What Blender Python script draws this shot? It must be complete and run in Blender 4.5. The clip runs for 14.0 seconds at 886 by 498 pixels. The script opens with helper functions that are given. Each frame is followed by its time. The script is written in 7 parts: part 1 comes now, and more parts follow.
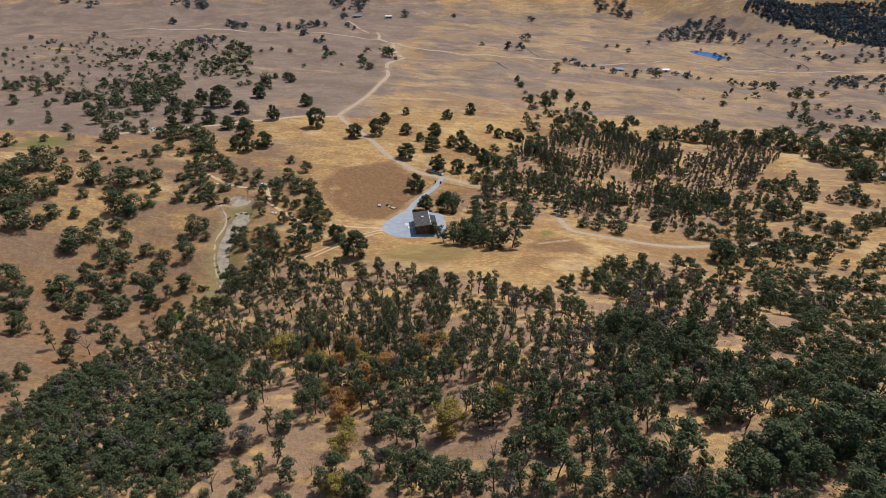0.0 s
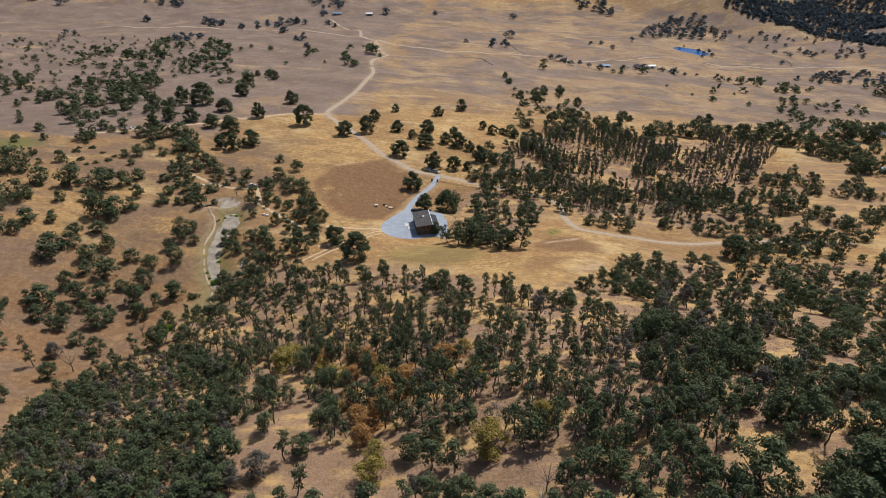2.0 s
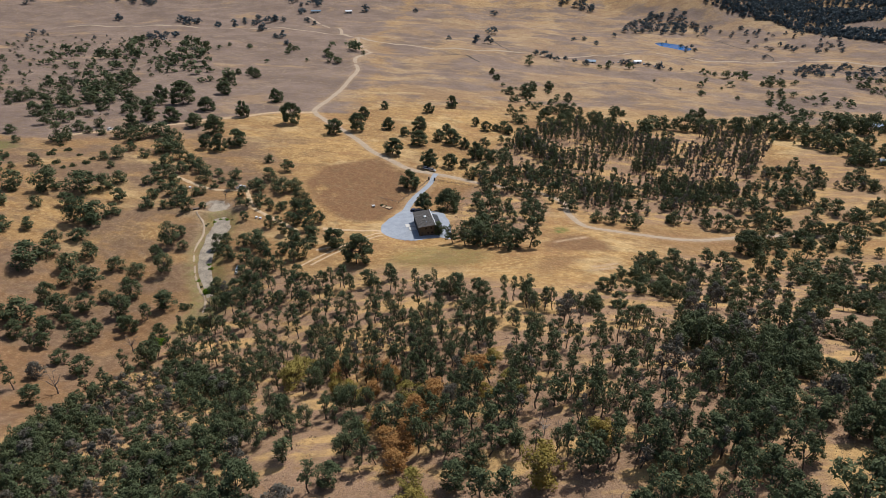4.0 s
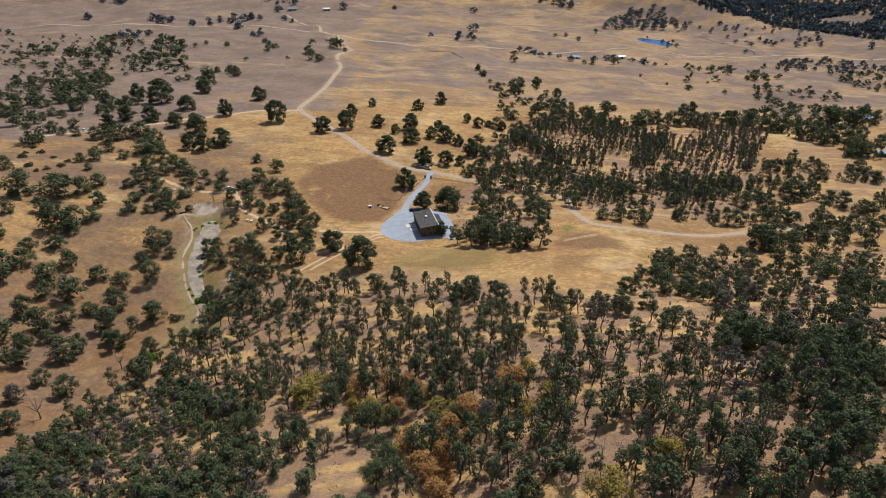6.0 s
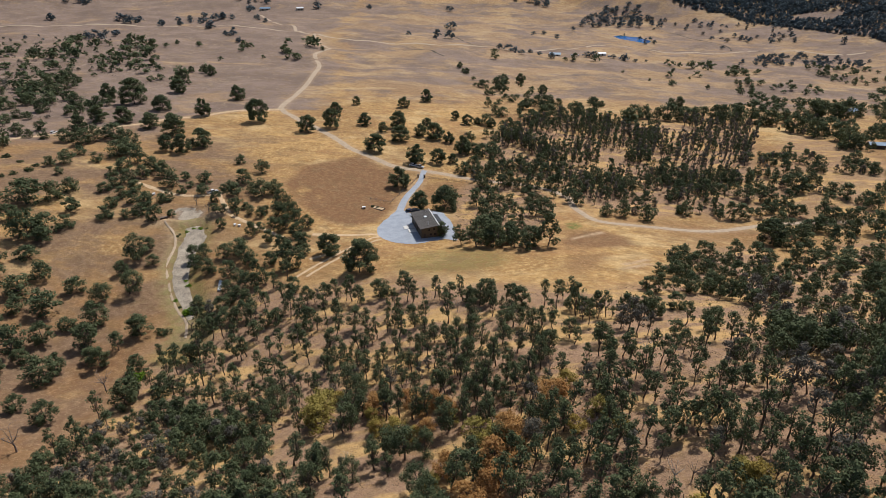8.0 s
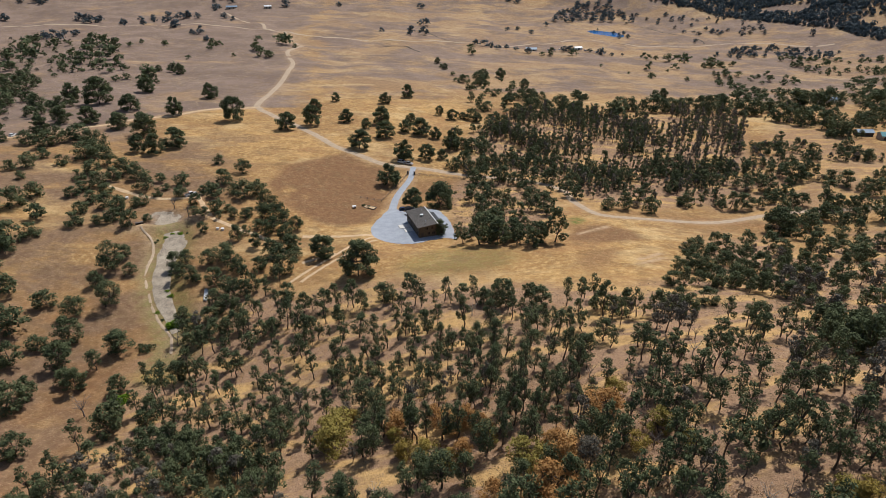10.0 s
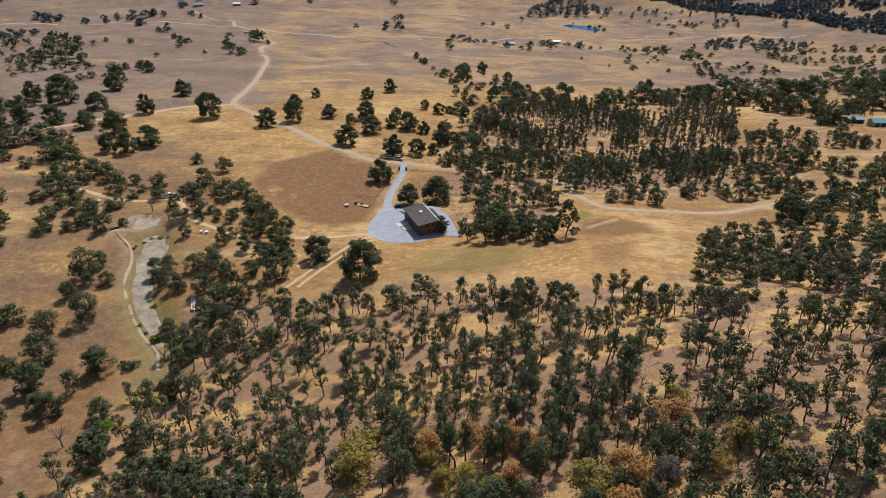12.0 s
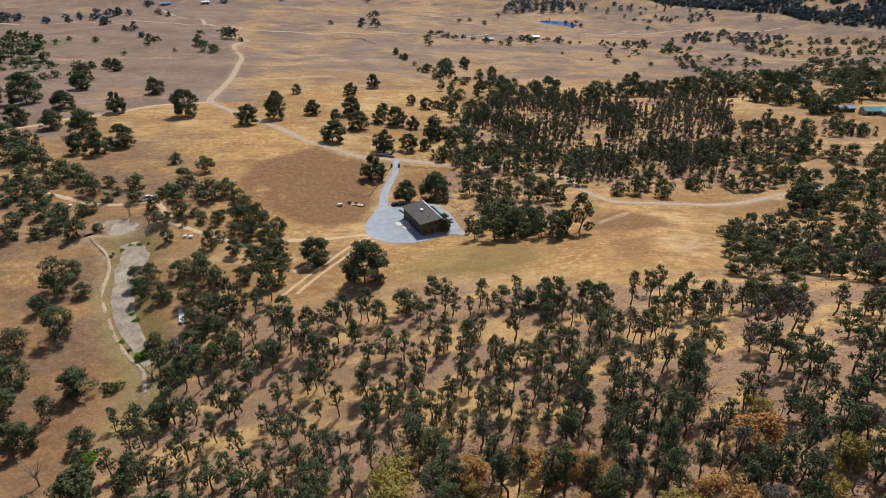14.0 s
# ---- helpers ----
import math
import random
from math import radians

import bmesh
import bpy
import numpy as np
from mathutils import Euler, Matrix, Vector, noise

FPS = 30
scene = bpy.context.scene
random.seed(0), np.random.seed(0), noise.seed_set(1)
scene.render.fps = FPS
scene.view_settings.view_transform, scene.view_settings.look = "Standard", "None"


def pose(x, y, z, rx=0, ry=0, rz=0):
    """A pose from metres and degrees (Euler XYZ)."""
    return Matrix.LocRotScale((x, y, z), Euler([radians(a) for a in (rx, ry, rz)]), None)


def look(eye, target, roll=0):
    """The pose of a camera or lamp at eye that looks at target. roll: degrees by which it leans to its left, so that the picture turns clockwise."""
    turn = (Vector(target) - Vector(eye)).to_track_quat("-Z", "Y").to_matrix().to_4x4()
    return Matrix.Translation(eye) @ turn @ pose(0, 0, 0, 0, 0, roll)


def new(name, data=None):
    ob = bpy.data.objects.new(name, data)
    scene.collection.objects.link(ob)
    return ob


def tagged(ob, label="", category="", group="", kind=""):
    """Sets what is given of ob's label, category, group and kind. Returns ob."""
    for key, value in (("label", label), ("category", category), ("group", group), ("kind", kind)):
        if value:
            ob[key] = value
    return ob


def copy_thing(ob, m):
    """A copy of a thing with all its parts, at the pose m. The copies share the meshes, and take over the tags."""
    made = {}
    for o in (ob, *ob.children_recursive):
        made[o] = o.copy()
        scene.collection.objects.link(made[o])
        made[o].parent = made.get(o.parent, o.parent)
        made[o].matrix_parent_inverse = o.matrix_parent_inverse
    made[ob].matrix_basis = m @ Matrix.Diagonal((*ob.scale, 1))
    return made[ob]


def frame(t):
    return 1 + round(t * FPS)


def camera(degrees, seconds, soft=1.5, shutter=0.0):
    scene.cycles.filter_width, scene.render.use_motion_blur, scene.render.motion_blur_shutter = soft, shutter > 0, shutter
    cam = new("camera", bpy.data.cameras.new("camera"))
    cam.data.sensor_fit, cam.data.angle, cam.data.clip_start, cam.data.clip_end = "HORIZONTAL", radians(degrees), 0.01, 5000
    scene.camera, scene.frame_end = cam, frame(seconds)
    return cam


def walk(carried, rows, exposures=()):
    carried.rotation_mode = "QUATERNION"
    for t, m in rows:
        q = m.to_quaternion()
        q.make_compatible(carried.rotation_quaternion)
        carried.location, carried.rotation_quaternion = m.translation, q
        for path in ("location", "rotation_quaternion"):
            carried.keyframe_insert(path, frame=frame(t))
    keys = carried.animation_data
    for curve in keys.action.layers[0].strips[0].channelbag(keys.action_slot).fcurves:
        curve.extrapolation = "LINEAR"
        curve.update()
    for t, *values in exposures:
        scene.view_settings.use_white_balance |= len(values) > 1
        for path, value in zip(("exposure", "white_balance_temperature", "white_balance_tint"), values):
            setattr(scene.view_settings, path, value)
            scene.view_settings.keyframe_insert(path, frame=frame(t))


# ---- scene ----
# ---- camera and its flight ----
cam = camera(72.00, 14.0, soft=0.7)
ROWS = [
    (0.0, pose(39.50, -39.25, 145.00) @ pose(0, 0, 0, 0, 0, 8.715) @ pose(0, 0, 0, 62.191, 0, 0) @ pose(0, 0, 0, 0, 0, 0.075)),
    (0.5, pose(35.96, -36.37, 143.39) @ pose(0, 0, 0, 0, 0, 8.144) @ pose(0, 0, 0, 62.223, 0, 0) @ pose(0, 0, 0, 0, 0, 0.105)),
    (1.0, pose(32.42, -33.54, 141.76) @ pose(0, 0, 0, 0, 0, 7.585) @ pose(0, 0, 0, 62.227, 0, 0) @ pose(0, 0, 0, 0, 0, 0.157)),
    (1.5, pose(28.92, -30.69, 140.12) @ pose(0, 0, 0, 0, 0, 7.028) @ pose(0, 0, 0, 62.209, 0, 0) @ pose(0, 0, 0, 0, 0, 0.218)),
    (2.0, pose(25.48, -27.82, 138.53) @ pose(0, 0, 0, 0, 0, 6.461) @ pose(0, 0, 0, 62.198, 0, 0) @ pose(0, 0, 0, 0, 0, 0.261)),
    (2.5, pose(22.07, -24.94, 137.02) @ pose(0, 0, 0, 0, 0, 5.915) @ pose(0, 0, 0, 62.185, 0, 0) @ pose(0, 0, 0, 0, 0, 0.272)),
    (3.0, pose(18.69, -22.06, 135.57) @ pose(0, 0, 0, 0, 0, 5.359) @ pose(0, 0, 0, 62.183, 0, 0) @ pose(0, 0, 0, 0, 0, 0.245)),
    (5.5, pose(2.42, -7.47, 128.36) @ pose(0, 0, 0, 0, 0, 2.467) @ pose(0, 0, 0, 62.137, 0, 0) @ pose(0, 0, 0, 0, 0, 0.174)),
    (6.0, pose(-0.66, -4.43, 126.80) @ pose(0, 0, 0, 0, 0, 1.879) @ pose(0, 0, 0, 62.134, 0, 0) @ pose(0, 0, 0, 0, 0, 0.162)),
    (6.5, pose(-3.73, -1.37, 125.23) @ pose(0, 0, 0, 0, 0, 1.284) @ pose(0, 0, 0, 62.139, 0, 0) @ pose(0, 0, 0, 0, 0, 0.161)),
    (7.0, pose(-6.81, 1.72, 123.63) @ pose(0, 0, 0, 0, 0, 0.671) @ pose(0, 0, 0, 62.176, 0, 0) @ pose(0, 0, 0, 0, 0, 0.180)),
    (7.5, pose(-9.81, 4.84, 121.99) @ pose(0, 0, 0, 0, 0, -0.008) @ pose(0, 0, 0, 62.226, 0, 0) @ pose(0, 0, 0, 0, 0, 0.190)),
    (8.0, pose(-12.68, 8.04, 120.33) @ pose(0, 0, 0, 0, 0, -0.795) @ pose(0, 0, 0, 62.271, 0, 0) @ pose(0, 0, 0, 0, 0, 0.158)),
    (10.5, pose(-26.30, 24.87, 111.41) @ pose(0, 0, 0, 0, 0, -4.450) @ pose(0, 0, 0, 62.265, 0, 0) @ pose(0, 0, 0, 0, 0, -0.115)),
    (11.0, pose(-28.82, 28.33, 109.62) @ pose(0, 0, 0, 0, 0, -5.143) @ pose(0, 0, 0, 62.250, 0, 0) @ pose(0, 0, 0, 0, 0, -0.167)),
    (11.5, pose(-31.29, 31.84, 107.83) @ pose(0, 0, 0, 0, 0, -5.824) @ pose(0, 0, 0, 62.225, 0, 0) @ pose(0, 0, 0, 0, 0, -0.224)),
    (12.0, pose(-33.69, 35.39, 106.03) @ pose(0, 0, 0, 0, 0, -6.505) @ pose(0, 0, 0, 62.203, 0, 0) @ pose(0, 0, 0, 0, 0, -0.291)),
    (12.5, pose(-36.03, 38.93, 104.24) @ pose(0, 0, 0, 0, 0, -7.185) @ pose(0, 0, 0, 62.177, 0, 0) @ pose(0, 0, 0, 0, 0, -0.349)),
    (13.0, pose(-38.32, 42.47, 102.52) @ pose(0, 0, 0, 0, 0, -7.866) @ pose(0, 0, 0, 62.175, 0, 0) @ pose(0, 0, 0, 0, 0, -0.385)),
    (13.5, pose(-40.61, 46.12, 100.82) @ pose(0, 0, 0, 0, 0, -8.533) @ pose(0, 0, 0, 62.197, 0, 0) @ pose(0, 0, 0, 0, 0, -0.407)),
    (14.0, pose(-42.87, 49.79, 99.08) @ pose(0, 0, 0, 0, 0, -9.201) @ pose(0, 0, 0, 62.205, 0, 0) @ pose(0, 0, 0, 0, 0, -0.440)),
]
walk(cam, ROWS, [(0.0, -0.16, 6060, 10), (7.0, -0.12, 6140, 10), (14.0, -0.11, 6270, 10)])

# ---- sky and sun ----
SUN_TO = Vector((0.28, 0.47, 0.76)).normalized()
world = bpy.data.worlds.new("sky")
scene.world = world
world.use_nodes = True
sky = world.node_tree.nodes.new("ShaderNodeTexSky")
sky.sky_type = "NISHITA"
sky.sun_disc = False
sky.sun_elevation = math.asin(SUN_TO.z)
sky.sun_rotation = math.atan2(SUN_TO.x, SUN_TO.y)
sky.dust_density = 1.5
world.node_tree.links.new(sky.outputs[0], world.node_tree.nodes["Background"].inputs[0])
world.node_tree.nodes["Background"].inputs[1].default_value = 0.092
sun_data = bpy.data.lights.new("sun", "SUN")
sun_data.energy = 4.2
sun_data.angle = radians(0.5)
sun_data.color = (1.0, 0.962, 0.905)
sun = new("sun", sun_data)
sun.matrix_world = look(SUN_TO * 900, (0, 0, 0))

# ---- shape of the land ----
HILLS_NEAR = [
    (-120, 50, 65, 7.9),
    (-120, 130, 65, -22.9),
    (-120, 210, 65, -12.6),
    (-40, 50, 65, -1.7),
    (-40, 130, 65, -7),
    (-40, 210, 65, 8.8),
    (40, 50, 65, 2.3),
    (40, 130, 65, 2.1),
    (40, 210, 65, -3.1),
    (120, 50, 65, 21.3),
    (120, 130, 65, 0.8),
    (120, 210, 65, -6.2),
    (-100, 265, 50, 2.4),
    (-20, 265, 50, -11.5),
    (60, 265, 50, 3.6),
    (140, 265, 50, -5.8),
    (16, 114, 28, 3.0),
    (50, 86, 24, 2.5),
    (-29, 80, 12, 2.5),
]
HILLS_MID = [
    (-150, 330, 85, -3.8),
    (-30, 330, 85, -3),
    (90, 330, 85, -9.2),
    (210, 330, 85, -0.6),
    (-160, 430, 130, 2.2),
    (40, 430, 130, -2.2),
    (240, 430, 130, -2.4),
    (-350, 640, 260, 0.8),
    (-350, 1000, 260, 7.8),
    (-60, 640, 260, 0.3),
    (-60, 1000, 260, 5.2),
    (250, 640, 260, -6),
    (250, 1000, 260, -0.7),
    (560, 640, 260, -9.5),
    (560, 1000, 260, -3.7),
]
HILLS_FAR = [
    (445, 1340, 80, 32),
    (-1500, 1500, 280, 110),
    (-850, 1480, 230, 60),
    (-420, 1650, 230, 60),
    (60, 1850, 260, 60),
    (250, 1560, 120, 25),
    (520, 1570, 120, 58),
    (1050, 1000, 180, 110),
    (1030, 1400, 220, 120),
    (820, 1850, 300, 120),
    (1500, 1500, 300, 220),
    (400, 2600, 380, 230),
    (-700, 2600, 430, 240),
    (1600, 700, 350, 80),
]
BASE = (40.4, -13.6, -86.3)
CREEK = [(-125, 263), (-120, 252), (-116, 245), (-116, 233), (-114, 221), (-110, 209), (-104, 198), (-99, 188), (-95, 176), (-96, 167)]
DAM = [(-133, 251), (-129, 253), (-123, 254), (-116, 259), (-111, 263)]
HOUSE = Vector((-17.2, 256.0, 0))
LAKE = [(280, 1088), (296, 1098), (318, 1080), (333, 1067), (342, 1020), (324, 1000), (303, 1027), (285, 1055)]
LAKE = [(314 + (x - 314) * 0.75, 1060 + (y - 1060) * 0.75) for x, y in LAKE]
LAKE_Z = -40.0


def seg_dist(x, y, line):
    """Distance from points to a polyline."""
    best = np.full(np.shape(x), 1e9)
    for (ax, ay), (bx, by) in zip(line[:-1], line[1:]):
        dx, dy = bx - ax, by - ay
        t = np.clip(((x - ax) * dx + (y - ay) * dy) / (dx * dx + dy * dy + 1e-9), 0, 1)
        best = np.minimum(best, np.hypot(x - ax - t * dx, y - ay - t * dy))
    return best


def inside(x, y, poly):
    """Signed distance to a polygon's edge, positive inside."""
    d = seg_dist(x, y, list(poly) + [poly[0]])
    odd = np.zeros(np.shape(x), bool)
    for (ax, ay), (bx, by) in zip(poly, poly[1:] + poly[:1]):
        cross = (ay > y) != (by > y)
        odd ^= cross & (x < (bx - ax) * (y - ay) / (by - ay + (1e-9 if by == ay else 0)) + ax)
    return np.where(odd, d, -d)


def smooth(a, b, v):
    t = np.clip((v - a) / (b - a), 0, 1)
    return t * t * (3 - 2 * t)


def height(x, y):
    x, y = np.asarray(x, float), np.asarray(y, float)
    z = BASE[0] + BASE[1] * np.tanh(x / 700) + BASE[2] * np.tanh(y / 900)
    for cx, cy, r, h in HILLS_NEAR + HILLS_MID + HILLS_FAR:
        z = z + h * np.exp(-((x - cx) ** 2 + (y - cy) ** 2) / (2 * r * r))
    far = smooth(330, 800, y)
    for k in range(14):
        a, long = k * 2.399, 22 * 1.19 ** k
        z = z + far * 0.0055 * long * np.sin((x * math.cos(a) + y * math.sin(a)) * 6.283 / long + 1.7 * math.sin(k * 5.1) + 1.5 * np.sin(x / (long * 1.3) + k))
    fold = smooth(1150, 1500, np.hypot(x * 0.8, y))
    z = z + fold * (10 * np.abs(np.sin(x / 95 + 1.6 * np.sin(y / 210))) + 5 * np.abs(np.sin(y / 170 + 2 * np.sin(x / 240))))
    z = z + 0.35 * np.sin(x / 9.1 + np.sin(y / 13)) * np.sin(y / 11.3)
    z = z - 1.5 * (1 - smooth(4, 9, seg_dist(x, y, CREEK))) + 1.8 * (1 - smooth(0.8, 4.0, seg_dist(x, y, DAM)))
    yard = smooth(26, 16, np.hypot(x - HOUSE.x, (y - HOUSE.y) * 0.9))
    basin = smooth(75, 40, np.hypot((x - 314) * 1.3, y - 1060))
    z = z * (1 - basin) + LAKE_Z * basin
    return z * (1 - yard) + 0.0 * yard


def ground_z(x, y):
    return float(height(np.array([x]), np.array([y]))[0])


# ---- materials ----
def material(name, rough=0.9, metal=0.0):
    m = bpy.data.materials.new(name)
    m.use_nodes = True
    b = m.node_tree.nodes["Principled BSDF"]
    b.inputs["Roughness"].default_value = rough
    b.inputs["Metallic"].default_value = metal
    b.inputs["Specular IOR Level"].default_value = 0.25
    return m, m.node_tree, b


def nd(tree, kind, **values):
    n = tree.nodes.new(kind)
    for key, v in values.items():
        n.inputs[key.replace("_", " ")].default_value = v
    return n


def mix(tree, fac, a, b):
    n = tree.nodes.new("ShaderNodeMix")
    n.data_type = "RGBA"
    for k, v in ((0, fac), (6, a), (7, b)):
        if isinstance(v, (int, float)):
            n.inputs[k].default_value = v
        elif isinstance(v, tuple):
            n.inputs[k].default_value = (*v, 1)
        else:
            tree.links.new(v, n.inputs[k])
    return n.outputs[2]


def ramp(tree, src, a, b):
    n = tree.nodes.new("ShaderNodeMapRange")
    n.interpolation_type = "SMOOTHSTEP"
    n.inputs[1].default_value, n.inputs[2].default_value = a, b
    tree.links.new(src, n.inputs[0])
    return n.outputs[0]


def times(tree, a, b, op="MULTIPLY"):
    n = tree.nodes.new("ShaderNodeMath")
    n.operation = op
    for k, v in ((0, a), (1, b)):
        if isinstance(v, (int, float)):
            n.inputs[k].default_value = v
        else:
            tree.links.new(v, n.inputs[k])
    return n.outputs[0]


def noise_at(tree, scale, detail=4.0, rough=0.55, stretch=(1, 1, 1), twist=0.0):
    co = tree.nodes.new("ShaderNodeTexCoord")
    mp = tree.nodes.new("ShaderNodeMapping")
    mp.inputs["Scale"].default_value = stretch
    mp.inputs["Rotation"].default_value = (0, 0, twist)
    tree.links.new(co.outputs["Object"], mp.inputs[0])
    n = nd(tree, "ShaderNodeTexNoise", Scale=scale, Detail=detail, Roughness=rough)
    tree.links.new(mp.outputs[0], n.inputs["Vector"])
    return n.outputs["Fac"]


def bump(tree, b, src, dist, strength=0.6):
    n = tree.nodes.new("ShaderNodeBump")
    n.inputs["Distance"].default_value = dist
    n.inputs["Strength"].default_value = strength
    tree.links.new(src, n.inputs["Height"])
    tree.links.new(n.outputs[0], b.inputs["Normal"])


def plain(name, colour, rough=0.8, metal=0.0, var=0.25, scale=3.0):
    """A paint, wood, metal or fabric with two scales of unevenness."""
    m, t, b = material(name, rough, metal)
    dark = tuple(c * (1 - var) for c in colour)
    light = tuple(min(1, c * (1 + var)) for c in colour)
    f = times(t, times(t, noise_at(t, scale), noise_at(t, scale * 9), "ADD"), 0.5)
    c = mix(t, ramp(t, f, 0.35, 0.65), dark, light)
    t.links.new(c, b.inputs["Base Color"])
    bump(t, b, noise_at(t, scale * 12), 0.01, 0.3)
    return m


def attribute(tree, name):
    n = tree.nodes.new("ShaderNodeAttribute")
    n.attribute_name = name
    return n.outputs["Fac"]


def ground_material():
    m, t, b = material("dry_grassland", 0.95)
    b.inputs["Specular IOR Level"].default_value = 0.1
    big = noise_at(t, 0.012, 5)
    mid = noise_at(t, 0.05, 6, 0.6, (1, 2.2, 1), 0.35)
    small = noise_at(t, 0.45, 6, 0.65)
    fine = noise_at(t, 3.0, 4, 0.7)
    gold = mix(t, ramp(t, mid, 0.36, 0.64), (0.325, 0.178, 0.066), (0.55, 0.325, 0.118))
    gold = mix(t, ramp(t, small, 0.42, 0.75), gold, (0.66, 0.43, 0.18))
    gold = mix(t, times(t, ramp(t, noise_at(t, 0.03, 7, 0.6, (1, 1.4, 1), 0.6), 0.53, 0.66), 0.6), gold, (0.37, 0.19, 0.082))
    gold = mix(t, times(t, ramp(t, noise_at(t, 0.022, 8, 0.65, (1, 1.8, 1), 0.9), 0.52, 0.62), 0.55), gold, (0.66, 0.465, 0.225))
    brown = mix(t, ramp(t, small, 0.35, 0.7), (0.190, 0.096, 0.046), (0.290, 0.156, 0.072))
    f = ramp(t, times(t, times(t, big, 0.5), times(t, mid, 0.5), "ADD"), 0.46, 0.58)
    c = mix(t, times(t, f, 0.7), gold, brown)
    c = mix(t, times(t, times(t, attribute(t, "field"), ramp(t, small, 0.1, 0.45)), ramp(t, noise_at(t, 0.045, 7, 0.6), 0.74, 0.56)), c, brown)
    worn = noise_at(t, 0.035, 9, 0.66, (1, 1.5, 1), 0.2)
    c = mix(t, times(t, attribute(t, "slope"), ramp(t, worn, 0.40, 0.60)), c, mix(t, ramp(t, small, 0.35, 0.7), (0.18, 0.108, 0.065), (0.27, 0.168, 0.098)))
    # the plain: mauve-brown grazed ground with sweeps of gold, cooled by painted distance haze
    sweep = noise_at(t, 0.013, 12, 0.66, (1, 1.3, 1), -0.25)
    patch = noise_at(t, 0.028, 8, 0.62)
    mauve = mix(t, ramp(t, patch, 0.36, 0.66), (0.185, 0.130, 0.103), (0.270, 0.192, 0.150))
    mauve = mix(t, times(t, ramp(t, small, 0.5, 0.75), 0.5), mauve, (0.33, 0.235, 0.165))
    f = ramp(t, times(t, times(t, attribute(t, "grey"), 0.3), sweep, "ADD"), 0.565, 0.70)
    # greyer, cooler tone over the far ground: distance haze put into its colour
    c = mix(t, times(t, ramp(t, attribute(t, "grey"), 0.0, 0.6), 0.50), c, mix(t, ramp(t, patch, 0.35, 0.65), (0.295, 0.210, 0.155), (0.395, 0.295, 0.210)))
    c = mix(t, times(t, f, ramp(t, attribute(t, "grey"), 0.02, 0.25)), c, mauve)
    trail = noise_at(t, 0.02, 3, 0.5, (1, 1.8, 1), 0.5)
    line = times(t, ramp(t, trail, 0.490, 0.499), ramp(t, trail, 0.510, 0.501))
    c = mix(t, times(t, times(t, attribute(t, "grey"), line), 0.35), c, (0.52, 0.39, 0.24))
    litter = mix(t, ramp(t, fine, 0.35, 0.7), (0.25, 0.150, 0.094), (0.47, 0.295, 0.175))
    litter = mix(t, ramp(t, mid, 0.48, 0.60), litter, (0.58, 0.36, 0.145))
    c = mix(t, times(t, attribute(t, "litter"), ramp(t, small, 0.25, 0.5)), c, litter)
    bedc = mix(t, ramp(t, small, 0.35, 0.65), (0.25, 0.195, 0.15), (0.34, 0.28, 0.22))
    c = mix(t, attribute(t, "bed"), c, bedc)
    pale = mix(t, ramp(t, fine, 0.3, 0.7), (0.46, 0.30, 0.17), (0.58, 0.41, 0.25))
    c = mix(t, times(t, attribute(t, "pale"), ramp(t, small, 0.2, 0.55)), c, pale)
    green = mix(t, ramp(t, fine, 0.3, 0.7), (0.11, 0.13, 0.03), (0.2, 0.2, 0.05))
    c = mix(t, times(t, attribute(t, "green"), ramp(t, small, 0.25, 0.6)), c, green)
    tuft = noise_at(t, 0.16, 6, 0.7)
    c = mix(t, times(t, ramp(t, tuft, 0.46, 0.66), 0.46), c, (0.20, 0.125, 0.06))
    c = mix(t, times(t, ramp(t, fine, 0.48, 0.72), 0.32), c, (0.15, 0.095, 0.05))
    blade = noise_at(t, 1.1, 7, 0.78, (1, 1.4, 1), 0.6)
    c = mix(t, times(t, ramp(t, blade, 0.50, 0.64), 0.34), c, (0.155, 0.098, 0.052))
    c = mix(t, times(t, ramp(t, blade, 0.46, 0.36), 0.3), c, (0.60, 0.44, 0.24))
    path = noise_at(t, 0.03, 2, 0.5, (1, 1.6, 1), 1.1)
    line = times(t, ramp(t, path, 0.492, 0.499), ramp(t, path, 0.508, 0.501))
    c = mix(t, times(t, line, 0.08), c, (0.58, 0.42, 0.24))
    t.links.new(c, b.inputs["Base Color"])
    bump(t, b, times(t, small, times(t, fine, 0.5), "ADD"), 0.45, 0.9)
    return m


def leaf_material(name, colours, single):
    m, t, b = material(name, 0.8)
    b.inputs["Specular IOR Level"].default_value = 0.12
    if single:
        own = t.nodes.new("ShaderNodeObjectInfo").outputs["Random"]
    else:
        own = attribute(t, "tint")
    isl = t.nodes.new("ShaderNodeNewGeometry").outputs["Random Per Island"]
    c = mix(t, own, colours[0], colours[1])
    c = mix(t, times(t, times(t, isl, isl), 0.8), c, colours[2])
    t.links.new(c, b.inputs["Base Color"])
    tr = nd(t, "ShaderNodeBsdfTranslucent")
    t.links.new(c, tr.inputs[0])
    ms = t.nodes.new("ShaderNodeMixShader")
    ms.inputs[0].default_value = 0.18
    t.links.new(b.outputs[0], ms.inputs[1])
    t.links.new(tr.outputs[0], ms.inputs[2])
    t.links.new(ms.outputs[0], t.nodes["Material Output"].inputs[0])
    return m


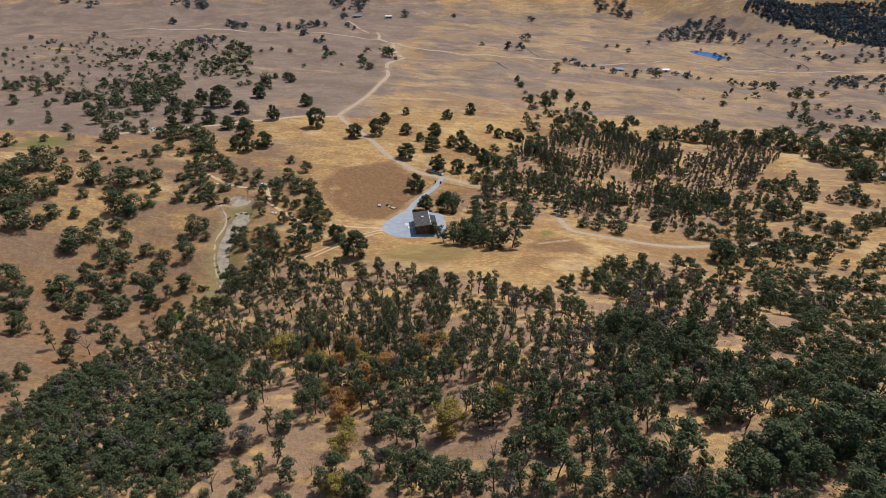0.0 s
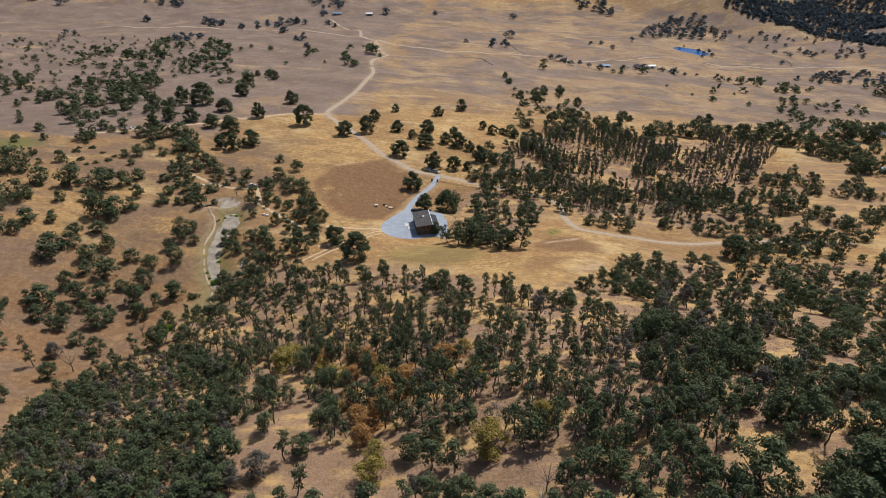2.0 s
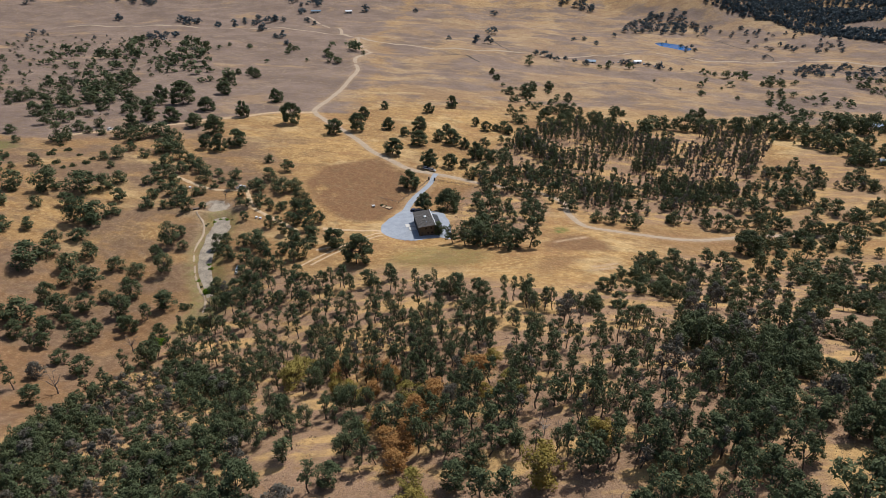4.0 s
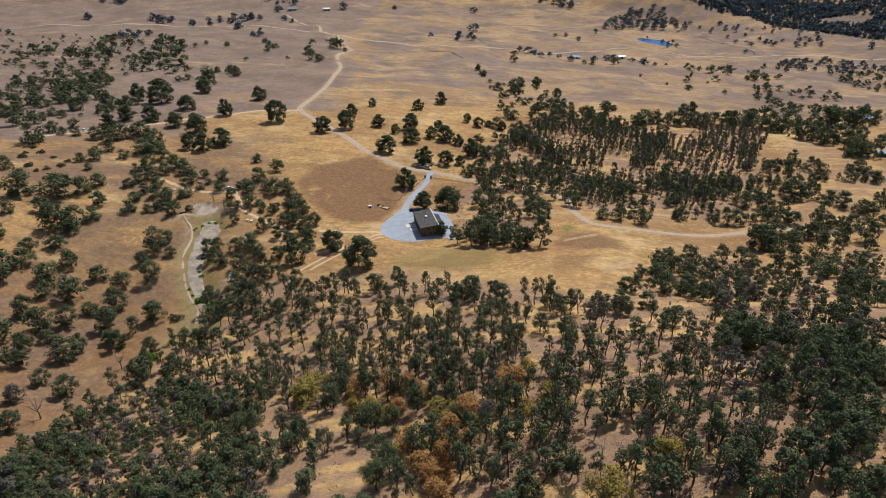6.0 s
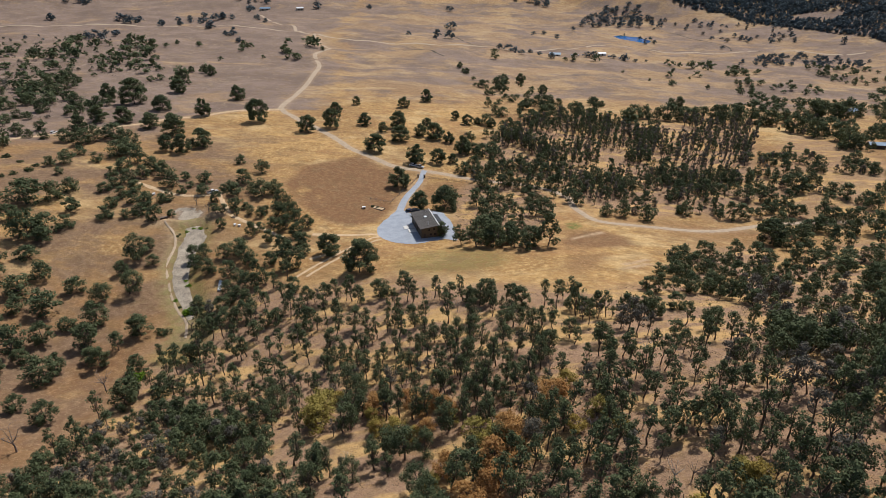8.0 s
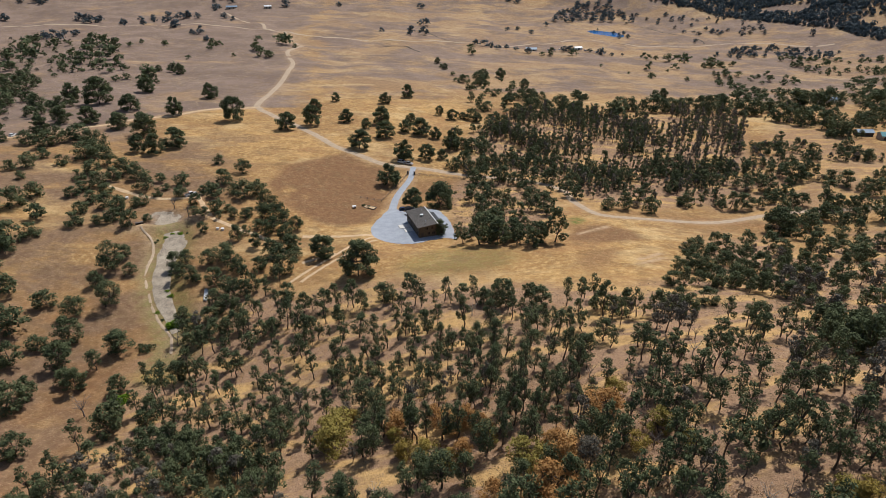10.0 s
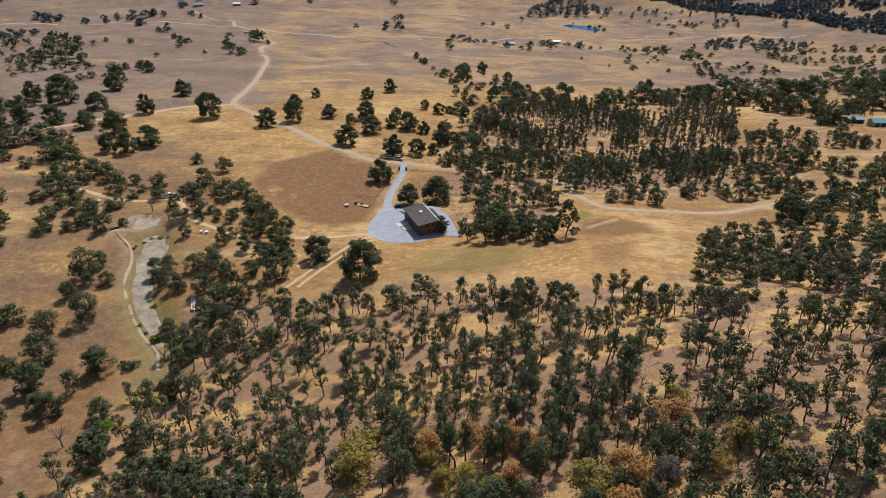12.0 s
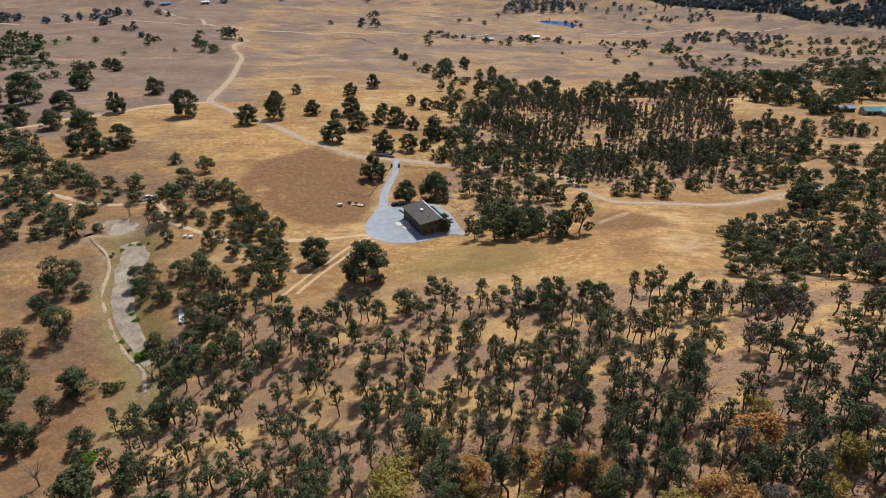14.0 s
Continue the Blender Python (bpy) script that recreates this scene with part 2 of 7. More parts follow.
OAK = ((0.064, 0.084, 0.039), (0.102, 0.119, 0.054), (0.150, 0.164, 0.080))
GREY = ((0.105, 0.098, 0.074), (0.145, 0.128, 0.098), (0.19, 0.162, 0.124))
RUST = ((0.34, 0.165, 0.055), (0.40, 0.21, 0.068), (0.46, 0.27, 0.10))
GOLD = ((0.30, 0.21, 0.045), (0.25, 0.21, 0.05), (0.38, 0.29, 0.085))
# oak leaves with distance haze put into the colour: bluer and paler
HAZE_OAK = ((0.072, 0.092, 0.100), (0.088, 0.110, 0.116), (0.112, 0.135, 0.138))
LIME = ((0.13, 0.24, 0.016), (0.18, 0.30, 0.022), (0.23, 0.34, 0.04))
STRAW = ((0.20, 0.145, 0.105), (0.31, 0.225, 0.16), (0.15, 0.12, 0.085))
MAT_GROUND = ground_material()
MAT_LEAF = {k: (leaf_material(k + "_leaves", c, True), leaf_material(k + "_leaves_massed", c, False))
            for k, c in (("oak", OAK), ("grey", GREY), ("rust", RUST), ("gold", GOLD), ("lime", LIME), ("straw", STRAW), ("haze_oak", HAZE_OAK))}
MAT_BARK = plain("bark", (0.11, 0.085, 0.065), 0.9, 0, 0.35, 2.0)
MAT_DIRT_ROAD = plain("packed_dirt", (0.43, 0.32, 0.215), 0.95, 0, 0.16, 0.5)
MAT_TRACK = plain("worn_track", (0.55, 0.385, 0.225), 0.95, 0, 0.2, 0.8)
MAT_SILT = plain("dried_mud", (0.345, 0.282, 0.208), 0.95, 0, 0.38, 0.3)
MAT_DITCH = plain("ditch_weeds", (0.10, 0.078, 0.055), 0.95, 0, 0.3, 0.3)
MAT_GRAVEL = plain("blue_grey_gravel", (0.335, 0.352, 0.38), 0.95, 0, 0.12, 0.3)
MAT_CONCRETE = plain("concrete", (0.62, 0.58, 0.52), 0.85, 0, 0.08, 1.0)
MAT_ROOF = plain("olive_metal_roof", (0.115, 0.10, 0.085), 0.5, 0.0, 0.12, 0.7)
MAT_ROOF_DARK = plain("dark_metal_roof", (0.05, 0.05, 0.052), 0.45, 0.0, 0.15, 0.7)
MAT_WALL = plain("brown_siding", (0.105, 0.088, 0.062), 0.8, 0, 0.15, 0.9)
MAT_WHITE = plain("white_paint", (0.75, 0.74, 0.72), 0.5, 0, 0.06, 2.0)
MAT_WOOD = plain("weathered_wood", (0.20, 0.15, 0.11), 0.9, 0, 0.3, 3.0)
MAT_WATER = material("pond_water", 0.08)[0]
MAT_WATER.node_tree.nodes["Principled BSDF"].inputs["Base Color"].default_value = (0.012, 0.15, 0.42, 1)


# ---- mesh helpers ----
def mesh_of(name, verts, faces, mat, floats=None):
    """A mesh from an array of points and an array of quads or triangles."""
    me = bpy.data.meshes.new(name)
    verts, faces = np.asarray(verts, np.float32), np.asarray(faces, np.int32)
    k = faces.shape[1]
    me.vertices.add(len(verts))
    me.vertices.foreach_set("co", verts.ravel())
    me.loops.add(faces.size)
    me.loops.foreach_set("vertex_index", faces.ravel())
    me.polygons.add(len(faces))
    me.polygons.foreach_set("loop_start", np.arange(0, faces.size, k, dtype=np.int32))
    me.polygons.foreach_set("loop_total", np.full(len(faces), k, np.int32))
    me.update(calc_edges=True)
    for key, v in (floats or {}).items():
        a = me.attributes.new(key, "FLOAT", "POINT")
        a.data.foreach_set("value", np.asarray(v, np.float32))
    me.materials.append(mat)
    me.validate()
    return me


def smooth_faces(me):
    me.polygons.foreach_set("use_smooth", np.ones(len(me.polygons), bool))


def part(name, bm, mat, parent=None, label=""):
    me = bpy.data.meshes.new(name)
    bmesh.ops.recalc_face_normals(bm, faces=bm.faces)
    bm.to_mesh(me)
    bm.free()
    me.materials.append(mat)
    ob = new(name, me)
    ob.parent = parent
    return tagged(ob, label)


def box(bm, x0, y0, z0, x1, y1, z1, m=None):
    vs = [bm.verts.new((x, y, z)) for z in (z0, z1) for x, y in ((x0, y0), (x1, y0), (x1, y1), (x0, y1))]
    for f in ((0, 3, 2, 1), (4, 5, 6, 7), (0, 1, 5, 4), (1, 2, 6, 5), (2, 3, 7, 6), (3, 0, 4, 7)):
        bm.faces.new([vs[i] for i in f])
    if m is not None:
        bmesh.ops.transform(bm, matrix=m, verts=vs)
    return vs


# ---- roads, yard and water on the land ----
ROAD_MAIN = [(-184, 920), (-170, 856), (-144, 795), (-141, 773), (-149, 728), (-134, 666), (-130, 604), (-128, 530), (-128, 472), (-126, 457), (-112, 435), (-93, 412), (-78, 391), (-62, 368), (-47, 354), (-35, 344), (-22, 341), (-9, 339), (6, 334)]
ROAD_WEST = [(-126, 457), (-155, 444), (-174, 425), (-189, 415), (-210, 392), (-230, 373), (-246, 359), (-258, 345), (-263, 335)]
ROAD_FAR = [(-683, 960), (-604, 968), (-476, 971), (-344, 961), (-237, 949), (-184, 920), (-161, 886), (-83, 871), (-5, 866), (42, 867), (121, 886), (196, 923), (226, 949), (278, 967), (330, 942), (413, 940), (498, 944), (608, 909)]
ROAD_EAST = [(6, 334), (27, 328), (45, 321), (57, 307), (57, 288), (61, 273), (66, 267), (78, 264), (91, 263), (105, 264), (123, 268), (142, 273), (162, 275), (179, 272), (199, 267)]
LANE_RANCH = [(-184, 920), (-214, 949), (-229, 999), (-254, 1021), (-287, 1072), (-319, 1123)]
DRIVE = [(-19, 341), (-20, 334), (-21, 325), (-24, 314), (-27, 303), (-29, 293), (-30, 283), (-31, 272)]
PAD = [(-32, 283), (-35, 271), (-38, 262), (-39, 255), (-38, 249), (-34, 244), (-27, 242), (-21, 242), (-15, 244), (-9, 246), (-3, 245), (-4, 252), (-5, 262), (-8, 272), (-13, 284), (-20, 282), (-25, 273), (-27, 276), (-28, 283)]
TRACK_A = [(-38, 249), (-51, 246), (-66, 246)]
TRACK_B = [(-37, 247), (-45, 236), (-53, 224), (-60, 214), (-66, 205)]
TRACK_C = [(-51, 228), (-57, 225), (-63, 222)]
TRACK_G = [(-36, 243), (-42, 234), (-49, 224), (-56, 214), (-61, 206)]
TRACK_D = [(-163, 294), (-156, 290), (-143, 283), (-132, 280), (-122, 282), (-118, 285), (-117, 292)]
TRACK_E = [(-118, 284), (-112, 273), (-107, 264), (-100, 258), (-93, 253), (-86, 248), (-78, 242)]
PLOT = [(-91, 302), (-85, 332), (-58, 359), (-36, 338), (-31, 309), (-35, 279), (-40, 264), (-50, 259), (-61, 260), (-74, 273)]
POOL = [(-132, 264), (-130, 268), (-124, 269), (-120, 266), (-119, 260), (-124, 258), (-129, 259)]
BANKPATH = [(-131, 251), (-126, 246), (-122, 237), (-121, 227), (-119, 219), (-115, 210), (-111, 202), (-106, 194), (-100, 186), (-97, 177)]
LAWN = [(-27, 212), (-19, 223), (-10, 227), (1, 226), (12, 221), (16, 211), (10, 202), (-1, 199), (-15, 197), (-25, 202)]
GREEN = [(48, 262), (53, 264), (54, 258), (50, 252), (46, 252)]
WOOD_WEST = [(-419, 513), (-414, 568), (-366, 620), (-291, 500), (-242, 414), (-248, 392), (-273, 393), (-324, 410), (-370, 435)]
SCATTER_WEST = [(-741, 781), (-643, 899), (-483, 839), (-369, 805), (-272, 609), (-314, 542), (-362, 528), (-365, 436), (-408, 411)]
WOOD_MID = [(32, 435), (61, 474), (88, 499), (115, 495), (133, 477), (188, 479), (239, 486), (187, 366), (166, 322), (138, 285), (123, 290), (95, 284), (68, 283), (59, 318), (41, 336), (12, 351), (5, 377)]
WOOD_EAST = [(265, 468), (275, 428), (276, 393), (264, 347), (188, 264), (158, 283), (127, 279), (119, 293), (178, 342)]
SCATTER_EAST = [(351, 779), (458, 901), (540, 919), (613, 834), (659, 774), (445, 540), (356, 547), (279, 566)]
GROVE = [(-4, 304), (7, 327), (26, 324), (45, 320), (48, 292), (39, 263), (33, 245), (19, 242), (9, 238), (-3, 245)]
WOOD_LAKE = [(244, 1158), (271, 1219), (330, 1294), (381, 1283), (392, 1202), (404, 1173), (329, 1158)]
CREEK_TREES = [(16, 693), (24, 645), (51, 623), (72, 630), (93, 580), (88, 499), (66, 475), (35, 476), (31, 560)]
# the wooded hill below the flight: its northern edge, then far round the south
WOOD_NEAR = [(-101, 68), (-108, 88), (-106, 115), (-99, 142), (-104, 164), (-105, 183), (-98, 200), (-92, 212), (-66, 200), (-44, 200), (-22, 195), (10, 184), (39, 174), (69, 185), (101, 240), (125, 242), (129, 213), (163, 244), (187, 245)] + [(225, 170), (150, 60), (110, 25), (0, 22), (-70, 30), (-110, 70)]
THICKET = [(-102, 80), (-107, 107), (-104, 125), (-94, 134), (-82, 136), (-66, 124), (-61, 134), (-52, 111), (-42, 88), (-33, 69), (-28, 57), (-30, 48), (-30, 44), (-47, 38), (-70, 36), (-93, 60)]
WOOD_BACK = [(-75, 4), (130, 4), (142, 43), (-42, 41)]
RISE_DENSE = [(37, 433), (58, 458), (89, 481), (117, 475), (125, 461), (156, 453), (127, 382), (115, 370), (92, 366), (64, 362), (47, 369), (31, 373), (24, 393)]
WOOD_BANK = [(77, 156), (96, 176), (119, 188), (130, 181), (145, 192), (143, 182), (84, 103), (67, 107), (61, 119)]
GLADE = [(35, 117), (48, 120), (59, 119), (65, 110), (44, 85), (35, 89), (29, 98)]
RISE_LOW = [(22, 360), (75, 356), (131, 361), (169, 350), (131, 289), (109, 319), (68, 293), (66, 330), (26, 314), (7, 328)]
RIDGE_FOOT = [(386, 1225), (504, 1166), (619, 1162), (565, 1015), (474, 1021), (374, 1130)]
RISE_GREY = [(158, 462), (198, 485), (237, 464), (180, 366), (150, 358), (131, 380), (138, 412)]
SURVEYED = [(19, 93), (34, 109), (61, 136), (123, 196), (184, 259), (310, 395), (448, 542), (313, 567), (142, 544), (46, 602), (1, 328), (-8, 244), (-87, 247), (-129, 355), (-226, 407), (-165, 264), (-140, 203), (-117, 147), (-33, 118)]
GULLY = [(-37, 134), (-4, 133), (22, 120), (29, 78), (20, 68), (8, 61), (-2, 61), (-12, 76)]
HEDGE_B = [(309, 543), (364, 535), (329, 485), (279, 491)]
WOOD_FAR_EAST = [(420, 595), (480, 624), (521, 621), (309, 395), (295, 411), (307, 446)]
BARE_A = [(47, 249), (61, 253), (70, 244), (70, 231), (52, 226), (39, 230)]
BARE_C = [(-19, 321), (3, 327), (21, 314), (1, 294), (-12, 306), (-20, 305)]
BARE_B = [(41, 215), (55, 220), (46, 198), (35, 190), (33, 201)]
SCRAPES = [(57, 204), (68, 212), (56, 199), (67, 207), (46, 239), (61, 249)]
SEEP = [(-113, 208), (-109, 205), (-105, 202), (-102, 195), (-106, 195), (-109, 200)]
MEADOW = [(-303, 308), (-298, 322), (-278, 324), (-267, 312), (-281, 297), (-291, 294)]
RIDGE = [(422, 1294), (470, 1246), (519, 1209), (551, 1173), (628, 1066), (663, 993), (658, 895), (700, 822), (1000, 900), (1000, 1200), (760, 1285), (668, 1312), (600, 1340), (516, 1330), (440, 1322)]
RIDGE_B = [(540, 1234), (563, 1202), (617, 1145), (671, 1287), (627, 1343)]
RIDGE_GAPS = [(x, y, 22) for x, y in [(661, 1141), (641, 1148), (678, 1130), (714, 986), (719, 949), (740, 940)]]
FARWOODS = [[(-921, 1123), (-928, 1175), (-857, 1183), (-832, 1126)], [(-687, 1155), (-690, 1218), (-642, 1232), (-615, 1154)],
            [(-405, 1250), (-393, 1309), (-336, 1330), (-314, 1225), (-365, 1218)], [(130, 1435), (158, 1377), (222, 1318), (229, 1395), (197, 1447)]]


def catmull(line, step):
    pts = [np.array(p, float) for p in line]
    pts = [2 * pts[0] - pts[1]] + pts + [2 * pts[-1] - pts[-2]]
    out = []
    for a, b, c, d in zip(pts, pts[1:], pts[2:], pts[3:]):
        n = max(2, int(np.linalg.norm(c - b) / step))
        for t in np.arange(n) / n:
            out.append(0.5 * (2 * b + (c - a) * t + (2 * a - 5 * b + 4 * c - d) * t * t + (3 * b - a - 3 * c + d) * t ** 3))
    return np.array(out + [pts[-2]])


def ribbon(name, line, width, mat, lift, label, category="road", step=2.5, rag=0.25, swell=None):
    """A road laid on the land, five points across, with ragged edges."""
    c = catmull(line, step)
    d = np.gradient(c, axis=0)
    d /= np.linalg.norm(d, axis=1)[:, None] + 1e-9
    n = np.stack([-d[:, 1], d[:, 0]], 1)
    rng = np.random.default_rng(len(c))
    if swell:
        width = np.interp(np.linspace(0, 1, len(c)), np.linspace(0, 1, len(swell)), swell)
    vs = []
    for k, s in enumerate((-0.5, -0.25, 0, 0.25, 0.5)):
        w = width * s * (1 + (rag * (rng.random(len(c)) - 0.5) if k in (0, 4) else 0))
        p = c + n * np.reshape(w, (-1, 1))
        z = height(p[:, 0], p[:, 1]) + lift - (0.06 if k in (0, 4) else 0)
        vs.append(np.column_stack([p, z]))
    v = np.stack(vs, 1).reshape(-1, 3)
    i = np.arange(len(c) - 1)[:, None] * 5 + np.arange(4)[None]
    i = i.ravel()
    me = mesh_of(name, v, np.stack([i, i + 1, i + 6, i + 5], 1), mat)
    smooth_faces(me)
    return tagged(new(name, me), label, category, kind="structure")


def sheet(name, poly, mat, lift, label, category, flat=None, step=0.5):
    """A filled area laid on the land."""
    p = np.array(catmull(list(poly) + [poly[0]], step)[:-1])
    cx = p.mean(0)
    if flat is None:
        p = cx + (p - cx) * np.array([1 + 0.022 * noise.noise((a / 0.9, b / 0.9, 1)) + 0.035 * noise.noise((a / 4, b / 4, 2)) for a, b in p])[:, None]
    rings = [cx + (p - cx) * s for s in (0.02, 0.2, 0.4, 0.6, 0.8, 0.93, 1.0)]
    v = np.concatenate(rings)
    z = height(v[:, 0], v[:, 1]) + lift if flat is None else np.full(len(v), flat)
    z[-len(p):] -= 0.08
    n = len(p)
    j = np.arange(n)
    f = np.concatenate([np.stack([k * n + j, k * n + (j + 1) % n, (k + 1) * n + (j + 1) % n, (k + 1) * n + j], 1) for k in range(6)])
    me = mesh_of(name, np.column_stack([v, z]), f, mat)
    smooth_faces(me)
    return tagged(new(name, me), label, category, kind="structure")


def build_ground():
    u = np.linspace(-1, 1, 380)
    gx = -10 + 62 * np.sinh(5.05 * u)
    u = np.linspace(-0.82, 1, 430)
    gy = 190 + 62 * np.sinh(5.05 * u)
    x, y = np.meshgrid(gx, gy)
    x, y = x.ravel(), y.ravel()
    z = height(x, y)
    near = (np.abs(x) < 900) & (y > -300) & (y < 1900)

    def area(poly, soft):
        out = np.zeros(len(x))
        out[near] = smooth(-soft, soft, inside(x[near], y[near], poly))
        return out
    way = np.array(sorted((q[1], q[0]) for q in ROAD_MAIN))
    east = smooth(-25, 60, x - np.interp(y, way[:, 0], way[:, 1]))
    hills = smooth(1250, 1500, np.hypot(x * 0.8, y))
    field = np.maximum.reduce([area(PLOT, 3.0), area(BARE_A, 3) * 0.95, area(BARE_B, 4) * 0.7, area(BARE_C, 4) * 0.6, 0.9 * smooth(235, 165, y) * smooth(-84, -114, x), 0.9 * smooth(-150, -230, x) * smooth(300, 400, y) * smooth(620, 480, y)])
    west = smooth(-150, -230, x) * smooth(300, 400, y)
    slope = smooth(-80, -130, x) * smooth(440, 330, y)
    lane = np.array(sorted((q[0], q[1]) for q in ROAD_WEST))
    north = smooth(-4, 12, y - np.interp(x, lane[:, 0], lane[:, 1])) * (1 - east)
    grey = np.maximum.reduce([np.maximum(smooth(430, 640, y) * east * 0.48, north * 0.8), west * 0.4, slope * 0.08]) * (1 - 0.75 * hills)
    bed = area(POOL, 1.5)
    edge = np.zeros(len(x))
    edge[near] = smooth(9.5, 6.0, seg_dist(x[near], y[near], CREEK[1:]))
    green = np.maximum.reduce([area(LAWN, 5) * 0.48, area(GREEN, 1.2), area(MEADOW, 5), area(SEEP, 1.5), edge * 0.6])
    litter = np.maximum.reduce([area(WOOD_NEAR, 8), area(WOOD_MID, 6), area(GROVE, 5), area(WOOD_EAST, 6) * 0.7])
    pale = np.zeros(len(x))
    for line, w in ((ROAD_MAIN, 4), (ROAD_EAST, 4), (ROAD_WEST, 2.5), (DRIVE, 4), (BANKPATH, 2.0), (DAM, 3.4)):
        pale[near] = np.maximum(pale[near], (0.5 if w > 3.5 else 0.85) * smooth(w + 1.5, w - 2.5, seg_dist(x[near], y[near], line)))
    for a, b in zip(SCRAPES[::2], SCRAPES[1::2]):
        pale[near] = np.maximum(pale[near], smooth(1.6, 0.5, seg_dist(x[near], y[near], [a, b])))
    nx = len(gx)
    i = (np.arange(len(gy) - 1)[:, None] * nx + np.arange(nx - 1)[None]).ravel()
    me = mesh_of("ground", np.column_stack([x, y, z]), np.stack([i, i + 1, i + nx + 1, i + nx], 1), MAT_GROUND,
                 dict(field=field, grey=grey, bed=bed, green=green, litter=litter, pale=pale, slope=slope))
    smooth_faces(me)
    tagged(new("ground", me), "rolling golden dry grassland with brown bare patches", "ground", kind="structure")


build_ground()
ribbon("road", ROAD_MAIN, 4.4, MAT_DIRT_ROAD, 0.12, "pale packed dirt ranch road winding over grassland")
ribbon("road_east", ROAD_EAST, 3.6, MAT_DIRT_ROAD, 0.12, "pale dirt road curving past the oak woods")
ribbon("road_west", ROAD_WEST, 3.0, MAT_TRACK, 0.12, "narrow dirt track across a brown pasture")
ribbon("road_far", ROAD_FAR, 6.0, MAT_DIRT_ROAD, 0.2, "far straight pale road across the plain", step=8)
ribbon("lane_ranch", LANE_RANCH, 5.0, MAT_DIRT_ROAD, 0.2, "far lane to a ranch", step=8)
ribbon("driveway", DRIVE, 3.5, MAT_GRAVEL, 0.2, "blue-grey gravel driveway beside the brown plot", "driveway", 1.2, 0.12, (3.0, 3.0, 3.0, 3.2, 3.4, 3.6, 4.4))
for k, (line, nm) in enumerate(((TRACK_A, "track_a"), (TRACK_B, "track_b"), (TRACK_C, "track_c"), (TRACK_D, "track_d"), (TRACK_E, "track_e"), (TRACK_G, "track_g"))):
    ribbon(nm, line, 1.3 if nm in ("track_b", "track_g") else 2.2, MAT_TRACK, 0.1, "faint pale two-wheel track in dry grass", "track", rag=0.5)
ribbon("track_f", BANKPATH, 0.9, MAT_DIRT_ROAD, 0.2, "narrow pale footpath along the creek bank", "track", 1.2, 0.6)
ribbon("creek_bed", CREEK[1:8], 10, MAT_SILT, 0.14, "grey dried mud bed of an empty creek pond", "creek bed", 1.5, 0.1, (6, 9.5, 8.5, 7, 6.2, 5.4, 4, 2.5))
for k, line in enumerate(([(386, 1131), (410, 1112), (421, 1062), (432, 1008), (438, 975), (433, 952)], [(18, 966), (27, 925), (40, 876)], [(-46, 828), (-27, 824), (-1, 771)])):
    ribbon("ditch_%d" % (k + 1), line, 2.6, MAT_DITCH, 0.2, "narrow dark ditch with dry weeds across the plain", "ditch", step=6, rag=0.4)
sheet("dry_pool", POOL, MAT_SILT, 0.14, "grey dried mud of a small pool", "creek bed")
sheet("gravel_yard", PAD, MAT_GRAVEL, 0.16, "blue-grey gravel yard round the barn house", "yard")
sheet("pond", LAKE, MAT_WATER, 0, "blue pond on the far plain", "pond", flat=LAKE_Z + 0.25)


# ---- trees ----
def tube(pts, radii, sides):
    """A tapered limb along points, as verts and quads."""
    pts = np.asarray(pts, float)
    d = np.gradient(pts, axis=0)
    d /= np.linalg.norm(d, axis=1)[:, None] + 1e-9
    ref = np.array((0.31, 0.17, 0.93)) if abs(d[0, 2]) < 0.9 else np.array((1.0, 0, 0))
    a = np.cross(d, ref)
    a /= np.linalg.norm(a, axis=1)[:, None] + 1e-9
    b = np.cross(d, a)
    ang = np.arange(sides) / sides * 2 * np.pi
    v = (pts[:, None] + np.reshape(radii, (-1, 1, 1)) * (np.cos(ang)[None, :, None] * a[:, None] + np.sin(ang)[None, :, None] * b[:, None])).reshape(-1, 3)
    k = np.arange(len(pts) - 1)[:, None] * sides
    j = np.arange(sides)[None]
    f = np.stack([k + j, k + (j + 1) % sides, k + sides + (j + 1) % sides, k + sides + j], -1).reshape(-1, 4)
    return v, f


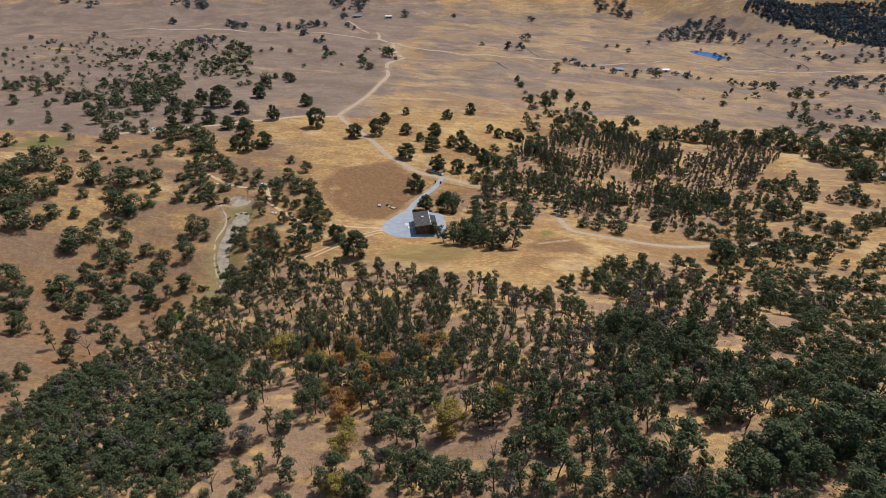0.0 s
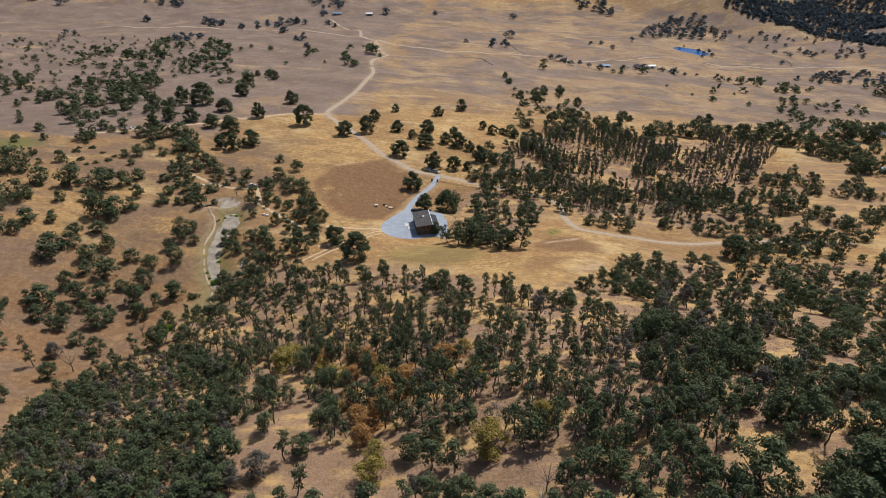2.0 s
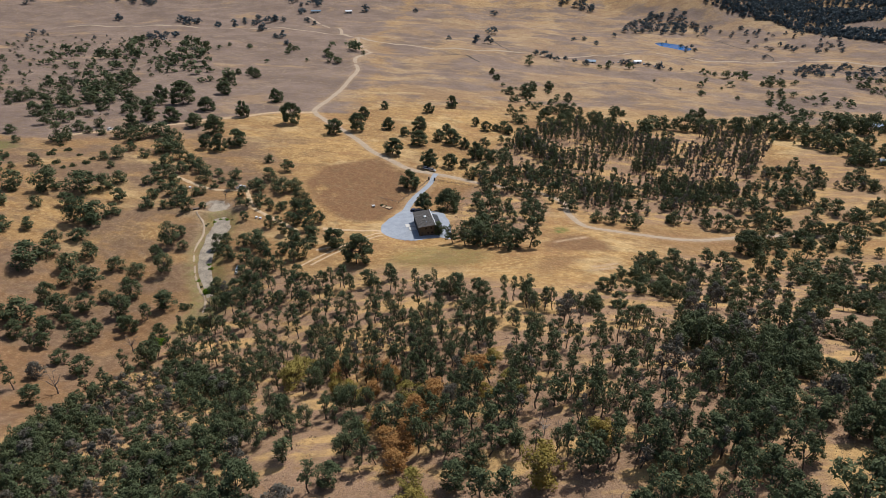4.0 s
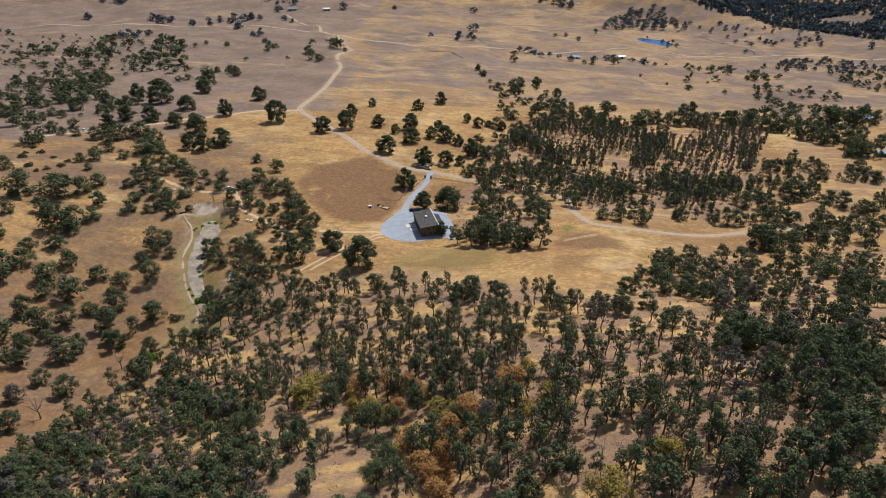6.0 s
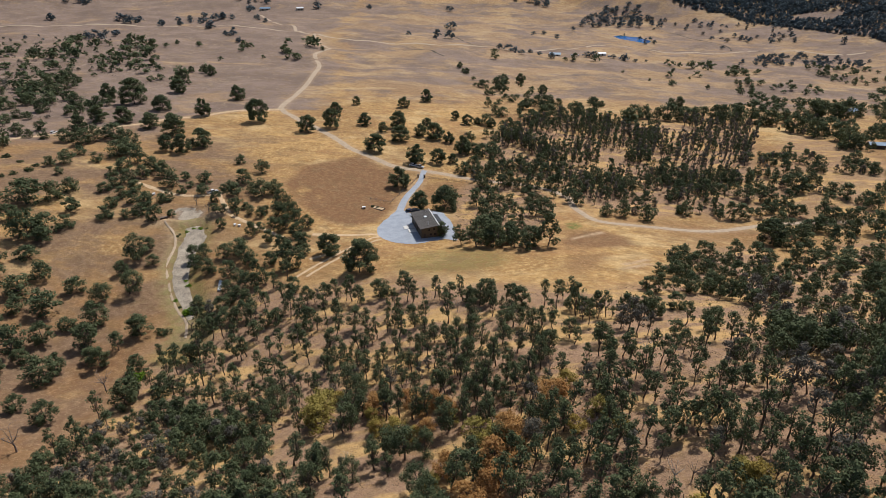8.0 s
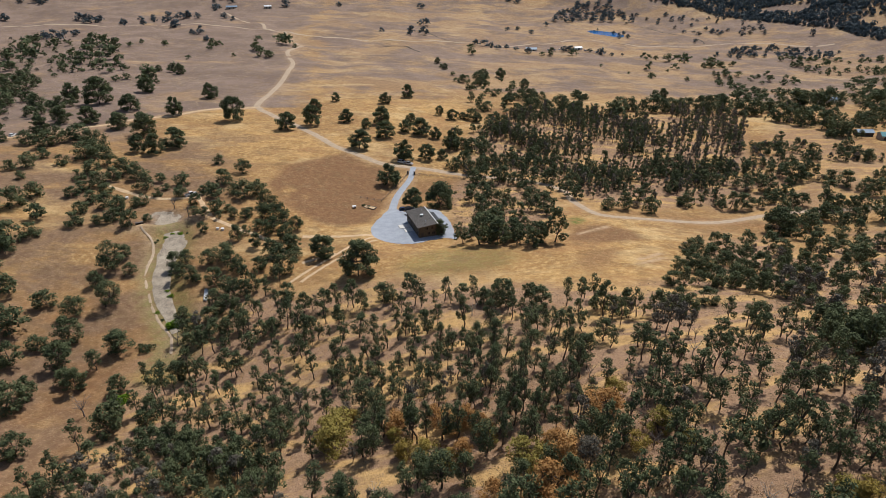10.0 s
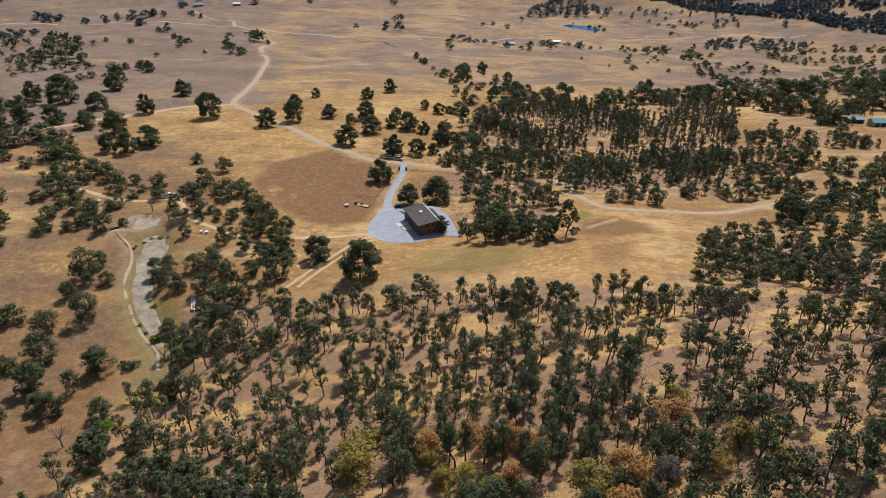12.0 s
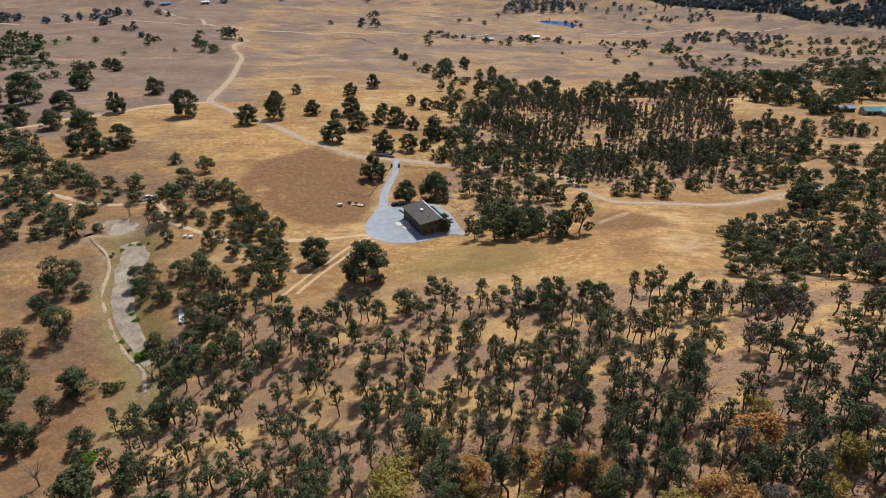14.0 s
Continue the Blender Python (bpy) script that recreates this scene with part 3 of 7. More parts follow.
def oak(seed, h=1.0, width=0.8, clumps=24, leaves=1600, leaf=0.018, fork=0.36, sides=5, low=0.32, limbs=5):
    """An oak of about height h and crown width width: a crooked trunk that forks into limbs, each limb bearing flattened
    clumps of small leaves: (wood verts, quads), (leaf verts, triangles)."""
    rng = np.random.default_rng(seed)
    lean = rng.normal(0, 0.05, 2) * h
    top = np.array((lean[0], lean[1], fork * h))
    mid = np.array((lean[0] * 0.3 + rng.normal(0, 0.025) * h, lean[1] * 0.3 + rng.normal(0, 0.025) * h, fork * 0.5 * h))
    wood = [tube([(0, 0, -0.1 * h), (0, 0, 0.02 * h), mid, top], np.array((0.030, 0.025, 0.020, 0.016)) * h, sides)]
    half = width * 0.5 * h
    off = rng.normal(0, 0.08, 2) * half
    ends, bend = [], []
    for k in range(limbs):
        a = k * 6.283 / limbs + rng.normal(0, 0.35)
        out = half * (0.35 + 0.4 * rng.random())
        rise = h * (low + (0.88 - low) * (0.35 + 0.6 * rng.random()))
        e = np.array((top[0] + out * math.cos(a), top[1] + out * math.sin(a), max(rise, fork * h + 0.06 * h)))
        m = top * 0.5 + e * 0.5 + np.array((math.cos(a), math.sin(a), 0)) * half * 0.12 * rng.normal(0.6, 0.8) - (0, 0, 0.02 * h)
        wood.append(tube([top - (0, 0, 0.05 * h * rng.random()), m, e], np.array((0.012, 0.009, 0.005)) * h, 4 if sides > 4 else 3))
        ends.append(e)
        bend.append(m)
    lead = np.array((lean[0] * 1.4, lean[1] * 1.4, 0.86 * h))
    wood.append(tube([top, top * 0.5 + lead * 0.5 + np.append(rng.normal(0, 0.03, 2) * h, 0), lead], np.array((0.016, 0.011, 0.005)) * h, 4 if sides > 4 else 3))
    ends.append(lead)
    bend.append(top * 0.5 + lead * 0.5)
    centres, radii = [], []
    for k in range(clumps):
        j = k % len(ends)
        a, up = rng.random() * 6.283, (k + 0.5) / clumps
        z = low + (0.95 - low) * rng.random()
        full = math.sqrt(max(0.10, 1 - abs(2 * (z - low) / (1 - low) - 0.72) ** 2.4))
        r = half * full * (0.30 + 0.62 * rng.random() ** 0.7)
        c = np.array((lean[0] + off[0] + r * math.cos(a), lean[1] + off[1] + r * math.sin(a), z * h))
        c = c * 0.9 + (ends[j] * (0.4 + 0.6 * up) + bend[j] * (0.6 - 0.6 * up)) * 0.1
        centres.append(c)
        radii.append(half * (0.62 + 0.55 * rng.random()) * 1.62 / clumps ** 0.5)
        if sides > 4 and k % 2 == 0:
            wood.append(tube([bend[j], bend[j] * 0.4 + c * 0.6, c], np.array((0.008, 0.006, 0.003)) * h, 3))
    centres, radii = np.array(centres), np.array(radii)
    which = rng.choice(clumps, leaves, p=radii ** 2 / (radii ** 2).sum())
    d = rng.normal(0, 1, (leaves, 3))
    d /= np.linalg.norm(d, axis=1)[:, None]
    r = radii[which] * (0.35 + 0.72 * rng.random(leaves) ** 0.55)
    p = centres[which] + d * r[:, None] * (1, 1, 0.72)
    n = d * 0.7 + rng.normal(0, 0.5, (leaves, 3)) + (0, 0, 0.5)
    n /= np.linalg.norm(n, axis=1)[:, None] + 1e-9
    t = np.cross(n, rng.normal(0, 1, (leaves, 3)))
    t /= np.linalg.norm(t, axis=1)[:, None] + 1e-9
    b = np.cross(n, t)
    s = leaf * h * (0.5 + 0.9 * rng.random(leaves))[:, None]
    q = 0.7 + 0.7 * rng.random((leaves, 3, 1))
    tri = np.stack([p + t * s * q[:, 0], p + (b - 0.4 * t) * s * q[:, 1] + n * s * 0.2, p - (b + 0.4 * t) * s * q[:, 2]], 1)
    count, wv, wf = 0, [], []
    for v, f in wood:
        wv.append(v)
        wf.append(f + count)
        count += len(v)
    return (np.concatenate(wv), np.concatenate(wf)), (tri.reshape(-1, 3), np.arange(leaves * 3).reshape(-1, 3))


def bare(seed, h=1.0, twigs=34):
    """A leafless tree: forked limbs and thin twigs."""
    rng = np.random.default_rng(seed)
    wood = [tube([(0, 0, -0.1 * h), (0.02 * h, 0, 0.25 * h), (0, 0.02 * h, 0.45 * h)], np.array((0.035, 0.025, 0.018)) * h, 5)]
    tips = []
    for k in range(6):
        a = k * 1.05 + rng.random()
        c = np.array((np.cos(a) * 0.28, np.sin(a) * 0.28, 0.62 + 0.3 * rng.random())) * h
        m = np.array((np.cos(a) * 0.12, np.sin(a) * 0.12, 0.55)) * h
        wood.append(tube([(0, 0, 0.3 * h + 0.02 * k * h), m, c], np.array((0.016, 0.011, 0.005)) * h, 4))
        tips += [m, (m + c) / 2, c]
    for k in range(twigs):
        o = tips[k % len(tips)]
        d = rng.normal(0, 1, 3) * (1, 1, 0.6) + (0, 0, 0.5)
        wood.append(tube([o, o + d * 0.06 * h, o + d * 0.11 * h + rng.normal(0, 0.01, 3) * h], np.array((0.006, 0.004, 0.002)) * h, 3))
    off, wv, wf = 0, [], []
    for v, f in wood:
        wv.append(v)
        wf.append(f + off)
        off += len(v)
    return np.concatenate(wv), np.concatenate(wf)


PLACED = []          # every tree: x, y, crown radius, kind


def scatter(poly, spacing, radius, seed, kinds=(("oak", 1.0),), holes=(), skip=(), most=4000, patchy=-9.0):
    """Trees over an area, no nearer to one another than their crowns allow."""
    rng = np.random.default_rng(seed)
    p = np.array(poly)
    lo, hi = p.min(0), p.max(0)
    n = int((hi - lo).prod() / spacing ** 2 * 5)
    c = lo + rng.random((n, 2)) * (hi - lo)
    c = c[inside(c[:, 0], c[:, 1], list(poly)) > 0]
    for other in skip:
        c = c[inside(c[:, 0], c[:, 1], list(other)) <= 0]
    cells, made = {}, 0
    names, odds = [k for k, _ in kinds], np.array([w for _, w in kinds])
    for x, y in c:
        if any(math.hypot(x - hx, y - hy) < hr for hx, hy, hr in holes):
            continue
        if noise.noise((x / 55, y / 55, seed + 0.5)) + 0.5 * noise.noise((x / 21, y / 21, seed + 7.5)) < patchy:
            continue
        gap = spacing * min(1.4, max(0.55, 0.84 + 0.75 * noise.noise((x / 22, y / 22, seed)) + 0.4 * noise.noise((x / 70, y / 70, seed))))
        key = (int(x // spacing), int(y // spacing))
        near = [q for a in (-1, 0, 1) for b in (-1, 0, 1) for q in cells.get((key[0] + a, key[1] + b), ())]
        if any(math.hypot(x - q[0], y - q[1]) < gap for q in near):
            continue
        cells.setdefault(key, []).append((x, y))
        PLACED.append((x, y, radius * (0.65 + 0.6 * rng.random()), str(rng.choice(names, p=odds / odds.sum()))))
        made += 1
        if made >= most:
            break


OAKS_SLOPE_A = [(52, 44, 2.2), (60, 44, 2.4), (71, 45, 2.1), (37, 45, 2.2), (33, 45, 2.5), (79, 45, 3.6), (27, 45, 2.6), (23, 46, 2.6), (7, 46, 2.4), (17, 46, 2.0), (67, 46, 2.1), (42, 46, 2.2), (99, 46, 4.0), (-17, 47, 2.5), (84, 47, 4.1), (63, 47, 2.4), (1, 47, 2.4), (46, 47, 2.5), (9, 48, 3.0), (57, 48, 2.2), (49, 49, 2.2), (30, 50, 2.6), (-8, 50, 2.5), (18, 51, 2.4), (10, 51, 2.1), (96, 51, 3.2), (54, 52, 2.0), (25, 52, 3.0), (72, 52, 5.2), (-22, 52, 1.3), (-16, 52, 1.9), (1, 52, 2.5)]
OAKS_SLOPE_B = [(106, 53, 4.2), (90, 53, 4.3), (63, 53, 2.5), (40, 54, 2.4), (20, 54, 2.8), (13, 54, 2.8), (43, 54, 2.1), (-32, 56, 2.4), (56, 56, 2.0), (-14, 56, 2.0), (50, 56, 3.0), (60, 56, 2.0), (104, 57, 4.4), (89, 57, 4.5), (94, 58, 3.3), (45, 58, 2.4), (99, 60, 4.5), (18, 61, 2.6), (13, 62, 2.6), (57, 62, 1.8), (49, 62, 1.8), (-38, 62, 2.8), (63, 63, 2.4), (111, 66, 5.2), (32, 66, 1.9), (46, 66, 2.5), (9, 66, 3.1), (54, 66, 1.7), (52, 67, 2.6), (-21, 67, 2.1), (-36, 67, 4.4), (60, 67, 2.5)]
OAKS_SLOPE_C = [(67, 67, 2.2), (35, 67, 2.6), (45, 68, 2.2), (42, 68, 2.2), (59, 69, 2.0), (39, 69, 2.2), (86, 70, 4.3), (36, 70, 1.6), (98, 70, 3.6), (-17, 70, 2.9), (33, 70, 1.8), (56, 71, 2.7), (30, 71, 1.8), (108, 71, 4.9), (45, 71, 2.0), (59, 72, 2.0), (48, 72, 1.8), (11, 72, 2.8), (28, 73, 1.6), (82, 73, 3.2), (39, 73, 1.6), (21, 73, 1.4), (51, 73, 1.6), (24, 74, 1.4), (33, 74, 1.7), (15, 74, 1.9), (45, 74, 2.1), (12, 75, 1.9), (63, 75, 1.8), (-12, 76, 2.2), (44, 76, 1.9), (67, 76, 3.6)]
OAKS_SLOPE_D = [(6, 76, 2.0), (61, 76, 1.6), (-16, 77, 2.6), (-104, 77, 2.1), (9, 77, 2.0), (-29, 77, 2.4), (18, 78, 3.0), (0, 78, 2.0), (46, 78, 1.4), (53, 78, 1.9), (2, 79, 1.5), (120, 79, 4.4), (72, 79, 3.0), (50, 79, 2.2), (78, 79, 3.3), (-2, 80, 1.5), (15, 80, 2.0), (20, 80, 1.8), (57, 80, 1.0), (4, 80, 1.8), (86, 81, 1.3), (68, 81, 1.9), (41, 81, 1.7), (-29, 81, 2.1), (33, 81, 1.5), (-14, 81, 2.6), (90, 81, 2.7), (38, 82, 1.8), (7, 82, 2.1), (96, 82, 2.7), (-2, 82, 2.1), (64, 83, 2.2)]
OAKS_SLOPE_E = [(47, 84, 1.8), (104, 84, 3.0), (9, 84, 1.8), (56, 84, 2.0), (26, 84, 1.3), (2, 84, 2.1), (70, 85, 1.8), (-43, 85, 1.7), (-116, 85, 2.6), (17, 85, 1.6), (-10, 85, 2.2), (37, 85, 1.8), (-39, 85, 2.8), (114, 86, 2.7), (-16, 86, 2.7), (14, 86, 1.6), (101, 86, 3.4), (-6, 87, 2.2), (46, 87, 0.8), (44, 87, 2.1), (-47, 87, 2.3), (11, 87, 1.6), (70, 88, 2.1), (34, 88, 1.6), (109, 88, 3.1), (-9, 88, 1.9), (29, 88, 2.4), (25, 88, 1.9), (65, 88, 1.8), (-44, 89, 1.7), (20, 89, 2.2), (9, 89, 1.4)]
OAKS_SLOPE_F = [(22, 89, 1.6), (16, 90, 1.4), (1, 90, 1.7), (43, 90, 1.3), (37, 91, 2.2), (88, 91, 2.5), (3, 91, 1.4), (-37, 91, 2.9), (8, 91, 1.7), (-6, 92, 2.3), (94, 92, 2.8), (62, 92, 1.9), (75, 92, 2.1), (-29, 92, 2.3), (-2, 92, 1.4), (-22, 92, 1.5), (60, 93, 1.9), (-36, 94, 2.1), (-119, 94, 2.8), (-51, 94, 2.4), (-43, 95, 1.8), (-1, 95, 2.3), (20, 95, 1.8), (-34, 95, 1.5), (-25, 95, 1.8), (21, 96, 1.5), (12, 96, 1.8), (115, 96, 2.9), (126, 96, 2.5), (-49, 96, 1.5), (19, 97, 0.9), (-15, 97, 2.4)]
OAKS_SLOPE_G = [(-19, 97, 3.0), (9, 97, 1.3), (78, 97, 2.0), (83, 97, 3.0), (66, 98, 1.4), (12, 98, 1.5), (87, 98, 3.0), (7, 98, 1.1), (-26, 99, 1.5), (24, 99, 1.1), (6, 99, 1.5), (17, 100, 0.8), (21, 100, 1.5), (76, 100, 2.0), (-38, 100, 2.5), (10, 100, 1.9), (-23, 101, 2.5), (48, 101, 2.3), (101, 101, 3.0), (8, 101, 2.3), (15, 101, 1.9), (-43, 102, 2.2), (21, 102, 2.0), (-1, 103, 1.6), (26, 103, 1.2), (53, 103, 1.5), (-50, 103, 1.9), (-10, 104, 2.5), (-4, 104, 1.4), (5, 104, 1.0), (127, 105, 2.6), (-2, 105, 1.6)]
OAKS_SLOPE_H = [(3, 105, 1.6), (-7, 105, 1.6), (20, 106, 1.0), (31, 106, 1.2), (-55, 107, 2.7), (25, 107, 1.5), (-2, 108, 1.5), (-12, 109, 1.7), (24, 109, 1.9), (-7, 109, 1.7), (8, 109, 1.5), (87, 109, 2.2), (-0, 109, 1.7), (21, 109, 2.3), (50, 109, 1.9), (11, 109, 0.8), (-15, 110, 2.1), (30, 110, 1.5), (-4, 110, 1.5), (2, 110, 1.3), (76, 110, 1.9), (32, 110, 2.2), (-18, 111, 2.1), (19, 111, 0.9), (-6, 111, 1.7), (-105, 111, 2.8), (17, 111, 1.3), (-119, 111, 3.2), (59, 112, 1.6), (-23, 112, 2.0), (-34, 112, 2.0), (11, 112, 1.3)]
OAKS_SLOPE_I = [(54, 112, 1.9), (122, 112, 3.2), (-32, 112, 2.4), (87, 113, 2.5), (5, 113, 1.8), (1, 113, 1.3), (-2, 113, 1.8), (83, 113, 2.5), (-21, 113, 1.8), (-24, 113, 1.8), (-100, 113, 2.5), (-105, 114, 1.4), (76, 114, 2.2), (15, 114, 1.8), (-4, 114, 2.0), (73, 114, 2.6), (37, 115, 1.8), (139, 115, 2.4), (26, 115, 2.0), (-45, 116, 1.8), (35, 116, 1.8), (117, 116, 4.1), (-96, 116, 2.2), (3, 116, 1.4), (-18, 117, 1.6), (68, 117, 2.6), (71, 117, 2.6), (-6, 117, 1.8), (-30, 117, 1.8), (-24, 117, 2.1), (9, 117, 1.8), (-11, 118, 1.6)]
OAKS_SLOPE_J = [(-129, 118, 2.1), (-52, 118, 1.8), (21, 118, 0.9), (5, 118, 1.4), (31, 118, 1.4), (-33, 118, 2.8), (-106, 118, 1.8), (-4, 118, 1.4), (27, 119, 1.2), (-12, 119, 1.9), (-1, 119, 1.9), (-9, 120, 1.2), (44, 120, 1.2), (32, 120, 1.0), (49, 120, 2.0), (4, 120, 1.7), (7, 121, 1.4), (-32, 121, 1.9), (27, 122, 1.9), (-11, 122, 1.4), (31, 122, 1.9), (131, 122, 2.9), (-103, 122, 1.9), (-57, 122, 1.9), (12, 122, 2.2), (-7, 123, 1.7), (-18, 123, 1.4), (-2, 123, 1.9), (-55, 123, 2.2), (67, 124, 2.4), (-19, 124, 1.2), (61, 124, 1.7)]
OAKS_SLOPE_K = [(26, 124, 2.0), (-47, 124, 1.9), (-13, 125, 1.2), (-149, 125, 4.3), (46, 125, 1.3), (113, 125, 3.4), (93, 126, 2.1), (-35, 126, 1.2), (-21, 126, 1.2), (-8, 127, 1.2), (-53, 127, 3.0), (2, 127, 1.8), (81, 127, 2.1), (13, 127, 1.8), (59, 128, 2.1), (-32, 128, 2.5), (-5, 128, 1.8), (55, 128, 1.8), (34, 128, 1.3), (45, 128, 2.3), (1, 129, 1.5), (4, 129, 1.3), (-142, 129, 1.3), (-43, 129, 1.8), (-48, 129, 1.4), (-41, 129, 0.8), (15, 129, 2.6), (-11, 129, 1.5), (108, 129, 3.1), (-27, 129, 1.5), (54, 131, 1.6), (28, 131, 2.6)]
OAKS_SLOPE_L = [(92, 131, 2.2), (11, 131, 1.8), (-64, 131, 1.8), (-52, 131, 2.1), (8, 132, 1.6), (-23, 132, 1.3), (-17, 132, 1.3), (-35, 132, 3.1), (-28, 132, 1.3), (74, 132, 2.6), (-13, 132, 1.6), (-68, 133, 2.3), (13, 133, 1.6), (-39, 133, 1.6), (-118, 133, 3.6), (-4, 133, 2.4), (-8, 133, 1.3), (-19, 133, 1.6), (-31, 133, 1.6), (-104, 134, 2.0), (-57, 135, 2.4), (-11, 135, 1.1), (-66, 136, 1.9), (-76, 136, 1.3), (56, 136, 1.7), (-45, 136, 1.0), (-73, 136, 1.9), (-49, 136, 1.3), (-20, 137, 1.2), (22, 137, 2.5), (-47, 137, 1.1), (59, 137, 2.3)]
OAKS_SLOPE_M = [(-79, 137, 1.1), (-51, 137, 1.6), (-28, 137, 1.4), (-22, 138, 1.1), (-62, 138, 1.4), (-166, 138, 3.4), (-15, 138, 1.4), (-70, 138, 1.6), (-129, 138, 2.9), (-1, 138, 1.9), (-31, 138, 1.6), (-83, 139, 2.2), (-4, 139, 2.2), (142, 139, 3.6), (-54, 139, 1.4), (-7, 139, 1.7), (5, 139, 2.5), (-42, 140, 1.4), (53, 140, 2.0), (131, 140, 3.7), (-27, 140, 1.4), (-86, 141, 2.2), (-100, 141, 4.2), (-17, 141, 1.4), (-162, 141, 4.0), (-91, 142, 2.8), (-34, 142, 2.3), (-23, 142, 1.2), (-39, 142, 1.7), (-8, 143, 1.4), (-73, 143, 1.1), (152, 143, 3.2)]
OAKS_SLOPE_N = [(13, 143, 2.0), (-59, 143, 2.0), (-69, 144, 2.0), (-24, 144, 1.7), (-44, 144, 1.1), (-56, 144, 1.4), (19, 144, 1.5), (-99, 144, 2.5), (-62, 145, 1.3), (-143, 145, 2.6), (16, 145, 1.5), (-90, 145, 2.5), (29, 145, 1.8), (-43, 145, 1.4), (-140, 146, 2.6), (19, 146, 1.2), (-82, 146, 1.7), (-10, 146, 1.5), (6, 146, 1.8), (-99, 146, 2.0), (-13, 147, 2.3), (-39, 147, 1.5), (12, 147, 1.5), (-80, 147, 2.0), (-32, 147, 1.8), (-95, 147, 2.0), (-7, 147, 2.4), (-16, 148, 1.7), (-2, 148, 2.4), (-20, 148, 1.2), (-49, 148, 1.8), (9, 149, 3.0)]
OAKS_SLOPE_O = [(-150, 149, 3.6), (48, 149, 3.1), (-58, 150, 1.3), (-53, 150, 1.2), (35, 150, 1.9), (40, 150, 2.5), (-64, 150, 1.8), (11, 150, 1.2), (-35, 150, 1.8), (-75, 151, 1.5), (29, 151, 2.5), (-23, 151, 2.1), (-92, 151, 2.1), (43, 151, 2.5), (20, 151, 1.5), (-43, 152, 2.7), (27, 152, 2.2), (6, 152, 1.5), (-16, 152, 1.2), (-131, 152, 4.9), (33, 153, 2.5), (-146, 154, 3.6), (-88, 154, 1.5), (9, 155, 1.6), (-77, 155, 1.5), (-32, 155, 1.7), (-30, 155, 1.6), (-91, 155, 1.8), (-62, 155, 1.9), (49, 156, 2.9), (57, 157, 3.0), (-52, 157, 1.6)]
OAKS_SLOPE_P = [(28, 157, 2.9), (-2, 157, 2.6), (80, 157, 3.1), (-9, 158, 2.2), (4, 158, 1.6), (-27, 158, 1.4), (-72, 158, 1.9), (-81, 159, 1.9), (-105, 159, 2.8), (-56, 159, 1.8), (-19, 159, 2.6), (23, 159, 2.0), (-130, 159, 2.8), (-71, 160, 1.9), (-60, 160, 1.9), (-54, 160, 1.6), (-141, 160, 2.8), (-25, 160, 1.6), (-89, 161, 3.2), (-34, 161, 1.9), (-117, 161, 3.4), (-43, 161, 2.2), (-24, 161, 1.3), (146, 161, 3.6), (-86, 161, 2.2), (165, 162, 3.5), (20, 162, 2.0), (-16, 163, 1.6), (-76, 163, 2.3), (14, 163, 3.3), (-146, 164, 4.7), (-123, 164, 3.1)]
OAKS_SLOPE_Q = [(4, 164, 1.7), (-95, 164, 2.6), (-100, 164, 1.6), (-17, 164, 1.3), (-38, 164, 3.0), (78, 165, 2.9), (-24, 165, 1.7), (29, 165, 2.1), (140, 166, 4.2), (11, 167, 2.4), (-50, 167, 1.3), (1, 167, 2.7), (9, 167, 1.4), (-54, 167, 1.3), (-49, 168, 0.8), (4, 168, 2.7), (-70, 168, 2.7), (76, 169, 2.9), (-52, 170, 2.4), (87, 170, 2.2), (-116, 170, 2.3), (-78, 171, 1.7), (-156, 171, 3.8), (-2, 171, 2.8), (-128, 171, 4.4), (-65, 172, 1.7), (2, 172, 2.5), (58, 172, 2.6), (-141, 172, 3.9), (-82, 172, 2.0), (-4, 172, 2.1), (-55, 173, 2.4)]
OAKS_SLOPE_R = [(-86, 173, 2.1), (-16, 174, 1.4), (-45, 174, 2.4), (69, 174, 3.0), (-26, 174, 1.5), (56, 175, 3.0), (96, 175, 3.1), (-8, 175, 2.5), (-20, 176, 1.8), (-49, 176, 1.8), (-68, 176, 2.4), (-57, 176, 2.1), (-91, 177, 2.4), (-22, 177, 2.1), (-79, 177, 1.8), (-13, 177, 2.0), (-74, 177, 2.1), (-61, 178, 2.1), (-65, 178, 2.8), (-29, 178, 1.8), (-112, 178, 4.5), (-27, 179, 1.1), (77, 179, 3.5), (-39, 181, 2.3), (-77, 181, 2.2), (-89, 181, 2.9), (-41, 183, 2.2), (-130, 183, 4.2), (-75, 183, 2.5), (-32, 183, 3.3), (-43, 184, 1.8), (-61, 184, 2.2)]
OAKS_SLOPE_S = [(-95, 184, 2.2), (-57, 185, 2.6), (-54, 185, 1.1), (-47, 185, 1.9), (-71, 185, 1.8), (-50, 186, 2.6), (-23, 186, 2.6), (72, 187, 3.3), (-71, 188, 1.1), (-66, 189, 1.9), (-74, 189, 1.9), (92, 190, 3.4), (71, 191, 3.3), (102, 193, 3.0), (119, 196, 3.1), (112, 197, 3.1), (-64, 197, 2.8), (85, 199, 3.1), (-72, 200, 2.0), (-79, 201, 2.4), (-76, 204, 2.4), (-68, 205, 2.1), (-81, 211, 2.5), (-70, 215, 5.1), (-78, 219, 3.0), (-76, 229, 3.6), (-70, 234, 3.3), (-82, 237, 2.8)]
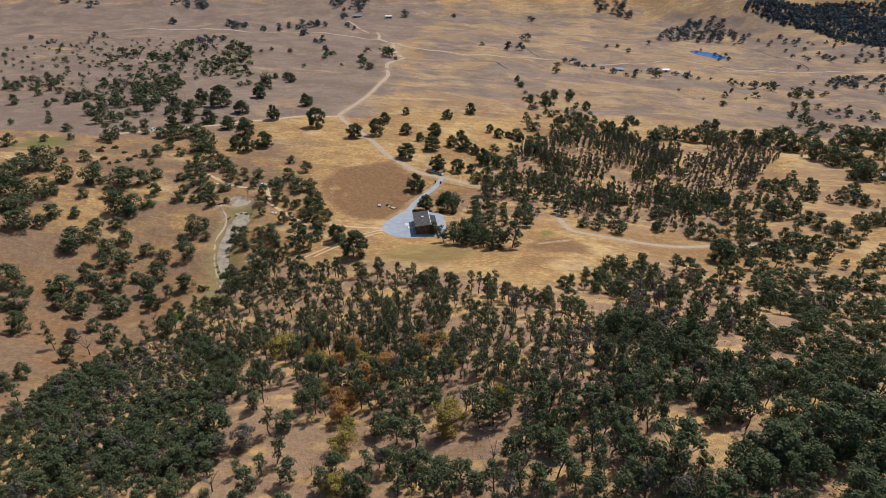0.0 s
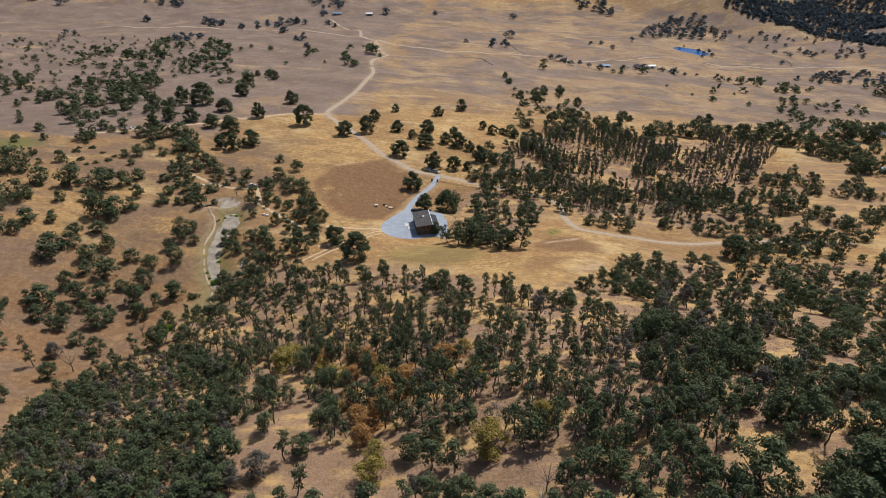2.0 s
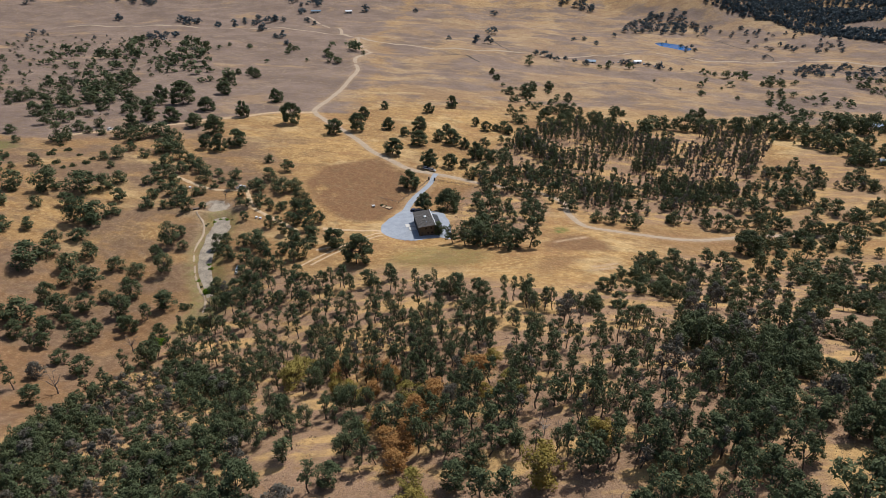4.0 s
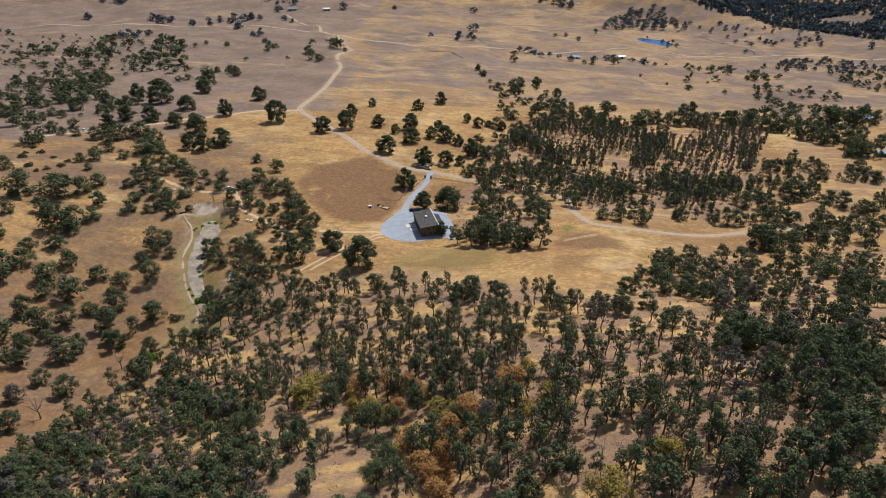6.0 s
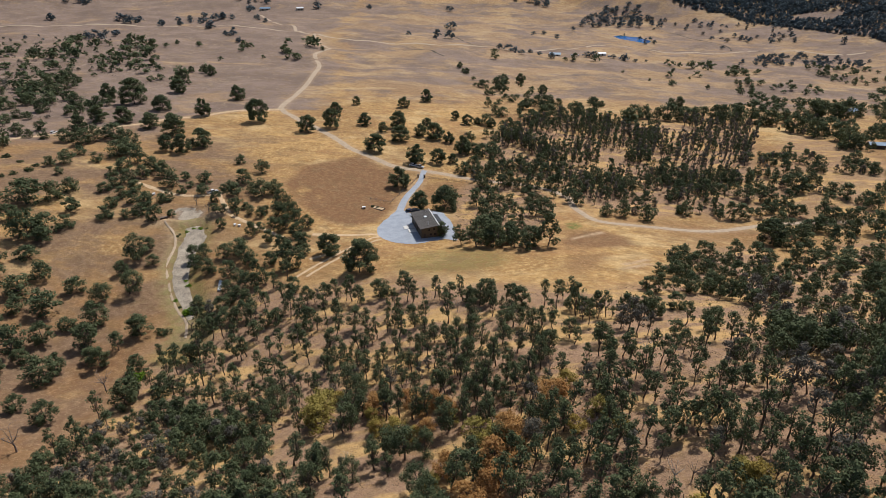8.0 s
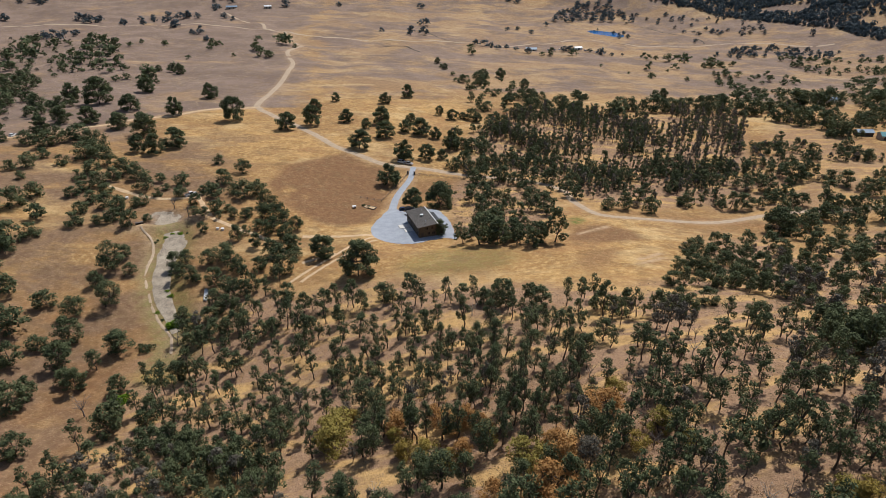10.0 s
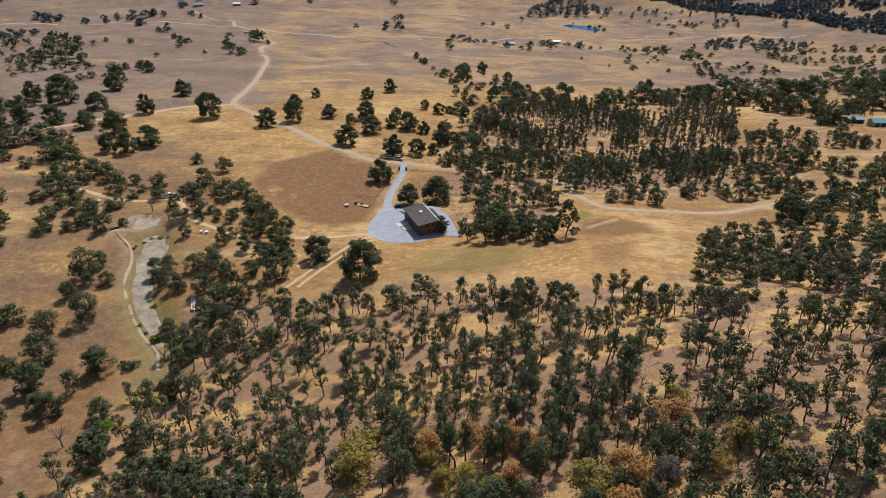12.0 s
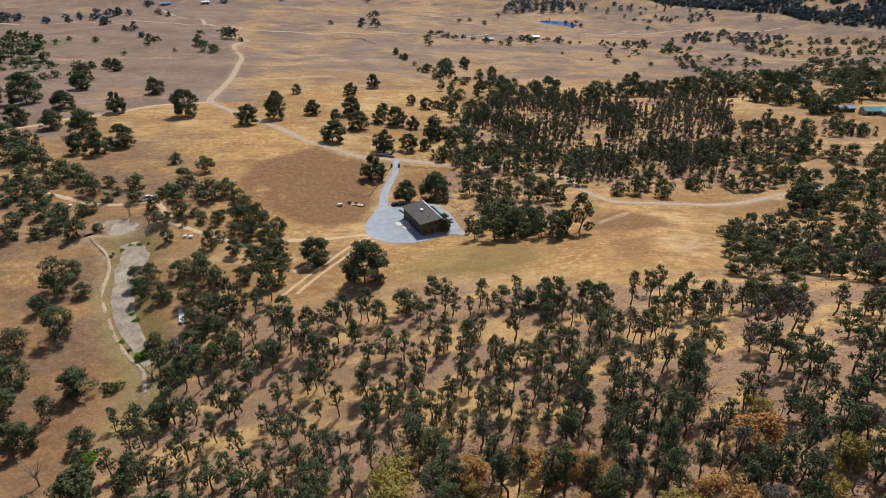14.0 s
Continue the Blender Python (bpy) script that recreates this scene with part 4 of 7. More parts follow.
OAKS_SLOPE = OAKS_SLOPE_A + OAKS_SLOPE_B + OAKS_SLOPE_C + OAKS_SLOPE_D + OAKS_SLOPE_E + OAKS_SLOPE_F + OAKS_SLOPE_G + OAKS_SLOPE_H + OAKS_SLOPE_I + OAKS_SLOPE_J + OAKS_SLOPE_K + OAKS_SLOPE_L + OAKS_SLOPE_M + OAKS_SLOPE_N + OAKS_SLOPE_O + OAKS_SLOPE_P + OAKS_SLOPE_Q + OAKS_SLOPE_R + OAKS_SLOPE_S
OAKS_CREEK_A = [(-81, 182, 2.9), (-84, 183, 2.9), (-95, 189, 1.9), (-88, 189, 3.0), (-93, 191, 1.5), (-80, 193, 2.3), (-86, 193, 2.3), (-98, 194, 2.9), (-84, 195, 3.1), (-134, 198, 3.8), (-89, 199, 2.8), (-126, 202, 4.3), (-83, 203, 3.2), (-87, 207, 2.9), (-91, 211, 3.3), (-99, 214, 1.7), (-134, 214, 2.9), (-101, 216, 3.0), (-85, 218, 3.0), (-107, 219, 3.0), (-88, 221, 3.5), (-125, 221, 2.6), (-132, 224, 5.1), (-98, 225, 3.1), (-92, 226, 4.0), (-111, 226, 3.1), (-106, 227, 3.1), (-66, 227, 2.7), (-130, 232, 2.7), (-68, 236, 2.8), (-91, 243, 2.9), (-72, 243, 3.4)]
OAKS_CREEK_B = [(-81, 248, 2.8), (-89, 249, 2.0), (-107, 250, 2.4), (-78, 250, 3.5), (-85, 252, 2.4), (-69, 252, 3.0), (-74, 254, 3.2), (-158, 254, 3.8), (-136, 255, 3.9), (-150, 256, 2.7), (-145, 258, 3.4), (-131, 259, 2.2), (-112, 261, 2.5), (-80, 262, 4.0), (-103, 262, 1.5), (-85, 262, 3.1), (-109, 262, 2.0), (-92, 262, 2.6), (-97, 264, 2.3), (-77, 264, 3.4), (-159, 265, 3.5), (-90, 265, 2.1), (-146, 266, 4.0), (-106, 269, 3.7), (-101, 270, 2.3), (-153, 271, 3.6), (-140, 272, 2.6), (-147, 273, 2.6), (-138, 274, 3.1), (-86, 275, 3.8), (-159, 276, 3.6), (-116, 276, 3.0)]
OAKS_CREEK_C = [(-83, 278, 2.4), (-170, 280, 3.1), (-125, 283, 3.3), (-157, 283, 3.7), (-135, 283, 2.4), (-97, 284, 5.0), (-110, 284, 3.9), (-167, 285, 3.7), (-116, 287, 2.8), (-103, 289, 2.8), (-92, 289, 4.0), (-142, 290, 4.4), (-134, 291, 2.2), (-163, 291, 4.4), (-115, 293, 2.8), (-129, 297, 4.0), (-139, 299, 2.9), (-111, 299, 4.7), (-161, 300, 4.0), (-176, 300, 3.4), (-151, 302, 4.6), (-172, 307, 4.6), (-158, 309, 5.3), (-105, 316, 4.0), (-172, 321, 4.8), (-120, 328, 3.2), (-185, 328, 6.1), (-182, 332, 5.0), (-186, 347, 5.2), (-194, 353, 4.6), (-203, 363, 6.8)]
OAKS_CREEK = OAKS_CREEK_A + OAKS_CREEK_B + OAKS_CREEK_C
OAKS_GROVE_A = [(23, 221, 3.3), (19, 225, 3.0), (33, 227, 4.6), (4, 229, 4.3), (-2, 233, 3.4), (9, 238, 4.0), (2, 238, 2.5), (14, 240, 3.5), (24, 244, 2.6), (6, 248, 3.7), (14, 248, 4.2), (10, 250, 4.2), (21, 254, 2.7), (12, 267, 3.4), (27, 267, 2.9), (39, 267, 4.0), (16, 269, 3.4), (20, 271, 2.9), (35, 273, 3.5), (32, 275, 2.4), (10, 276, 3.5), (40, 276, 3.6), (26, 277, 2.4), (19, 284, 3.0), (33, 288, 2.5), (16, 289, 3.4), (24, 290, 3.1), (8, 291, 3.7), (-3, 295, 4.3), (7, 299, 2.8), (14, 301, 3.2), (18, 304, 2.6)]
OAKS_GROVE = OAKS_GROVE_A
OAKS_RISE_A = [(79, 278, 4.3), (70, 278, 3.7), (88, 287, 3.2), (60, 292, 3.6), (41, 295, 1.9), (57, 298, 3.2), (77, 300, 1.6), (40, 300, 2.3), (98, 302, 3.4), (37, 305, 2.6), (88, 305, 2.4), (55, 308, 2.4), (86, 310, 2.7), (65, 311, 3.4), (81, 315, 1.9), (33, 317, 3.0), (12, 318, 4.0), (39, 319, 2.7), (71, 321, 3.5), (64, 321, 2.8), (23, 321, 3.4), (51, 322, 4.2), (55, 322, 3.5), (18, 322, 3.4), (44, 322, 3.1), (30, 325, 3.9), (113, 329, 2.9), (99, 330, 3.6), (95, 330, 3.6), (90, 330, 2.9), (73, 332, 3.6), (108, 335, 2.7)]
OAKS_RISE_B = [(86, 336, 3.0), (13, 337, 4.3), (69, 338, 2.9), (4, 342, 3.6), (81, 342, 3.7), (67, 343, 3.0), (50, 343, 3.0), (23, 344, 2.9), (42, 348, 3.7), (32, 348, 3.7), (64, 349, 3.0), (60, 349, 3.0), (123, 349, 3.1), (20, 349, 3.7), (11, 350, 4.4), (47, 354, 3.8), (58, 354, 2.3), (39, 354, 3.0), (27, 354, 2.3), (94, 358, 3.1), (123, 359, 1.9), (52, 359, 3.4), (38, 360, 3.8), (130, 363, 3.2), (17, 374, 4.7), (25, 375, 4.0), (122, 376, 3.3), (13, 380, 4.0), (122, 383, 2.5), (116, 385, 1.7), (7, 386, 4.0), (24, 386, 4.1)]
OAKS_RISE_C = [(144, 399, 2.7), (12, 405, 3.4), (23, 417, 2.6), (39, 418, 3.2), (46, 441, 3.8), (37, 442, 3.7), (42, 449, 3.4), (25, 452, 4.2), (154, 453, 3.0), (60, 467, 5.0), (111, 475, 3.7), (71, 477, 5.1), (124, 479, 3.1), (41, 483, 4.1), (110, 484, 4.6), (139, 484, 5.3), (88, 486, 5.2), (35, 487, 2.9), (80, 487, 5.2), (194, 490, 5.5), (183, 491, 4.4), (160, 492, 3.3), (174, 492, 6.5), (167, 492, 4.3), (148, 492, 6.1), (100, 494, 5.3), (104, 494, 4.3), (157, 497, 4.8), (194, 500, 5.6), (59, 507, 3.5), (32, 510, 3.0), (79, 516, 4.9)]
OAKS_RISE_D = [(86, 520, 4.0), (75, 527, 4.5), (92, 527, 3.4), (128, 528, 2.3), (194, 534, 4.3), (54, 538, 3.2), (124, 541, 3.1), (69, 545, 2.8), (35, 562, 3.8), (49, 608, 5.1)]
OAKS_RISE = OAKS_RISE_A + OAKS_RISE_B + OAKS_RISE_C + OAKS_RISE_D
OAKS_EAST_A = [(156, 145, 2.8), (135, 145, 4.3), (152, 150, 2.9), (152, 171, 2.7), (161, 173, 3.2), (166, 174, 3.7), (173, 176, 3.2), (143, 179, 3.9), (159, 180, 4.4), (154, 182, 2.2), (137, 185, 5.1), (177, 188, 2.8), (143, 191, 3.5), (187, 199, 2.9), (155, 202, 3.0), (82, 204, 2.7), (172, 205, 3.0), (96, 206, 3.7), (76, 207, 3.3), (142, 209, 3.7), (91, 211, 3.4), (173, 213, 3.7), (182, 213, 3.1), (187, 213, 4.3), (135, 214, 3.5), (115, 214, 3.4), (84, 215, 3.8), (128, 216, 3.5), (151, 219, 4.5), (114, 220, 3.5), (160, 221, 3.2), (166, 221, 3.2)]
OAKS_EAST_B = [(94, 222, 3.0), (112, 229, 3.1), (194, 231, 3.3), (151, 231, 3.8), (205, 235, 2.9), (177, 237, 3.4), (148, 238, 3.3), (164, 239, 2.8), (189, 239, 2.0), (140, 241, 3.3), (203, 243, 4.1), (161, 243, 3.4), (209, 250, 3.4), (152, 251, 4.1), (186, 253, 5.6), (177, 253, 3.0), (144, 255, 4.1), (177, 259, 3.6), (169, 259, 3.6), (164, 262, 3.7), (143, 262, 3.0), (153, 262, 4.3), (160, 264, 3.7), (168, 264, 3.1), (200, 266, 2.6), (183, 269, 3.8), (189, 269, 3.8), (206, 270, 3.7), (153, 271, 3.8), (90, 273, 4.2), (176, 274, 3.8), (182, 274, 3.8)]
OAKS_EAST_C = [(176, 278, 3.2), (169, 282, 3.9), (217, 283, 3.3), (204, 283, 4.0), (165, 284, 3.9), (140, 285, 4.6), (151, 286, 2.6), (135, 286, 3.3), (130, 287, 1.8), (114, 289, 3.9), (160, 292, 2.7), (207, 292, 4.1), (123, 292, 2.0), (189, 293, 3.4), (112, 294, 1.6), (222, 297, 3.9), (166, 298, 3.4), (133, 299, 2.2), (203, 300, 4.9), (231, 302, 4.0), (174, 303, 2.8), (226, 306, 2.9), (237, 306, 4.8), (167, 307, 3.5), (199, 308, 4.3), (162, 309, 3.5), (156, 311, 5.0), (115, 311, 2.8), (186, 315, 4.4), (196, 316, 2.9), (152, 317, 2.9), (123, 319, 2.6)]
OAKS_EAST_D = [(167, 321, 3.7), (137, 321, 3.2), (186, 321, 5.2), (133, 322, 2.3), (149, 322, 2.6), (143, 324, 3.7), (177, 326, 3.0), (198, 327, 3.8), (126, 329, 3.7), (134, 332, 2.2), (188, 333, 2.3), (153, 335, 3.8), (168, 335, 3.1), (163, 337, 2.8), (126, 339, 4.6), (243, 340, 4.0), (202, 343, 1.9), (144, 343, 2.2), (152, 346, 2.8), (184, 346, 2.2), (229, 346, 3.2), (194, 347, 3.2), (179, 349, 2.4), (242, 349, 4.1), (142, 349, 1.6), (217, 351, 4.9), (163, 354, 2.4), (138, 356, 2.9), (245, 363, 4.2), (204, 365, 4.2), (195, 368, 3.0), (216, 369, 2.5)]
OAKS_EAST_E = [(184, 371, 3.7), (208, 379, 1.7), (227, 382, 2.1), (197, 382, 2.1), (216, 385, 3.5), (275, 402, 5.6), (269, 405, 7.5), (297, 422, 5.9), (274, 428, 6.9), (313, 429, 4.0), (287, 435, 5.0), (269, 443, 6.1), (319, 444, 5.2), (350, 447, 8.5), (283, 451, 7.3), (341, 452, 6.4), (259, 455, 6.3), (256, 461, 4.2), (275, 465, 6.4), (336, 469, 6.6), (314, 475, 4.4), (254, 483, 5.5), (247, 483, 6.6), (359, 484, 5.7), (229, 485, 6.6), (217, 486, 6.6), (272, 492, 5.6), (246, 497, 7.9), (219, 501, 5.6), (209, 501, 5.6), (387, 510, 6.0), (276, 510, 7.0)]
OAKS_EAST_F = [(335, 513, 7.1), (411, 516, 6.1), (328, 517, 7.2), (240, 517, 5.1), (318, 518, 7.2), (405, 518, 7.4), (308, 519, 7.2), (301, 520, 4.8), (354, 526, 4.9), (378, 528, 5.0), (399, 537, 6.3), (368, 563, 5.2)]
OAKS_EAST = OAKS_EAST_A + OAKS_EAST_B + OAKS_EAST_C + OAKS_EAST_D + OAKS_EAST_E + OAKS_EAST_F
OAKS_WEST_A = [(-168, 151, 3.0), (-178, 153, 6.0), (-162, 158, 3.1), (-157, 158, 5.5), (-137, 179, 3.3), (-158, 186, 3.4), (-149, 187, 5.4), (-178, 191, 6.8), (-204, 195, 6.9), (-161, 196, 4.8), (-200, 201, 3.5), (-175, 201, 4.9), (-145, 202, 3.9), (-222, 205, 4.3), (-159, 207, 4.3), (-220, 210, 5.8), (-200, 212, 5.1), (-178, 212, 3.6), (-217, 216, 3.7), (-194, 217, 3.2), (-169, 217, 4.4), (-234, 223, 6.0), (-227, 227, 6.1), (-171, 229, 3.8), (-219, 231, 6.1), (-178, 232, 6.9), (-202, 237, 3.1), (-174, 238, 5.4), (-248, 240, 6.3), (-169, 243, 3.9), (-192, 243, 3.9), (-249, 249, 6.5)]
OAKS_WEST_B = [(-224, 253, 5.7), (-210, 255, 7.3), (-173, 256, 4.1), (-193, 258, 8.2), (-244, 263, 8.4), (-263, 266, 4.2), (-185, 267, 5.0), (-183, 277, 4.3), (-244, 277, 2.1), (-268, 280, 2.5), (-237, 285, 3.9), (-259, 292, 3.1), (-199, 296, 2.5), (-300, 298, 4.6), (-209, 306, 3.3), (-204, 312, 4.7), (-287, 315, 3.1), (-192, 318, 3.4), (-275, 324, 2.7), (-205, 327, 3.1), (-252, 332, 6.9), (-293, 343, 4.1), (-214, 345, 5.6), (-225, 349, 5.1), (-344, 350, 2.5), (-239, 354, 3.1), (-210, 354, 5.1), (-248, 355, 3.1), (-258, 360, 4.6), (-322, 362, 3.0), (-289, 368, 5.3), (-252, 372, 3.8)]
OAKS_WEST_C = [(-231, 375, 3.8), (-341, 383, 2.2), (-281, 387, 3.5), (-289, 388, 4.0), (-311, 392, 5.0), (-274, 398, 3.2), (-283, 401, 4.1), (-309, 403, 4.6), (-363, 410, 3.3), (-257, 415, 3.5), (-396, 415, 4.8), (-279, 418, 3.3), (-253, 420, 3.7), (-335, 421, 3.3), (-325, 424, 5.7), (-280, 424, 5.2), (-357, 426, 2.9), (-304, 429, 3.8), (-376, 433, 2.5), (-248, 434, 5.3), (-319, 438, 6.4), (-266, 439, 6.8), (-360, 440, 4.5), (-356, 441, 5.0), (-305, 442, 4.4), (-301, 444, 5.4), (-286, 446, 6.2), (-247, 447, 3.9), (-406, 453, 4.1), (-377, 453, 3.1), (-357, 454, 4.1), (-348, 456, 4.6)]
OAKS_WEST_D = [(-396, 468, 3.7), (-444, 473, 5.3), (-457, 475, 5.4), (-431, 475, 4.8), (-379, 476, 3.2), (-414, 477, 5.3), (-327, 479, 4.7), (-304, 484, 5.8), (-347, 484, 3.7), (-434, 489, 4.9), (-325, 494, 5.4), (-431, 505, 4.5), (-326, 510, 6.1), (-371, 510, 5.0), (-314, 515, 6.9), (-450, 517, 5.1), (-467, 518, 4.6), (-386, 518, 4.5), (-477, 518, 3.5), (-437, 520, 4.0), (-376, 526, 4.0), (-313, 529, 5.1), (-331, 539, 6.3), (-341, 571, 4.8)]
OAKS_WEST = OAKS_WEST_A + OAKS_WEST_B + OAKS_WEST_C + OAKS_WEST_D
OAKS_PLAIN_A = [(-390, 561, 4.2), (-475, 577, 3.1), (-399, 595, 4.4), (-323, 597, 2.8), (-438, 600, 3.2), (-528, 604, 2.6), (-459, 608, 3.9), (-471, 609, 2.6), (-581, 610, 3.3), (-361, 612, 3.8), (-455, 617, 4.6), (-379, 619, 3.9), (-441, 622, 3.3), (-337, 624, 3.9), (-573, 627, 3.1), (-392, 629, 3.9), (-371, 635, 4.6), (-340, 643, 4.0), (-423, 644, 4.0), (-548, 647, 2.8), (-389, 648, 4.7), (-534, 652, 4.9), (-633, 665, 3.6), (-524, 666, 2.8), (-474, 666, 4.9), (-411, 668, 5.5), (-434, 686, 5.0), (-403, 686, 5.6), (-512, 693, 2.9), (-584, 703, 4.5), (-539, 708, 3.7), (-391, 719, 3.7)]
OAKS_PLAIN_B = [(-494, 725, 4.5), (-682, 727, 3.5), (-668, 742, 3.5), (-556, 742, 3.1), (-503, 758, 3.9), (-398, 764, 3.8), (-630, 765, 4.0), (-421, 767, 3.9), (-454, 770, 4.7), (-612, 771, 3.2), (-676, 794, 4.2), (-460, 815, 5.7), (-687, 819, 4.3), (-738, 836, 4.4), (-472, 853, 6.0), (-657, 861, 3.5), (-466, 867, 6.0), (-454, 872, 5.2), (-443, 878, 5.2), (-661, 881, 5.4), (-650, 887, 4.5)]
OAKS_PLAIN = OAKS_PLAIN_A + OAKS_PLAIN_B
OAKS_GREY_A = [(-25, 63, 3.2), (51, 85, 2.0), (6, 94, 2.3), (53, 95, 2.2), (57, 96, 2.0), (61, 98, 2.3), (58, 102, 2.1), (-36, 111, 1.0), (-24, 126, 2.0), (-39, 127, 1.5), (-128, 127, 3.1), (38, 133, 2.2), (41, 134, 1.4), (37, 137, 2.2), (36, 140, 2.3), (-91, 184, 2.2)]
OAKS_GREY = OAKS_GREY_A
OAKS_RUST = [(-4, 72, 2.9), (-7, 81, 3.0), (-4, 83, 3.0), (-11, 90, 2.7), (2, 96, 3.4), (2, 100, 2.9), (-15, 103, 2.6), (12, 106, 3.9), (-10, 109, 2.2), (-11, 112, 2.2), (-12, 114, 2.4), (-16, 114, 3.3), (-19, 118, 2.2), (-28, 119, 3.3), (-2, 88, 4.0), (-4, 79, 3.2)]
OAKS_GOLD = [(4, 46, 2.9), (0, 60, 3.2), (24, 67, 4.5), (0, 67, 2.9), (37, 75, 2.6), (36, 76, 2.4), (-14, 87, 1.9), (22, 93, 1.9), (14, 95, 2.1), (-4, 97, 3.4), (-21, 106, 2.8), (-9, 107, 1.9), (-26, 108, 2.5), (16, 112, 2.4), (-28, 115, 1.9), (-41, 122, 4.3), (-37, 126, 1.9), (19, 98, 2.4), (-41, 116, 4.7), (-18, 103, 2.4)]
DEAD_A = [(-25, 46, 2.5), (35, 50, 2.3), (-4, 52, 1.5), (36, 54, 2.4), (39, 75, 1.9), (26, 78, 1.7), (29, 78, 1.5), (62, 86, 1.0), (64, 91, 2.1), (33, 91, 1.6), (-8, 92, 2.0), (26, 93, 1.4), (17, 95, 0.8), (-31, 98, 1.5), (13, 101, 1.0), (-116, 119, 3.0), (14, 121, 0.9), (36, 122, 1.7), (-59, 131, 1.8), (41, 131, 1.1), (-110, 149, 2.6), (-6, 165, 1.9), (-96, 181, 2.2), (-115, 261, 2.0), (-124, 271, 2.1)]
DEAD = DEAD_A
TREES_FIELD = [(-231, 452, 9.6), (-205, 438, 6.4), (-215, 498, 6.6), (-174, 427, 5.5), (-165, 483, 6), (-134, 420, 7.4), (-175, 378, 7.1), (-149, 355, 6.5), (-157, 343, 5.1), (-167, 346, 4.6), (-226, 368, 5.3), (-214, 401, 6.5), (-229, 398, 5.6), (-194, 389, 5.8), (-243, 603, 3), (-220, 587, 4.7), (-232, 556, 5.7), (-253, 461, 6.2), (-96, 400, 6.3), (-84, 416, 6.1), (-85, 453, 4.8), (-74, 485, 3.5), (-37, 487, 4.7), (-19, 514, 5.1), (-62, 425, 4.9), (-50, 368, 6.5), (-48, 413, 3.6), (-35, 393, 6.1), (-39, 426, 6.2), (-24, 354, 5.9)]
TREES_ROAD = [(-23, 408, 4), (-12, 405, 6.3), (-4, 399, 3.9), (-19, 432, 3.7), (-12, 355, 4.9), (-2, 359, 3.2), (4, 378, 5.5), (2, 459, 3.1), (12, 449, 4.3), (19, 451, 3), (28, 446, 3.9), (21, 670, 3.5), (34, 602, 4.6), (50, 593, 5.1), (57, 638, 4.9), (75, 641, 5.5), (89, 590, 4.5), (15, 703, 3.3), (63, 512, 4.4), (107, 509, 4), (203, 542, 5), (258, 544, 5.2), (130, 551, 3.2), (133, 537, 3.2), (118, 504, 4.5)]
TREES_HOUSE = [(-55, 226, 5), (-41, 206, 6.4), (-33, 315, 6), (-21, 284, 4.9), (-8, 286, 6.3), (-10, 250, 3.3), (25, 226, 4.5), (138, 250, 6.4), (11, 229, 4.8), (18, 233, 4.4)]
TREES_FAR = [(-163, 789, 9.8), (-184, 743, 7.2), (-163, 699, 5.4), (-197, 808, 5.4), (10, 943, 8.8), (14, 1048, 9.8), (-10, 935, 8.7), (-51, 952, 5.3), (62, 789, 6), (74, 862, 4.9), (100, 827, 4.7), (150, 1062, 4.5), (170, 1070, 5.1), (180, 1013, 4.8), (224, 1108, 5.3), (-226, 1214, 10.3), (-138, 1249, 5.8), (17, 1287, 9), (243, 668, 4), (260, 727, 4.4), (290, 804, 4.8), (300, 803, 3.6), (298, 738, 5.3), (330, 788, 8.1), (357, 768, 8.8), (371, 771, 5.7), (402, 848, 4.4), (281, 668, 3.1), (512, 904, 5.9), (617, 976, 6.5)]
TREES_RANCH = [(193, 808, 7), (237, 832, 6.5), (223, 836, 4.1), (252, 833, 3.3), (190, 841, 4.9), (-495, 1002, 8.3), (-480, 1003, 8.3), (-465, 1004, 7.2), (-617, 1036, 7.8), (-422, 980, 6), (-411, 1022, 5.1), (-400, 1037, 5.2), (-340, 948, 8.4), (-393, 1080, 6.4), (-358, 1057, 7.3), (-290, 894, 5.3), (-296, 881, 4.3), (-265, 832, 4.9), (-241, 774, 6.1), (-245, 691, 3.4), (-202, 709, 2.8), (-300, 786, 3.9), (-339, 1159, 9), (-299, 1062, 6.2), (-279, 1029, 5), (425, 965, 4), (272, 848, 2.5), (209, 739, 2.2), (283, 723, 2.2), (232, 708, 2.1)]
TREES_POND = [(323, 1046, 4.2), (327, 1026, 4.1), (338, 1043, 3.7), (335, 1010, 4.0), (319, 1005, 3.1), (299, 1073, 2.4), (310, 1090, 2.4)]
TREES_FARM = [(65, 818, 5.4), (87, 859, 7.2), (93, 838, 4.7), (113, 841, 4), (126, 842, 4), (138, 824, 5.5), (155, 813, 3.9), (167, 817, 6.2), (200, 842, 5.7), (288, 815, 4.9), (311, 789, 6.4), (327, 800, 6.5), (346, 821, 4.2), (274, 755, 3.8), (246, 676, 4.7), (18, 677, 3.2), (57, 624, 4.1), (47, 600, 4), (81, 602, 3.4), (50, 548, 3.6), (130, 545, 3.7), (139, 478, 7.1)]
